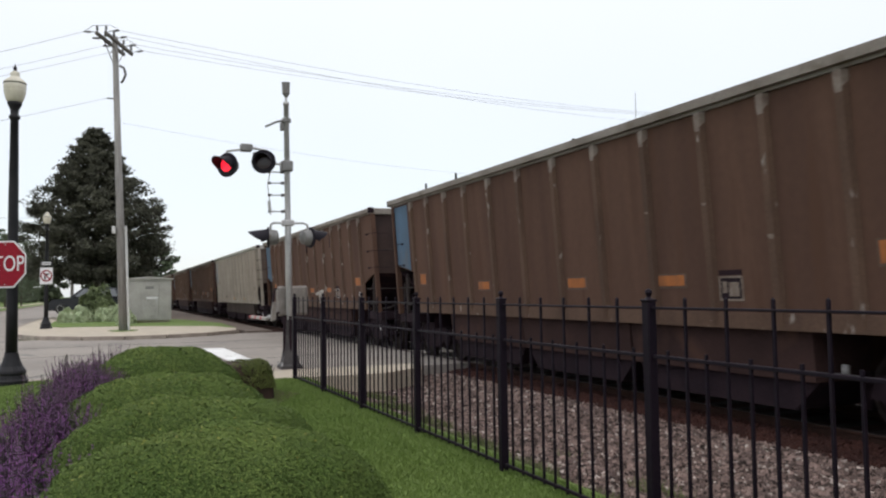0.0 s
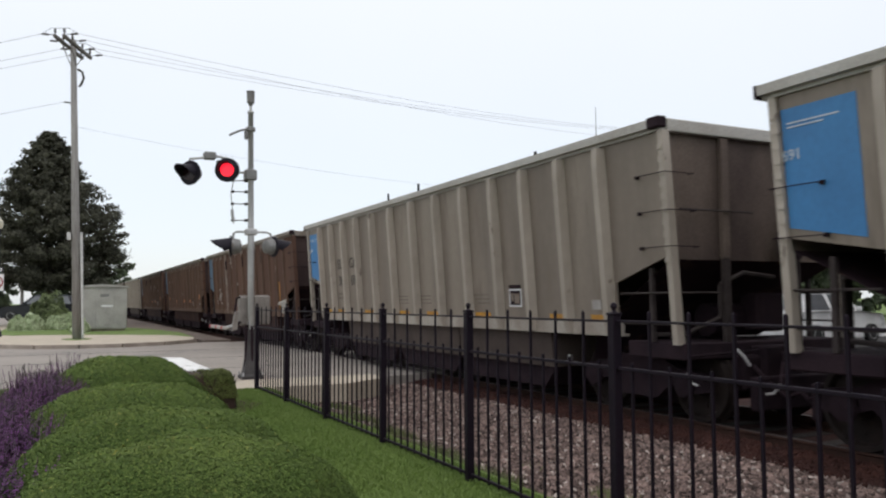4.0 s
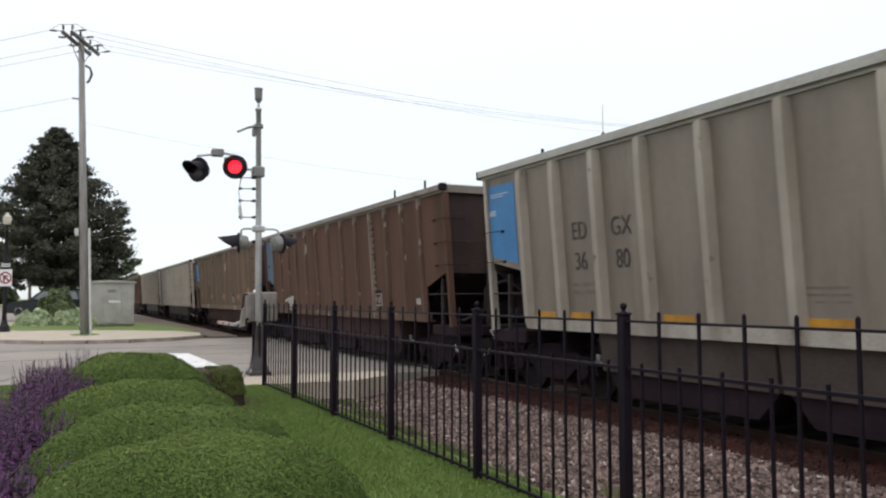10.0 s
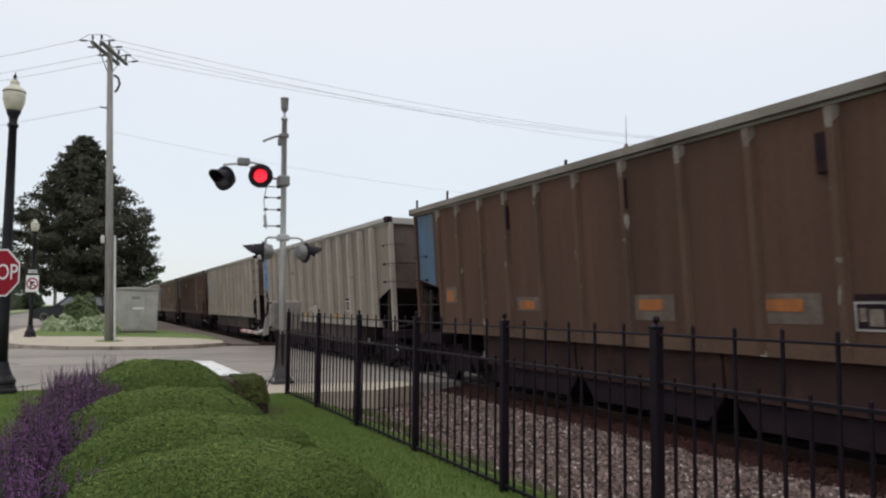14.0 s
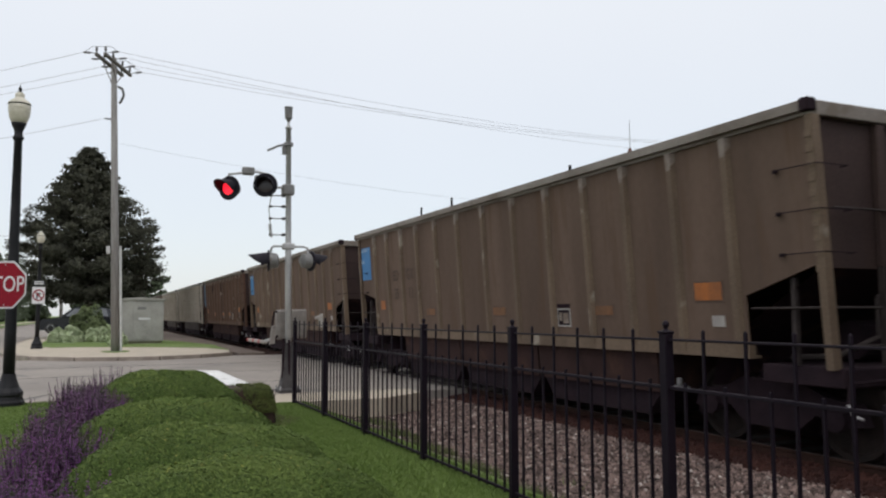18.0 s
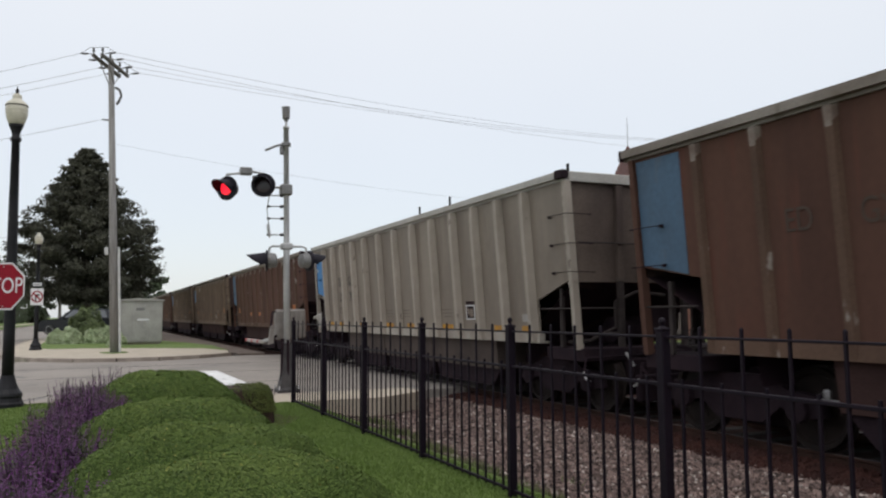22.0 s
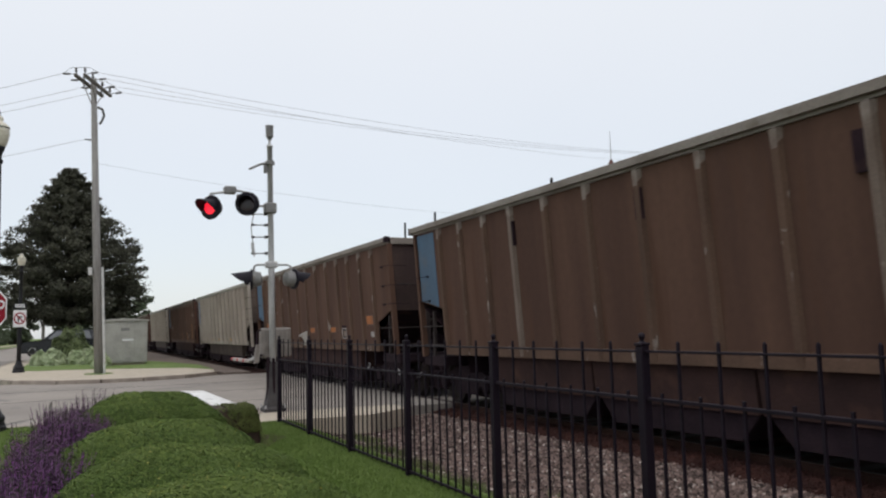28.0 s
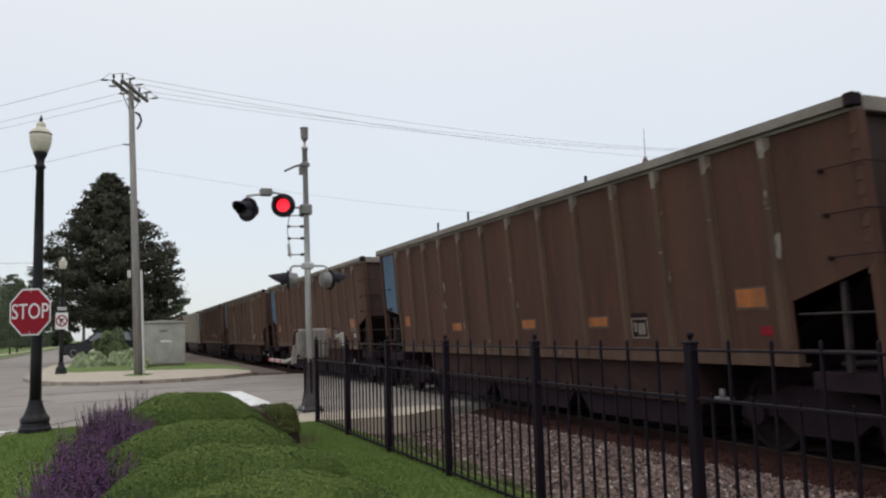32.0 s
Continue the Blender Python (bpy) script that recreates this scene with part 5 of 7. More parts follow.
def tiered_tree(m, label, height, radius, bottom, material, seed):
    """A cone-shaped tree: rising limbs in uneven tiers, each hung with leafy sprays, with gaps between them."""
    rng = np.random.default_rng(seed)
    t = thing("tree", m, label, "tree")
    part("trunk", Geo().cyl((0, 0, -0.2), (0, 0, height * 0.6), 0.30, 0.14, 12).cyl((0, 0, height * 0.6), (-0.1, 0, height * 0.97), 0.14, 0.03, 8), M["bark"], t)
    limbs, pts, nrm = Geo(), [], []
    for i in range(250):
        f = ((i + rng.uniform(0, 1)) / 250) ** 1.05
        z0 = bottom + (height - bottom) * f * 0.97
        a = i * 2.39996 + rng.normal(0, 0.25)
        reach = radius * np.interp(f, [0, 0.08, 0.2, 0.31, 0.46, 0.64, 0.76, 0.87, 0.95, 1], [0.72, 0.9, 0.95, 0.92, 0.78, 0.52, 0.36, 0.22, 0.12, 0.05]) * rng.uniform(0.72, 1.08)
        tilt = 0.05 + 0.5 * f + rng.normal(0, 0.08)
        tip = Vector((reach * math.cos(a), reach * math.sin(a), z0 + reach * tilt * 0.5 - 0.2 * (1 - f)))
        foot = Vector((0, 0, max(bottom * 0.7, z0 - 0.12 * reach)))
        limbs.cyl(foot, tip, 0.05 * (1.1 - f), 0.012, 5, False)
        for k in range(3 + int(reach * 2.6)):
            u = 1.0 - 0.78 * rng.uniform(0, 1) ** 1.3 if k else 1.0
            c = foot.lerp(tip, u) + Vector(rng.normal(0, 0.10 + 0.10 * reach * u * 0.6, 3)) * (0.6 if k else 0.2)
            size = (0.17 + 0.17 * rng.uniform(0, 1)) * (0.4 + 0.6 * min(1.0, reach / 2))
            q = rng.normal(0, 1, (36, 3))
            q = q / np.maximum(1, np.linalg.norm(q, axis=1)[:, None] / 1.4) * size
            q[:, 2] *= 0.55
            q += np.outer(rng.uniform(-0.2, 1, 36), np.array((math.cos(a), math.sin(a), 0.25)) * size * 1.3)
            pts.append(np.array(c) + q)
            nrm.append(q / (np.linalg.norm(q, axis=1)[:, None] + 1e-6) + (0, 0, 0.6))
    tagged(part("branchwork", limbs, M["bark"], t), kind="stuff")
    v, f = leaves(np.concatenate(pts), np.concatenate(nrm), 0.105, rng, 1.0, 0.5)
    part("crown", soup("crown", v, f, material), material, t)
    return t


slab("grass_bank", [(-2.2, 53.2), (2.9, 53.2), (3.0, 60), (2.6, 61), (-2.2, 61)], -0.1, 0.36, M["grass"], "low grassy rise under the tree", "lawn")
tiered_tree(pose(-0.15, 58.4, 0.34, 0, -1.5, 0), "large dark green cone-shaped tree with ragged tiers behind the corner", 12.7, 4.85, 2.35, M["leaf_tree"], 11)
street_shape = lambda u: math.sin(math.pi * min(1, 0.18 + 0.8 * u)) ** 0.7
for i, (x, y, h, r, bt) in enumerate(((-12.0, 60, 9.8, 2.5, 3.2), (-13.1, 75, 9.5, 2.3, 2.6), (-13.9, 90, 8.8, 2.6, 2.2), (-13.2, 97, 8.6, 2.6, 2.0), (-19.6, 70, 10.5, 3.2, 3.4), (-27, 64, 10, 3.2, 3.0), (-12.5, 125, 9, 3, 2), (-33, 82, 11, 3.6, 2.5), (-12.0, 112, 10, 3.6, 1.2), (-11.6, 138, 11, 4.2, 0.8), (-16.5, 130, 11, 4.4, 0.8), (-13.5, 160, 12, 5.0, 0.8))):
    tree("street_tree", pose(x, y, 0.03), "young green street tree with a bare trunk in the park lawn", h, r * 0.82, bt, 0.12, 75, 60, 0.12, M["leaf_far"], 20 + i, street_shape, "trees along the street")
for i in range(26):
    x, y = -95 + i * 4.2 + (i % 3) * 1.5, 215 + 18 * math.sin(i * 1.7)
    if -9 < x < -4.5:
        continue
    tree("far_tree", pose(x, y, -0.1), "distant green tree in the far tree line", 12.5 + 3 * math.sin(i * 2.3), 5.2, 0.8, 0.3, 60, 70, 0.5, M["leaf_far"], 60 + i, street_shape, "far tree line")


for i, (x, y) in enumerate(((70, 20), (76, 28), (82, 35), (74, 13), (90, 44), (66, 44), (64, 51), (70, 57), (60, 61), (72, 38))):
    tree("far_tree", pose(x, y, -0.1), "distant green tree at the end of the side street", 9.5 + i % 3, 4.4, 0.8, 0.25, 60, 70, 0.4, M["leaf_far"], 160 + i, street_shape, "far tree line")


def bush(cx, cy, r, h, material, label, n, leaf, seed, name="bush"):
    rng = np.random.default_rng(seed)
    b = thing(name, pose(cx, cy, 0.03), label, "bush", "corner planting")
    q = rng.normal(0, 1, (n, 3))
    q[:, 2] = np.abs(q[:, 2])
    q /= np.linalg.norm(q, axis=1)[:, None]
    lump = 1 + 0.16 * np.sin(5 * q[:, 0] + seed) * np.cos(6 * q[:, 1] + 4 * q[:, 2])
    rad = rng.uniform(0.6, 1.0, (n, 1)) ** 0.4 * lump[:, None]
    v, f = leaves(q * rad * (r, r, h), q, leaf, rng, 0.6)
    part("foliage", soup("foliage", v, f, material), material, b)
    g = Geo()
    for i in range(7):
        a = i * 0.9
        g.cyl((0, 0, -0.05), (0.6 * r * math.cos(a), 0.6 * r * math.sin(a), 0.7 * h), 0.02, 0.008, 5, False)
    part("stems", g, M["bark"], b)


bush(-0.12, 48.4, 1.0, 1.95, M["leaf_bush"], "loose mid-green bush on the corner lawn", 2600, 0.10, 3)
for i, (x, y, r, h) in enumerate(((-1.58, 46.5, 0.50, 0.72), (-0.92, 46.2, 0.60, 0.84), (0.20, 46.4, 0.56, 0.74), (0.86, 46.3, 0.60, 0.86), (1.62, 46.7, 0.5, 0.7), (1.20, 41.75, 0.44, 0.66))):
    bush(x, y, r, h, M["leaf_pale"], "pale green rounded hosta clump on the corner lawn", 3400, 0.065, 30 + i, "hosta")


# ---- road vehicles ----
def vehicle(name, m, label, paint, length=4.6, width=1.78, height=1.45, suv=False):
    car = thing(name, m, label, "car")
    L, W, H = length / 2, width / 2, height
    belt = 0.62 * H
    low = [(-L, 0.32), (-L + 0.05, 0.2), (L - 0.1, 0.2), (L, 0.34), (L - 0.03, 0.62), (L - 0.25, belt - 0.1), (L * 0.42, belt), (-L * 0.62, belt + 0.03), (-L + 0.12, belt - 0.02 if not suv else belt), (-L, 0.6)]
    n, g = len(low), Geo()
    rings = [(-W + 0.12, 0.96), (-W + 0.02, 1.0), (W - 0.02, 1.0), (W - 0.12, 0.96)]
    for x, k in rings:
        g.v += [(x, yy * k, 0.2 + (zz - 0.2) * (1 if k == 1 else 0.97)) for yy, zz in low]
    for r in range(3):
        g.f += [(r * n + i, r * n + (i + 1) % n, (r + 1) * n + (i + 1) % n, (r + 1) * n + i) for i in range(n)]
    g.f += [tuple(range(n)), tuple(range(3 * n, 4 * n))]
    part("body", g, paint, car, smooth=False)
    back, front = (-L + 0.2, L * 0.40) if suv else (-L * 0.72, L * 0.40)
    tb, tf = (-L + 0.45, L * 0.12) if suv else (-L * 0.42, L * 0.06)
    side = [(back, belt), (back + (tb - back) * 0.85, H - 0.09), (tb + 0.10, H - 0.02), ((tb + tf) / 2, H + 0.02), (tf - 0.12, H - 0.01), (tf + (front - tf) * 0.12, H - 0.09), (front, belt)]
    c, k = Geo(), len(side)
    for q in (-1, 1):  # the roof crowns over towards the middle
        c.v += [(q * (W - 0.08 - 0.18 * min(1, (z - belt) / (H - 0.05 - belt))), y, z) for y, z in side]
    c.f = [tuple(range(k)), tuple(range(k, 2 * k))] + [(i, (i + 1) % k, k + (i + 1) % k, k + i) for i in range(k)]
    part("cabin", c, paint, car)
    for s in (-1, 1):
        def on(u, z):
            t = (z - belt) / (H - belt)
            y0, y1 = back + (tb - back) * t, front + (tf - front) * t
            return (s * (W - 0.08 - 0.18 * t + 0.006), y0 + (y1 - y0) * u, z)
        for u0, u1 in ((0.08, 0.48), (0.53, 0.93)):
            part("side_window", Geo().add([on(u0, belt + 0.05), on(u1, belt + 0.05), on(u1 - 0.02, H - 0.08), on(u0 + 0.02, H - 0.08)], [(0, 1, 2, 3)]), M["glass"], car, "dark side glass")
        part("mirror", Geo().box(s * (W - 0.02), s * (W + 0.14), front - 0.35, front - 0.2, belt + 0.02, belt + 0.16, 0.03), paint, car)
        part("head_lamp", Geo().box(s * (W - 0.45), s * (W - 0.08), L - 0.16, L - 0.03, 0.56, 0.7, 0.03), M["bright"], car)
        part("tail_lamp", Geo().box(s * (W - 0.3), s * (W - 0.06), -L - 0.004, -L + 0.1, 0.62, 0.8, 0.03), M["tail"], car, "red tail lamp")
        for yy in (L - 0.85, -L + 0.85):
            w = part("wheel", Geo().lathe([(0.2, s * (W - 0.18)), (0.30, s * (W - 0.18)), (0.325, s * (W - 0.14)), (0.325, s * (W - 0.0)), (0.30, s * (W + 0.02)), (0.22, s * (W + 0.012))], (0, yy, 0.325), 22, "x"), M["tyre"], car)
            part("rim", Geo().lathe([(0.215, s * (W + 0.010)), (0.19, s * (W + 0.018)), (0.17, s * (W - 0.02)), (0.05, s * (W + 0.01))], (0, yy, 0.325), 14, "x"), M["bright"], w, "silver wheel rim")
    for yy0, z0, yy1, z1 in ((front + 0.006, belt + 0.04, tf + 0.02, H - 0.05), (back - 0.006, belt + 0.06, tb - 0.02, H - 0.06)):
        part("windscreen", Geo().add([(-W + 0.16, yy0, z0), (W - 0.16, yy0, z0), (W - 0.32, yy1, z1), (-W + 0.32, yy1, z1)], [(0, 1, 2, 3)]), M["glass"], car, "dark window glass")
    part("bumper", Geo().box(-W + 0.06, W - 0.06, L - 0.09, L + 0.03, 0.28, 0.46, 0.04), paint, car)
    part("bumper", Geo().box(-W + 0.06, W - 0.06, -L - 0.03, -L + 0.09, 0.28, 0.48, 0.04), paint, car)
    return car


vehicle("parked_car", pose(-3.75, 10.2, -0.10), "silver saloon car waiting at the stop line", M["silver"])
vehicle("parked_car", pose(-0.72, 54.9, 0.36, 0, 0, 82), "dark parked estate car behind the corner bushes", M["dark_paint"], 4.6, 1.85, 1.6, True)
for i, (x, y, p) in enumerate(((19.5, 8.0, "dark_paint"), (24.0, 18.6, "white_paint"), (19.6, 3.2, "silver"), (17.5, 36.0, "red_paint"), (17.5, 42.5, "white_paint"))):
    vehicle("parked_car", pose(x, y, -0.13 if i != 1 else -0.11, 0, 0, 3 if i != 1 else -88), "parked %s car across the railway" % {"white_paint": "white", "dark_paint": "dark", "silver": "silver", "red_paint": "red"}[p], M[p], height=1.45 if i != 1 else 1.75, suv=i < 3)

# ---- buildings across the railway and beyond the park ----
slab("parking_lot", [(14, -30), (25.5, -30), (25.5, 14.5), (14, 14.5)], -0.3, -0.13, M["asphalt"], "grey parking lot across the railway", "parking lot")
slab("parking_lot", [(14, 31.5), (25.5, 31.5), (25.5, 70), (14, 70)], -0.3, -0.13, M["asphalt"], "grey parking lot across the railway", "parking lot")


def shop(m, w, d, h, wall, label, n_win, storeys=2):
    b = thing("shop_building", m, label, "building", "shops across the railway")
    part("wall", Geo().box(0, d, -w / 2, w / 2, -0.3, h), wall, b)
    part("roof", Geo().box(-0.15, d + 0.15, -w / 2 - 0.15, w / 2 + 0.15, h, h + 0.3, 0.03), M["roof_grey"], b)
    part("cornice", Geo().box(-0.25, 0.0, -w / 2, w / 2, h - 0.5, h - 0.1, 0.03), M["wall_pale"], b)
    for k in range(storeys):
        for i in range(n_win):
            y = -w / 2 + (i + 0.5) * w / n_win
            z = 0.6 + k * 3.2
            hw = 0.38 * w / n_win if k == 0 else 0.5
            win = part("window", Geo().box(-0.05, 0.06, y - hw, y + hw, z, z + (2.0 if k == 0 else 1.5), 0.01), M["roof_grey"], b)
            part("pane", Geo().box(-0.062, -0.05, y - hw + 0.08, y + hw - 0.08, z + 0.08, z + (1.92 if k == 0 else 1.42)), M["glass"], win)
    part("awning", Geo().prism([(-1.1, 2.55), (0, 3.05), (0, 2.95), (-1.1, 2.45)], "y", -w / 2 + 0.4, w / 2 - 0.4), M["roof_red"], b)
    return b


shop(pose(27, -8, 0), 16, 12, 6.5, M["brick"], "plain brick two-storey shop building across the railway", 5)
shop(pose(27, 6.5, 0), 12, 12, 6.8, M["brick"], "red brick two-storey shop building across the railway", 4)
shop(pose(28, 46, 0), 22, 14, 6.4, M["brick"], "long red brick two-storey shop building", 7)
tur = thing("turret", pose(26.75, 34.6, -1.1), "brick corner turret with a dark red pointed roof and a spire", "turret")
part("wall", Geo().lathe([(1.1, -0.3), (1.1, 8.6), (1.2, 8.7), (1.2, 9.0)], n=10), M["brick"], tur)
part("roof", Geo().lathe([(1.25, 9.0), (0.06, 11.6)], n=10), M["roof_red"], tur, "red pointed roof")
part("spire", Geo().cyl((0, 0, 11.5), (0, 0, 13.2), 0.03, 0.015, 6), M["wire"], tur, "thin dark spire")
for i in range(5):
    a = math.pi + (i - 2) * 0.5
    part("window", Geo().box(1.02, 1.13, -0.2, 0.2, 5.2, 7.0).mesh("window", M["glass"]), M["glass"], tur).rotation_euler = (0, 0, a)
for x, y, h in ((13.6, 32.8, 6.6), (13.6, 29.5, 6.6), (13.6, 20.6, 6.4)):
    lp = thing("light_pole", pose(x, y, -0.3), "slender dark light pole behind the railway", "light pole", "poles behind the railway")
    part("shaft", Geo().cyl((0, 0, 0), (0, 0, h), 0.07, 0.05, 8), M["lamp_black"], lp)
    part("base", Geo().lathe([(0.16, 0), (0.16, 0.3), (0.09, 0.4)], n=10), M["lamp_black"], lp)

far = thing("far_building", pose(-46, 192, 0), "long low pale building beyond the park", "building")
part("wall", Geo().box(-30, 16, 0, 12, 0, 3.0), M["wall_pale"], far)
part("roof", Geo().prism([(-0.6, 3.0), (12.6, 3.0), (6, 4.4)], "x", -31, 17), M["roof_grey"], far)
for i in range(14):
    w = part("window", Geo().box(-28 + i * 3.2, -26.4 + i * 3.2, -0.06, 0.05, 1.1, 2.6), M["wall_pale"], far)
    part("pane", Geo().box(-27.9 + i * 3.2, -26.5 + i * 3.2, -0.1, -0.06, 1.2, 2.5), M["glass"], w)
for i, (x, p) in enumerate(((-52, "red_paint"), (-46, "red_paint"), (-41, "white_paint"), (-36, "red_paint"), (-31, "red_paint"), (-26.5, "white_paint"), (-22, "dark_paint"))):
    vehicle("parked_car", pose(x, 150, 0.03, 0, 0, 90), "distant parked %s car beyond the park" % {"red_paint": "red", "white_paint": "white", "dark_paint": "dark"}[p], M[p])


# ---- the coal train ----
CAR_L, HALF = 16.2, 7.3
TOP, SILL = 3.738, 1.045
RIBS = (1.20, 2.12, 3.08, 4.03, 5.08, 6.18, 7.30, 8.42, 9.52, 10.57, 11.52, 12.48, 13.40)
CACHE = {}


def side_x(z):
    return 1.42 + 0.18 * (z - SILL) / (TOP - SILL)


def shared(key, build, material, smooth=False):
    """One mesh for each kind of part and material."""
    full = (key, material.name)
    if full not in CACHE:
        CACHE[full] = build().mesh(key, material, smooth)
    return CACHE[full]


def sheet(poly, t, s):
    """A plate that follows the sloping side, outline in (y, z), thickness t inwards; s is the side."""
    n = len(poly)
    v = [(s * (side_x(z)), y, z) for y, z in poly] + [(s * (side_x(z) - t), y, z) for y, z in poly]
    return Geo().add(v, [tuple(range(n)), tuple(range(n, 2 * n))] + [(i, (i + 1) % n, n + (i + 1) % n, n + i) for i in range(n)])


def patch(y0, y1, z0, z1, t=0.006, s=-1):
    v = [(s * (side_x(z) + k), y, z) for k in (0.0, t) for y, z in ((y0, z0), (y1, z0), (y1, z1), (y0, z1))]
    return Geo().add(v, [(0, 1, 2, 3), (4, 5, 6, 7), (0, 1, 5, 4), (1, 2, 6, 5), (2, 3, 7, 6), (3, 0, 4, 7)])


def rib_geo(s, deep=1.0):
    g = Geo()
    pts = [(TOP - 0.22, 0.12 * deep), (TOP - 0.5, 0.135 * deep), (1.25, 0.12 * deep), (SILL + 0.01, 0.085 * deep)]
    v = []
    for z, d in pts:
        x = side_x(z)
        w = 0.082 if deep == 1.0 else 0.075
        v += [(s * (x + 0.002), -w, z), (s * (x + d), -w + 0.03, z), (s * (x + d), w - 0.03, z), (s * (x + 0.002), w, z)]
    f = [(0, 1, 2, 3), (12, 13, 14, 15)]
    for k in range(3):
        f += [(k * 4 + i, k * 4 + (i + 1) % 4, k * 4 + 4 + (i + 1) % 4, k * 4 + 4 + i) for i in range(4)]
    return g.add(v, f)


def truck_parts(car, yc, low):
    truck = part("truck", shared("bolster", lambda: Geo().box(-1.0, 1.0, -0.2, 0.2, 0.42, 0.72, 0.04).cyl((0, 0, 0.7), (0, 0, 0.86), 0.2, n=12), M["under"]), M["under"], car, "dark four-wheel truck")
    truck.location = (0, yc, 0)
    for s in (-1, 1):
        def frame_geo():
            p = [(-1.2, 0.40), (-1.12, 0.62), (-0.75, 0.66), (-0.42, 0.80), (0.42, 0.80), (0.75, 0.66), (1.12, 0.62), (1.2, 0.40), (0.95, 0.36), (0.62, 0.46), (0.36, 0.26), (-0.36, 0.26), (-0.62, 0.46), (-0.95, 0.36)]
            g = Geo().prism(p, "x", s * 0.93, s * 1.06)
            for yy in (-0.89, 0.89):
                g.lathe([(0.14, s * 1.06), (0.14, s * 1.13), (0.05, s * 1.15)], (0, yy, 0.457), 10, "x")
            for yy in (-0.16, 0.0, 0.16):
                g.cyl((s * 1.0, yy, 0.30), (s * 1.0, yy, 0.5), 0.06, n=8)
            return g
        part("side_frame", shared("side_frame%d" % s, frame_geo, M["under"]), M["under"], truck)
    # solid blocks added so no light shows through the middle of the truck
    part("brake_rigging", shared("brake_rigging", lambda: Geo().box(-0.66, 0.66, -0.42, 0.42, 0.16, 0.6, 0.03).box(-0.62, 0.62, -1.4, 1.4, 0.42, 0.84, 0.03).box(-0.66, 0.66, -1.62, -1.5, 0.2, 0.6, 0.02).box(-0.66, 0.66, 1.5, 1.62, 0.2, 0.6, 0.02), M["under"]), M["under"], truck)
    sets = []
    for yy in (-0.89, 0.89):
        def wheel_geo():
            g = Geo().cyl((-1.08, 0, 0), (1.08, 0, 0), 0.075, n=8)
            for s in (-1, 1):
                g.lathe([(0.12, s * 0.70), (0.36, s * 0.735), (0.40, s * 0.70), (0.485, s * 0.70), (0.485, s * 0.725), (0.457, s * 0.735), (0.452, s * 0.835), (0.40, s * 0.835), (0.37, s * 0.78), (0.14, s * 0.80), (0.12, s * 0.86)], (0, 0, 0), 24, "x")
                for i in range(5):
                    a = i * 1.2566
                    g.box(s * 0.78, s * 0.80, 0.25 * math.cos(a) - 0.04, 0.25 * math.cos(a) + 0.04, 0.25 * math.sin(a) - 0.04, 0.25 * math.sin(a) + 0.04)
            return g
        w = part("wheelset", shared("wheelset", wheel_geo, M["wheel"]), M["wheel"], truck)
        w.location = (0, yy, 0.457)
        sets.append((w, yy))
    return sets


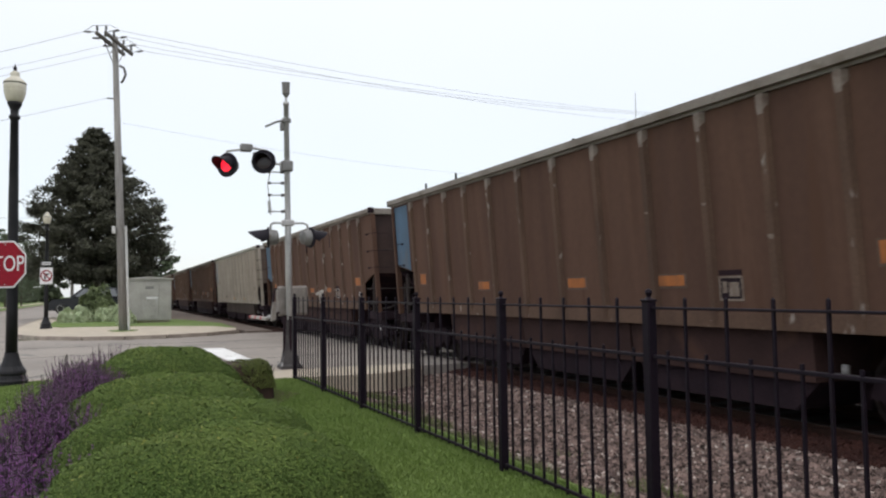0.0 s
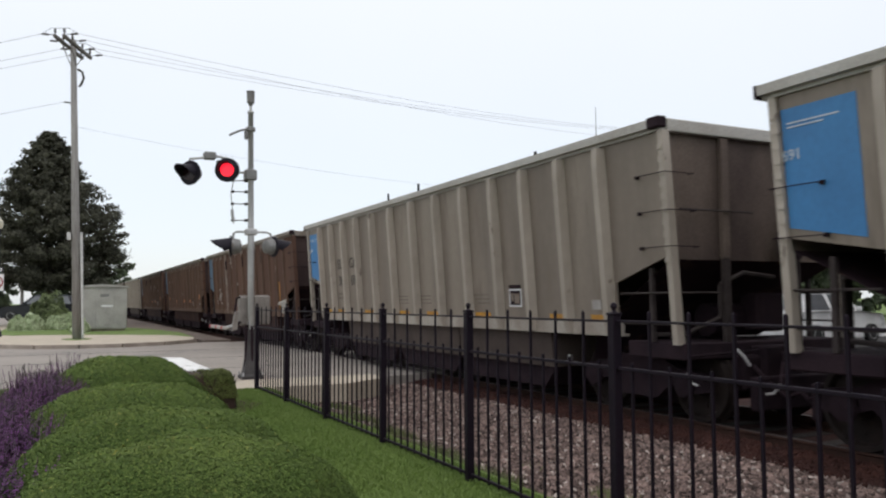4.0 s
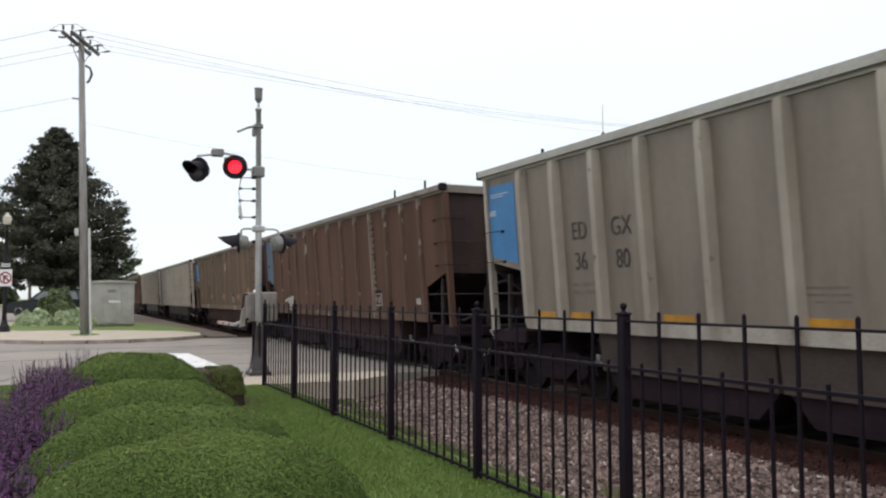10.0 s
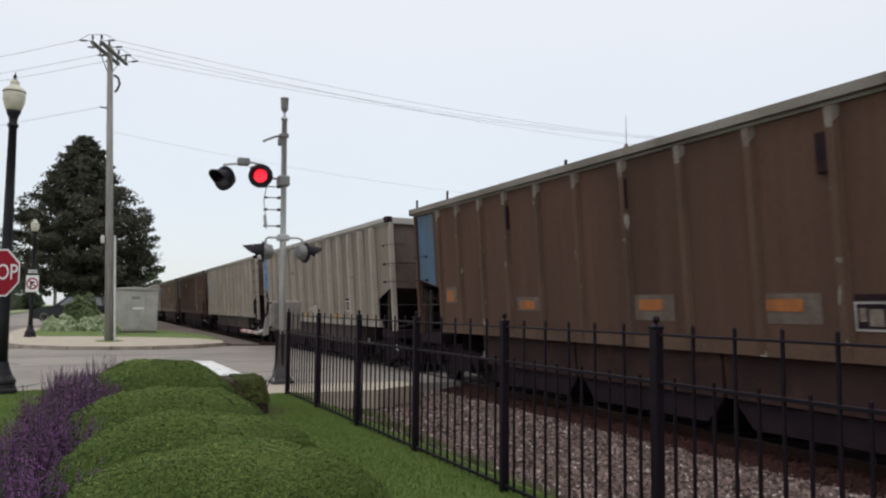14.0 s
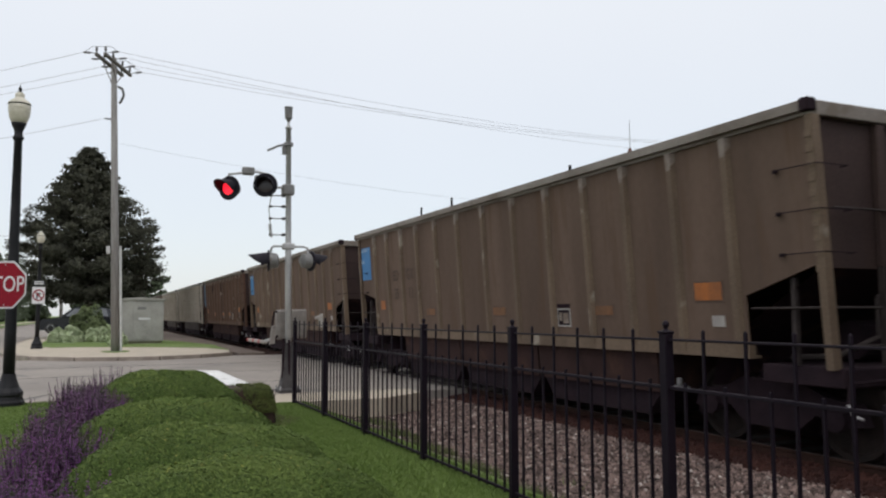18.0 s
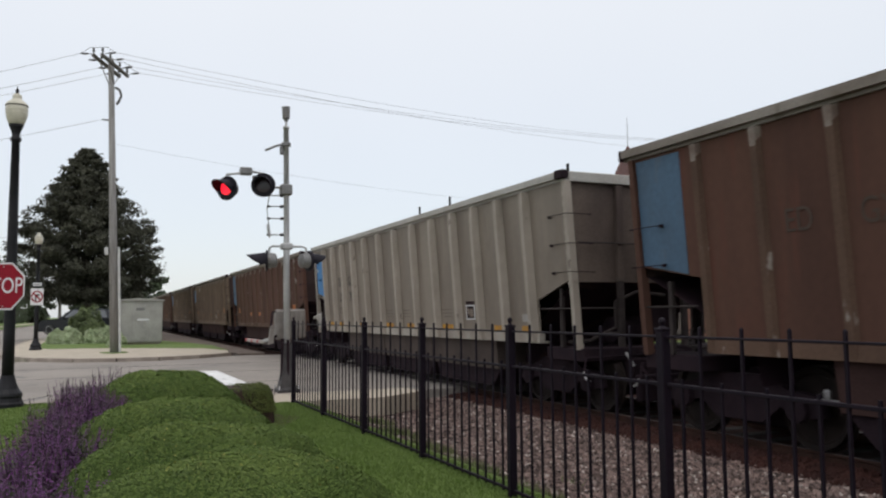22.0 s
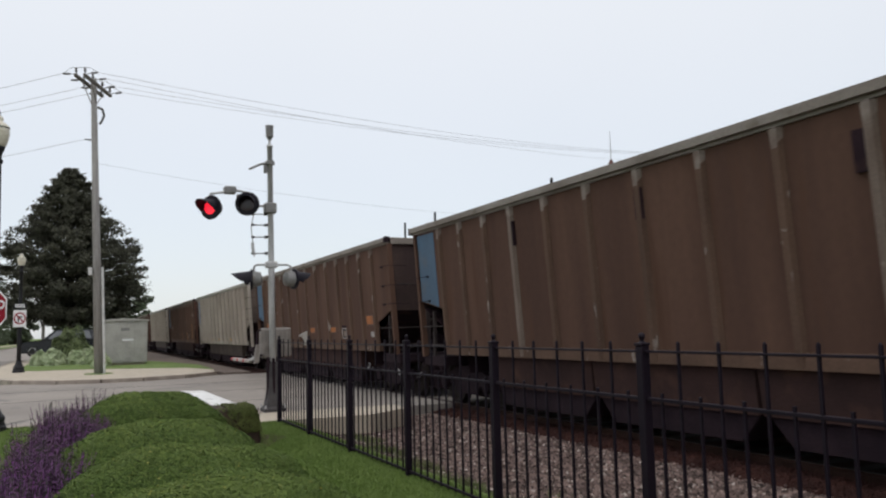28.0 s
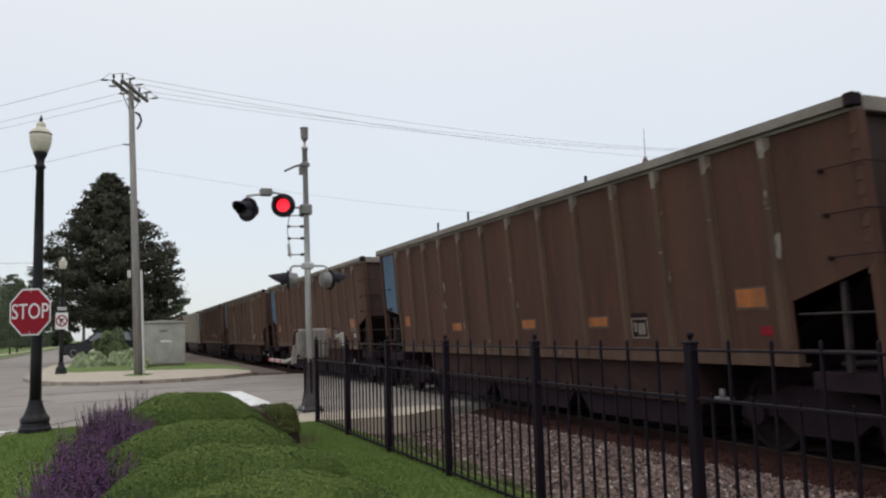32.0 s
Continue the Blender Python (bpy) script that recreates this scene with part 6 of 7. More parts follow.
def coal_car(n, kind, marks=(), number=""):
    look_of = {
        "brown": ("brown", "brown_rib", "chord", "blue_worn", "brown soot-stained steel coal hopper car with a faded blue end panel"),
        "red": ("brown_red", "brown_rib", "chord", "blue_worn", "rusty red-brown coal hopper car with a faded blue end panel"),
        "dirty": ("dirty", "dirty_rib", "chord", "blue", "dusty tan-grey coal hopper car with a blue end panel"),
        "grey": ("grey", "grey_rib", "chord_grey", "blue", "light grey aluminium coal hopper car with a bright blue end panel"),
    }[kind]
    mb, mr, mc, mbl = (M[k] for k in look_of[:4])
    car = thing("coal_car", pose(XC, 0, RAIL), look_of[4], "coal car", "cars of the coal train")
    side_poly = [(-6.22, SILL + 0.16), (6.14, SILL + 0.16), (6.14, 1.93), (HALF - 0.05, 2.12), (HALF - 0.05, TOP - 0.2), (-HALF + 0.05, TOP - 0.2), (-HALF + 0.05, 2.05), (-6.22, 1.74)]
    for s in (-1, 1):
        part("side_sheet", shared("side_sheet%d" % s, lambda: sheet(side_poly, 0.02, s), mb), mb, car)
        part("side_sill", shared("side_sill%d" % s, lambda: Geo().prism([(s * 1.46, SILL), (s * 1.46, SILL + 0.18), (s * 1.36, SILL + 0.18), (s * 1.36, SILL + 0.03), (s * 1.28, SILL + 0.03), (s * 1.28, SILL)], "y", -6.24, 6.16), M["sill_pale"] if kind == "grey" else mr), M["sill_pale"] if kind == "grey" else mr, car)
        part("top_chord", shared("top_chord%d" % s, lambda: Geo().prism([(s * 1.54, TOP - 0.20), (s * 1.62, TOP - 0.20), (s * 1.62, TOP - 0.165), (s * 1.685, TOP - 0.158), (s * 1.69, TOP - 0.055), (s * 1.54, TOP - 0.05)], "y", -HALF, HALF + 0.12), mc), mc, car, "pale top rim")
        for d in RIBS:
            m_r = M["rib_worn"] if "pale_rib" in marks and d == 4.03 else M["broad_rib"] if ("ladder" in marks and d == 10.57) or ("slot" in marks and kind != "grey" and n == 16 and d in (4.03, 10.57)) else mr
            r = part("rib", shared("rib%d" % s, lambda: rib_geo(s, 1.0 if kind == "grey" else 0.45), m_r), m_r, car)
            r.location = (0, HALF - d, 0)
            if kind != "grey":
                cap = part("rib_cap", shared("rib_cap%d" % s, lambda: Geo().add([(s * (side_x(z) + q), y, z) for z, k in ((TOP - 0.21, 1), (TOP - 0.42, 0.8)) for q, y in ((0.0, -0.085 * k), (0.062, -0.05 * k), (0.062, 0.05 * k), (0.0, 0.085 * k))], [(0, 1, 2, 3), (4, 5, 6, 7), (0, 1, 5, 4), (1, 2, 6, 5), (2, 3, 7, 6), (3, 0, 4, 7)]), M["rib_worn"]), M["rib_worn"], car, "worn pale rib top")
                cap.location = (0, HALF - d, 0)
        if kind != "grey" and s < 0:
            pick = random.Random(40 + n)
            for d in pick.sample(RIBS[1:], 4):
                tag = part("pale_tag", shared("pale_tag", lambda: Geo().prism([(-0.045, -0.02), (-0.02, -0.05), (0.03, -0.04), (0.04, 0.02), (0.01, 0.05), (-0.035, 0.035)], "x", -0.005, 0.0), M["tag"]), M["tag"], car, "small pale bare spot")
                zt = pick.choice((2.5, 2.5, 2.05, 2.8))
                tag.location = (-side_x(zt) - 0.052, HALF - d, zt)
        for e in (-1, 1):
            def post_geo():
                g = Geo()
                for z0, z1 in ((0.98, TOP - 0.2),):
                    xa, xb = side_x(z0), side_x(z1)
                    v = []
                    for z, x in ((z0, xa), (z1, xb)):
                        v += [(s * (x - 0.06), e * (HALF - 0.06), z), (s * (x + 0.05), e * (HALF - 0.06), z), (s * (x + 0.05), e * (HALF + 0.03), z), (s * (x - 0.06), e * (HALF + 0.03), z)]
                    g.add(v, [(0, 1, 2, 3), (4, 5, 6, 7), (0, 1, 5, 4), (1, 2, 6, 5), (2, 3, 7, 6), (3, 0, 4, 7)])
                for i in range(16):  # bolt lugs up the post
                    z = 1.06 + i * 0.15
                    if z > 1.9:
                        g.box(s * (side_x(z) + 0.02), s * (side_x(z) + 0.058), e * (HALF - 0.072), e * (HALF + 0.012), z, z + 0.07)
                return g
            m_post = mb if kind in ("brown", "red") else mr
            part("corner_post", shared("corner_post%d%d" % (s, e), post_geo, m_post), m_post, car)
            if e < 0:
                part("corner_cap", shared("corner_cap%d%d%s" % (s, e, kind == "grey"), lambda: Geo().box(s * 1.56, s * 1.7, e * (HALF - 0.08 - 0.10 * (kind == "grey")), e * (HALF + 0.04), TOP - 0.17, TOP - 0.035, 0.015), M["under"]), M["under"], car, "dark corner cap")
            if e > 0:
                part("chord_end", shared("chord_end%d" % s, lambda: Geo().box(s * 1.53, s * 1.695, HALF + 0.115, HALF + 0.16, TOP - 0.19, TOP - 0.045, 0.012), M["under"]), M["under"], car, "dark chord end")
            for k, z in enumerate((3.03, 2.58, 2.15) if e < 0 else (2.62, 2.12)):
                x = side_x(z) + 0.09
                grab = shared("grab_iron%d%d%d" % (s, e, k), lambda: Geo().tube([(s * (x - 0.07), e * (HALF - 0.5), z), (s * x, e * (HALF - 0.47), z), (s * x, e * (HALF + 0.07), z), (s * (x - 0.45), e * (HALF + 0.07), z), (s * (x - 0.45), e * (HALF - 0.03), z)], 0.0065, 5).box(s * (x - 0.08), s * (x - 0.04), e * (HALF - 0.52), e * (HALF - 0.48), z - 0.02, z + 0.02), M["under"])
                part("grab_iron", grab, M["under"], car)
            for k, z in enumerate((1.22, 1.60)):
                x = side_x(z)
                part("step_bar", shared("step_bar%d%d%d" % (s, e, k), lambda: Geo().tube([(s * x, e * (HALF - 0.02), z), (s * x, e * 6.30, z)], 0.014, 5), M["strut"]), M["strut"], car)
            part("brace_post", shared("brace_post%d%d" % (s, e), lambda: Geo().box(s * 1.36, s * 1.43, e * 6.80, e * 6.86, 1.0, 1.92, 0.008), M["strut"]), M["strut"], car)
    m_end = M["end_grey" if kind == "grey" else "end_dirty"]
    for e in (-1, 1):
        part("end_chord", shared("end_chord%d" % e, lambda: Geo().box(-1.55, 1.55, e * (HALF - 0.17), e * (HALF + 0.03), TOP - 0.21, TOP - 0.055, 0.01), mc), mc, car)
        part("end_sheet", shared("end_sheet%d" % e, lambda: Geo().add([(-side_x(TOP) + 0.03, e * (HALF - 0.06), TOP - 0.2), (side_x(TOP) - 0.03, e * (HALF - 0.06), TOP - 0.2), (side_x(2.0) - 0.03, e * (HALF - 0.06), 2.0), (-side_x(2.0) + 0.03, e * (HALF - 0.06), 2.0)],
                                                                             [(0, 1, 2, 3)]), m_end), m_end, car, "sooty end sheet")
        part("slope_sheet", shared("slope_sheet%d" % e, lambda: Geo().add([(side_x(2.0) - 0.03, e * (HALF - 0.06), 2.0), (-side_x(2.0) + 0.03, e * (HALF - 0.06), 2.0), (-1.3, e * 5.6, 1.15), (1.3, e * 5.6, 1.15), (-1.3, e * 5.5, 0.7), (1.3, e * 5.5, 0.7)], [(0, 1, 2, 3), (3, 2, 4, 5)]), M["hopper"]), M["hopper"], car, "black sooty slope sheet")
        for x in (-0.62, 0.62):
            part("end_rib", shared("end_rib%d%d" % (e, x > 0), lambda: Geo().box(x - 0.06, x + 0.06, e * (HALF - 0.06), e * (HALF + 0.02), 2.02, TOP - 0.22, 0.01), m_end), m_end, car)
            part("end_post", shared("end_post%d%d" % (e, x > 0), lambda: Geo().box(x - 0.05, x + 0.05, e * (HALF - 0.06), e * (HALF + 0.02), 0.98, 2.02, 0.008), M["strut"]), M["strut"], car, "dark end post")
        for k, z in enumerate((1.22, 1.60, 2.6)):
            part("end_rung", shared("end_rung%d%d" % (e, k), lambda: Geo().cyl((-1.40, e * (HALF + 0.045), z), (-0.75 if k < 2 else -0.2, e * (HALF + 0.045), z), 0.013, n=5), M["strut"]), M["strut"], car)
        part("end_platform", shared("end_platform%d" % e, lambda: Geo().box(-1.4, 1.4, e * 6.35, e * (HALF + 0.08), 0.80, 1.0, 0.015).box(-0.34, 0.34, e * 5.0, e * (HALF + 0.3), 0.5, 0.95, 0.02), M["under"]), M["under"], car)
        part("coupler", shared("coupler%d" % e, lambda: Geo().box(-0.08, 0.08, e * (HALF + 0.25), e * 8.0, 0.72, 0.88, 0.02).box(-0.16, 0.14, e * 7.84, e * 8.12, 0.66, 0.94, 0.04), M["under"]), M["under"], car)
        part("air_hose", shared("air_hose%d" % e, lambda: Geo().tube([(-0.45, e * 7.4, 0.8), (-0.45, e * 7.7, 0.55), (-0.4, e * 7.95, 0.38), (-0.35, e * 8.1, 0.45)], 0.028, 6), M["under"]), M["under"], car)
        part("cut_lever", shared("cut_lever%d" % e, lambda: Geo().tube([(-1.45, e * 7.45, 0.62), (-1.4, e * 7.45, 0.86), (-0.3, e * 7.5, 0.9)], 0.018, 5), M["under"]), M["under"], car, "dark uncoupling lever")
        part("lever_handle", shared("lever_handle%d" % e, lambda: Geo().tube([(-1.45, e * 7.45, 0.66), (-1.46, e * 7.52, 0.56), (-1.46, e * 7.62, 0.54)], 0.015, 6), M["lever"]), M["lever"], car, "bare steel lever handle")
        part("hose_coupling", shared("hose_coupling%d" % e, lambda: Geo().tube([(-0.75, e * 7.55, 0.92), (-0.78, e * 7.68, 0.84), (-0.76, e * 7.74, 0.74)], 0.019, 6), M["lever"]), M["lever"], car, "pale hose coupling")
        part("brake_lever", shared("brake_lever%d" % e, lambda: Geo().box(-1.2, -1.12, e * 4.62, e * 4.9, 0.58, 0.62, 0.01).box(-1.2, -1.16, e * 4.72, e * 4.80, 0.62, 0.72, 0.01), M["lever"]), M["lever"], car, "pale brake lever")
        part("brake_pipe", shared("brake_pipe%d" % e, lambda: Geo().tube([(-1.0, e * 6.4, 1.06), (-1.0, e * 7.0, 1.1), (-0.7, e * 7.25, 1.3), (-0.7, e * 7.25, 1.7)], 0.03, 6).tube([(-0.7, e * 7.25, 1.7), (-0.3, e * 7.25, 1.85), (0.3, e * 7.2, 1.8)], 0.03, 6), M["strut"]), M["strut"], car)
    part("brake_reservoir", shared("brake_reservoir", lambda: Geo().cyl((-0.4, -6.7, 1.25), (0.5, -6.7, 1.25), 0.22, n=12).box(0.1, 0.6, -7.1, -6.8, 1.1, 1.6, 0.03), M["under"]), M["under"], car)
    part("hand_brake", shared("hand_brake", lambda: Geo().lathe([(0.28, -7.42), (0.30, -7.40), (0.28, -7.38)], (0.45, 0, 2.3), 16, "y").box(0.4, 0.5, -7.42, -7.3, 2.0, 2.6), M["under"]), M["under"], car)
    part("centre_sill", shared("centre_sill", lambda: Geo().box(-0.2, 0.2, -HALF, HALF, 0.62, 1.0, 0.02), M["under"]), M["under"], car)
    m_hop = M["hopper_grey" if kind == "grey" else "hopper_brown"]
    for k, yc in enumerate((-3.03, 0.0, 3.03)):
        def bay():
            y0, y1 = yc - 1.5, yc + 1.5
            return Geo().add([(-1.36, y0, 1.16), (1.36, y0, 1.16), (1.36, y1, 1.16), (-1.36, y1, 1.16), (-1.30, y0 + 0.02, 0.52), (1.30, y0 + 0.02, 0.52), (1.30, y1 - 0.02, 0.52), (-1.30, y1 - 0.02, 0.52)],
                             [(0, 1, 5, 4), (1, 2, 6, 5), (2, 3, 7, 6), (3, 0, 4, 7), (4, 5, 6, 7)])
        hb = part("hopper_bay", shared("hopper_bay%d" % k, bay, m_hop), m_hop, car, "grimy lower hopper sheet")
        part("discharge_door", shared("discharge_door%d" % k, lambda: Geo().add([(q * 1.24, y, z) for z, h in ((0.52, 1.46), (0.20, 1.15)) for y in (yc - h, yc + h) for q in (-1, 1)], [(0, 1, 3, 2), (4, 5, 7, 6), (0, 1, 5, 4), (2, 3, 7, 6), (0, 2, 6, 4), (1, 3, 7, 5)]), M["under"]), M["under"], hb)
    rng = np.random.default_rng(900 + n)
    cv, cf, nx, ny = [], [], 9, 40
    for j in range(ny + 1):
        for i in range(nx + 1):
            x, y = -1.52 + 3.04 * i / nx, -HALF + 0.1 + (2 * HALF - 0.2) * j / ny
            crown = (1 - (x / 1.52) ** 2) * (0.29 + 0.1 * math.sin(y * 1.1 + n * 1.7) + 0.05 * math.sin(y * 3.1 + n)) * min(1, (HALF - abs(y)) / 1.2)
            cv.append((x, y, TOP - 0.24 + crown + rng.normal(0, 0.02)))
    for j in range(ny):
        cf += [(j * (nx + 1) + i, j * (nx + 1) + i + 1, (j + 1) * (nx + 1) + i + 1, (j + 1) * (nx + 1) + i) for i in range(nx)]
    part("coal_load", soup("coal_load", cv, cf, M["coal"]), M["coal"], car, "heaped black coal")
    # painted end bay and marks
    z_low = 2.14 if kind != "grey" else 2.22
    bp = [(HALF - 0.9, z_low - 0.15), (HALF - 0.08, z_low), (HALF - 0.08, TOP - (0.24 if kind in ("brown", "red") else 0.34)), (HALF - 0.9, TOP - (0.24 if kind in ("brown", "red") else 0.34))]
    if kind == "dirty":
        bp = [(HALF - 0.8, 2.45), (HALF - 0.1, 2.45), (HALF - 0.1, 3.3), (HALF - 0.8, 3.3)]

    def panel():
        v = [(-(side_x(z) + k), y, z) for k in (0.001, 0.007) for y, z in bp]
        return Geo().add(v, [(0, 1, 2, 3), (4, 5, 6, 7), (0, 1, 5, 4), (1, 2, 6, 5), (2, 3, 7, 6), (3, 0, 4, 7)])
    bl = part("blue_panel", shared("blue_panel_" + kind, panel, mbl), mbl, car, "blue painted end bay")
    if kind in ("grey", "dirty"):
        part("emblem", shared("emblem", lambda: patch(HALF - 0.55, HALF - 0.14, 3.20, 3.215, 0.012), M["letter_w"]), M["letter_w"], bl, "thin pale line")
        if number:
            letters(number, 0.155, pose(-side_x(2.95) - 0.012, HALF - 0.13, 2.93, 0, 0, -90) @ pose(0, 0, 0, 4), M["letter_w"], bl, "lettering", 0.003)
        part("emblem", shared("emblem_line", lambda: patch(HALF - 0.72, HALF - 0.14, 3.24, 3.255, 0.012), M["letter_w"]), M["letter_w"], bl, "thin pale line")
    swap, bare = n in (4, 9, 10), n in (4, 8, 17)
    d0, zc = (9.80 if swap else 10.84, 1.49) if kind != "grey" else (11.0, 1.56)
    m_fr = M["sign_white" if kind == "grey" else ("tag" if kind == "red" or n == 0 else "chalk")]

    def frame_bars():
        g = Geo()
        for y0, y1, z0, z1 in ((-0.18, 0.18, -0.14, -0.118), (-0.18, 0.18, 0.118, 0.14), (-0.18, -0.16, -0.118, 0.118), (0.16, 0.18, -0.118, 0.118)):
            q = patch(HALF - d0 + y0, HALF - d0 + y1, zc + z0, zc + z1, 0.012)
            g.add(q.v, q.f)
        return g
    key = "%s%d" % (m_fr.name, int(d0))
    holder = part("data_panel", shared("data_panel" + key, lambda: patch(HALF - d0 - 0.16, HALF - d0 + 0.16, zc - 0.118, zc + 0.118, 0.006), M["under"]), M["under"], car, "dark data panel")
    part("data_frame", shared("data_frame" + key, frame_bars, m_fr), m_fr, holder, "worn pale frame")
    part("data_label", shared("data_label" + key, lambda: patch(HALF - d0 - 0.12, HALF - d0 + 0.03, zc - 0.09, zc + 0.07, 0.009), M["tag"]), M["tag"], holder, "pale worn label")
    part("data_label", shared("data_label_small" + key, lambda: patch(HALF - d0 + 0.06, HALF - d0 + 0.13, zc - 0.05, zc + 0.08, 0.009), M["tag"]), M["tag"], holder, "pale worn label")
    part("panel_ledge", shared("panel_ledge" + key, lambda: patch(HALF - d0 - 0.17, HALF - d0 + 0.17, zc + 0.15, zc + 0.21, 0.012), M["hopper"]), M["hopper"], car, "dark ledge over the data panel")
    if n == 18:
        part("red_smudge", patch(HALF - 13.20, HALF - 13.04, 1.38, 1.48, 0.008), M["sign_red"], car, "small red paint smudge")
    else:
        part("pale_label", shared("pale_label", lambda: patch(HALF - 13.18, HALF - 12.98, 1.39, 1.52, 0.01), M["chalk"]), M["chalk"], car)
    m_scrub = M["scrub_bare" if bare else "scrub"]
    if "orange" in marks:
        for d, w, z0, z1 in ((1.60, 0.3, 1.67, 1.89), (4.58, 0.44, 1.53, 1.67), (6.55 if n == 11 else 7.70, 0.46, 1.53, 1.67), (10.81 if swap else 9.82, 0.5, 1.53, 1.66), (12.94, 0.44, 1.70, 1.91)):
            part("scrubbed_patch", shared("scrubbed_patch%d%s" % (int(d), bare), lambda: patch(HALF - d - w * (0.95 if bare else 0.58), HALF - d + w * (0.75 if bare else 0.56), z0 - (0.13 if bare and d > 7 else 0.03), z1 + (0.06 if bare else 0.02), 0.004), m_scrub), m_scrub, car, "scrubbed paler patch")
            m_or = M["orange_faint" if (n in (9, 10) and 4 < d < 12) or (n == 17 and 4 < d < 5) else "orange"]
            part("orange_mark", shared("orange_mark%d%s" % (int(d), m_or.name), lambda: patch(HALF - d - w / 2, HALF - d + w / 2, z0, z1, 0.009), m_or), m_or, car, "orange paint mark")
    if "yellow" in marks:
        for d, w, z0, z1 in ((2.1, 0.055, 1.36, 2.1), (4.86, 0.11, 1.31, 1.7), (7.38, 0.07, 1.2, 1.75), (10.05, 0.07, 1.2, 1.75), (12.62, 0.09, 1.27, 2.19)):
            part("yellow_strip", shared("yellow_strip_tall%d" % int(d), lambda: patch(HALF - d - w / 2, HALF - d + w / 2, z0, z1, 0.008), M["yellow_worn"]), M["yellow_worn"], car, "upright worn yellow strip")
    if "slot" in marks:
        for d in (4.06, 7.30, 10.46):
            part("slot_box", shared("slot_box%d" % int(d), lambda: patch(HALF - d - 0.07, HALF - d + 0.07, 2.89, 3.29, 0.05), M["hopper"]), M["hopper"], car, "dark pocket beside a rib")
    if "ladder" in marks:  # bolted lugs up the side of one broad pale rib
        for k in range(15):
            z = 1.30 + k * 0.145
            lug = part("rib_lug", shared("rib_lug", lambda: Geo().box(-0.03, 0.03, -0.045, 0.045, -0.04, 0.04, 0.008), M["broad_rib"]), M["broad_rib"], car)
            lug.location = (-side_x(z) - 0.02, HALF - 10.57 - 0.14, z)
    if kind == "grey" or "strip" in marks:
        for k, d in enumerate((1.6, 2.5, 4.45, 6.5, 7.9, 9.9, 12.2, 13.2)):
            part("yellow_strip", shared("yellow_strip%d" % k, lambda: patch(HALF - d - 0.26, HALF - d + 0.26, 1.235, 1.32, 0.008), M["yellow"]), M["yellow"], car, "yellow reflective strip")
    if kind == "grey":
        for k, d in enumerate((6.45, 7.55, 9.85)):
            for q, zt in enumerate((1.62, 1.55, 1.48)):
                part("stencil_bar", shared("stencil_line%d%d" % (k, q), lambda: patch(HALF - d - 0.3, HALF - d + 0.3 - 0.1 * q, zt - 0.012, zt + 0.012, 0.005), M["stencil"]), M["stencil"], car)
        for zt in (1.72, 1.62):
            part("stencil_bar", shared("stencil_bar%d" % int(zt * 100), lambda: patch(HALF - 2.85, HALF - 2.35, zt - 0.03, zt + 0.02, 0.006), M["stencil"]), M["stencil"], car, "small grey stencil bar")
    if number:
        for k, (txt, d, z) in enumerate((("ED", 2.58, 2.46), ("GX", 3.50, 2.46), (number[:2], 2.58, 2.03), (number[2:], 3.50, 2.03))[:2 if number == "-" else 4]):
            x = side_x(z) + 0.008
            letters(txt, 0.36, pose(-x, HALF - d, z, 0, 0, -90) @ pose(0, 0, 0, 4) @ Matrix.Diagonal((0.82, 1, 1, 1)), M["letter" if kind == "grey" else "letter_faint"], car, "lettering", 0.003 if kind == "grey" else 0.001)
    if "smear" in marks:
        part("dark_smear", patch(HALF - 4.86, HALF - 4.81, 1.44, 1.92, 0.006), M["letter"], car, "dark run below a vent")
        part("dark_vent", patch(HALF - 4.87, HALF - 4.78, 1.90, 2.10, 0.012), M["under"], car, "small dark vent")
        part("blue_smear", patch(HALF - 6.0, HALF - 5.42, 1.40, 1.68, 0.004), M["blue_smear"], car, "faded bluish paint smear")
    if "scrawl" in marks:
        g = Geo()
        for stroke in (((2.04, 1.86), (1.86, 1.8), (1.77, 1.62), (1.77, 1.46)), ((2.25, 2.05), (2.46, 2.12), (2.42, 1.9), (2.45, 1.66), (2.6, 1.5), (2.8, 1.42), (2.95, 1.62)),
                       ((2.46, 1.72), (2.58, 1.9), (2.78, 1.94), (2.76, 1.82), (2.58, 1.74)), ((2.96, 2.02), (3.12, 1.9), (3.08, 1.68), (2.92, 1.6), (2.75, 1.48)), ((2.2, 1.8), (2.36, 1.62))):
            g.tube([(-(side_x(z) + 0.008), HALF - d, z) for d, z in stroke], 0.011, 4)
        for k in range(9):
            tag = part("pale_tag", shared("pale_tag", lambda: Geo(), M["tag"]), M["tag"], car, "small pale bare spot")
            zt = 1.45 + 0.17 * k
            tag.location, tag.scale = (-side_x(zt) - 0.004, HALF - 4.18, zt), (1, 0.4, 0.8)
        part("paint_scrawl", g, M["chalk"], car, "pale sprayed scrawl lines")
    wheels = []
    for yc in (-6.12, 6.12):
        wheels += truck_parts(car, yc, False)
    return car, wheels


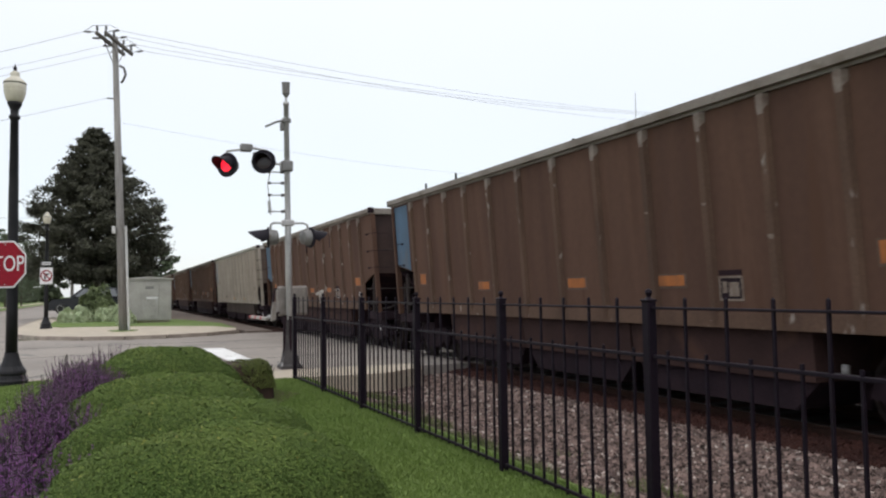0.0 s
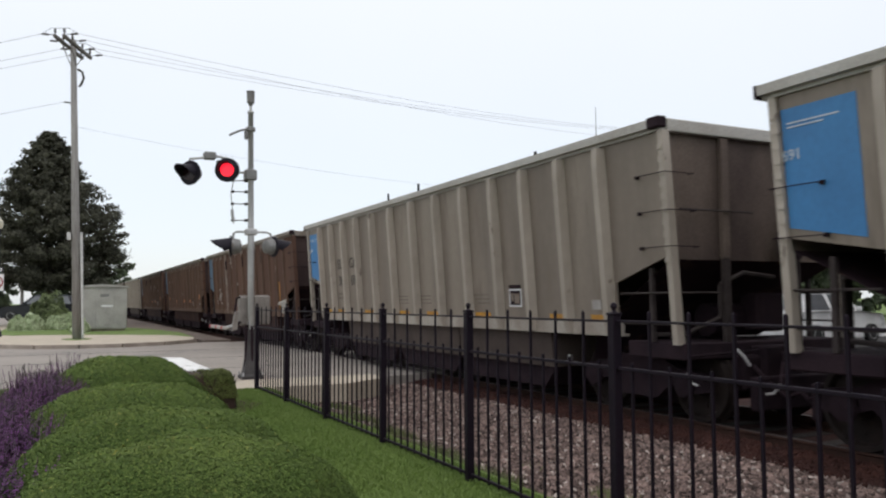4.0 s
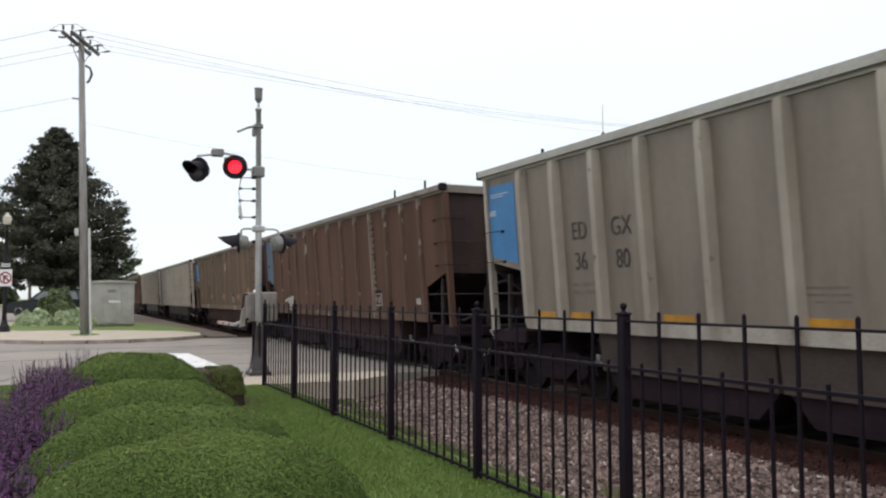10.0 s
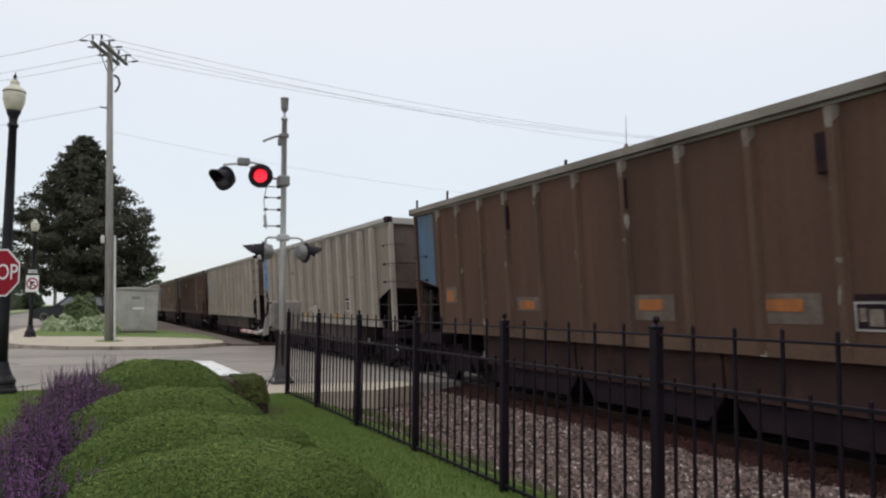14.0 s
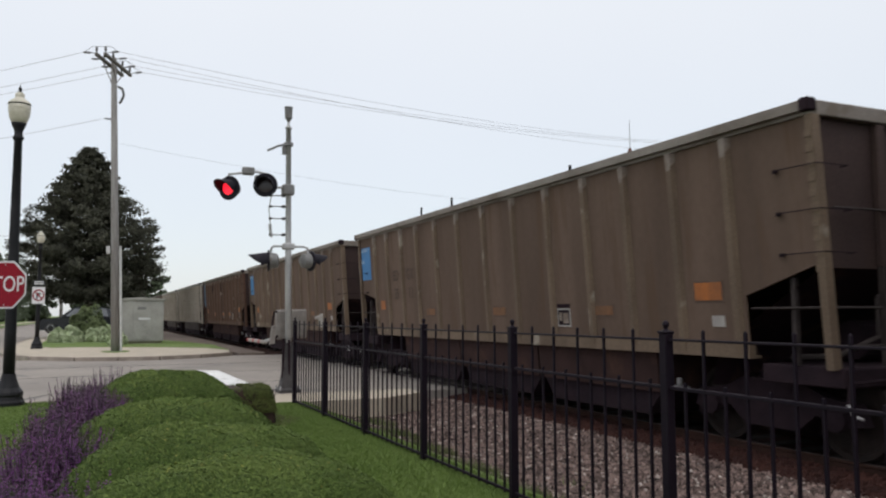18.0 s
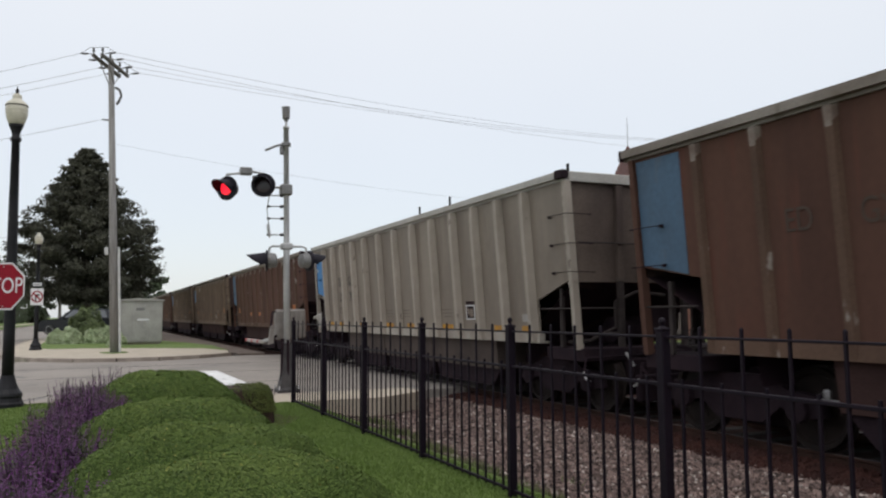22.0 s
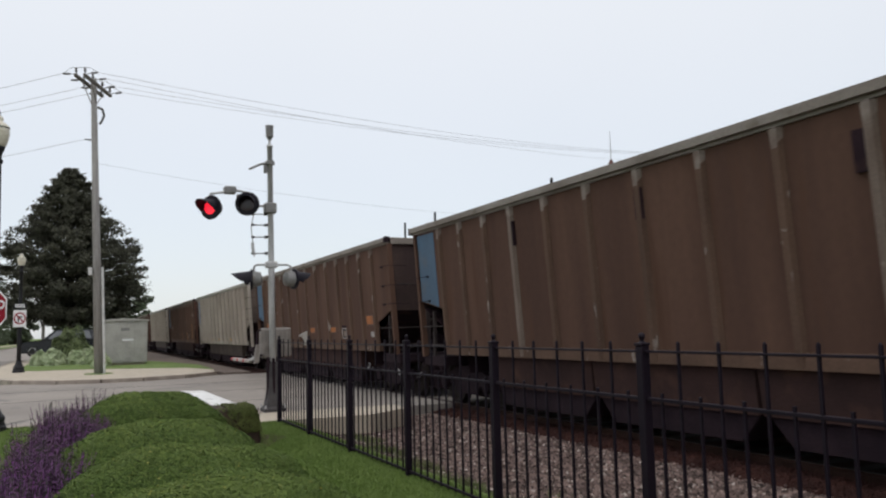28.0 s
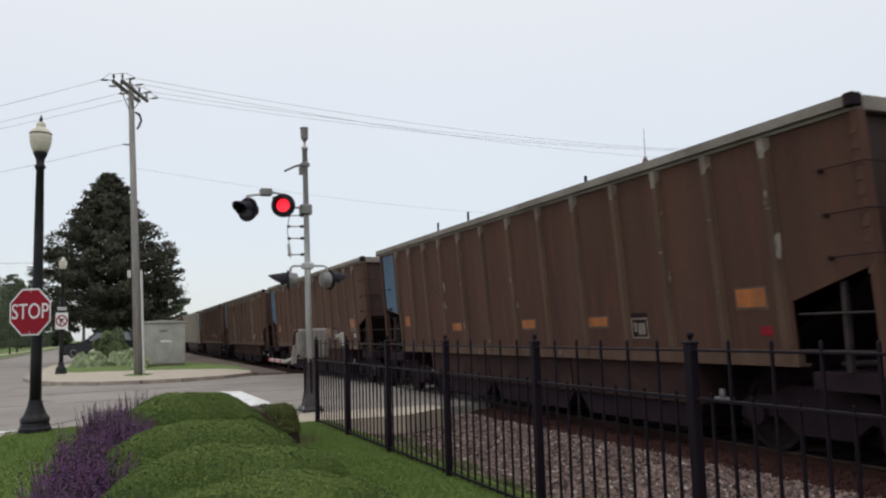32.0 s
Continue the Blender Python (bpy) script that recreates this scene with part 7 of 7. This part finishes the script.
TRAIN = []
for n, kind, marks, number in (
        (-8, "brown", (), ""), (-7, "grey", (), ""), (-6, "brown", (), ""), (-5, "red", ("orange",), ""), (-4, "brown", (), ""), (-3, "brown", ("orange",), ""),
        (-2, "grey", (), ""), (-1, "brown", ("orange", "slot"), ""), (0, "brown", ("orange",), ""), (1, "brown", ("yellow", "slot", "scrawl", "pale_rib"), "-"), (2, "grey", (), "3669"),
        (3, "grey", (), "3691"), (4, "dirty", ("orange",), ""), (5, "brown", ("ladder",), ""), (6, "grey", (), "3680"), (7, "grey", (), "3627"),
        (8, "brown", ("orange", "slot"), ""), (9, "dirty", ("orange",), ""), (10, "dirty", ("orange",), "3512"), (11, "red", ("orange",), ""), (12, "grey", (), "3579"),
        (13, "red", ("yellow",), "-"), (14, "grey", ("smear",), "3682"), (15, "brown", ("orange",), ""), (16, "brown", ("slot",), ""), (17, "brown", ("orange",), ""),
        (18, "red", ("orange",), "-"), (19, "brown", (), ""), (20, "brown", ("orange",), "")):
    TRAIN.append((n, *coal_car(n, kind, marks, number)))


# ---- what moves ----
def run(t):
    """How far the far end of car 0 has come along the track."""
    return 17.67 + 9.0845 * t + 0.002986 * t * t


def motions():
    for n, car, wheels in TRAIN:
        walk(car, [(t, pose(XC, run(t) - CAR_L * n - HALF, RAIL)) for t in range(0, 33, 4)])
        # wheels turn while the car is near the fence
        t0, t1 = max(0.0, (CAR_L * n - 14) / 9.1), min(32.0, (CAR_L * n + 22) / 9.1)
        if t1 <= t0:
            continue
        k = int((t1 - t0) / 0.0667)
        times = [0.0] * (t0 > 0) + [t0 + i * (t1 - t0) / max(1, k) for i in range(k + 1)] + [32.0] * (t1 < 32)
        for w, yy in wheels:
            walk(w, [(t, pose(0, yy, 0.457, -math.degrees((run(min(max(t, t0), t1)) - run(t0)) / 0.457))) for t in times])
    # the two flashers take turns: a lit lens stands forward when on, back in the housing when off
    period, start = 1.2096, 0.25
    for (glow, m), shift in ((lit_r, 0.0), (lit_l, 0.5)):
        rows, on0 = [], None
        edges = sorted([(start + (i + shift) * period, True) for i in range(-2, 29)] + [(start + (i + shift + 0.5) * period, False) for i in range(-2, 29)])
        state = [on for t, on in edges if t <= 0][-1]
        fore, aft = m @ pose(0, -0.024, 0), m @ pose(0, 0.03, 0)
        rows.append((0.0, fore if state else aft))
        for t, on in edges:
            if 0.05 < t < 31.93:
                rows.append((t - 0.034, aft if on else fore))
                rows.append((t, fore if on else aft))
                state = on
        rows.append((32.0, fore if state else aft))
        walk(glow, rows)


motions()
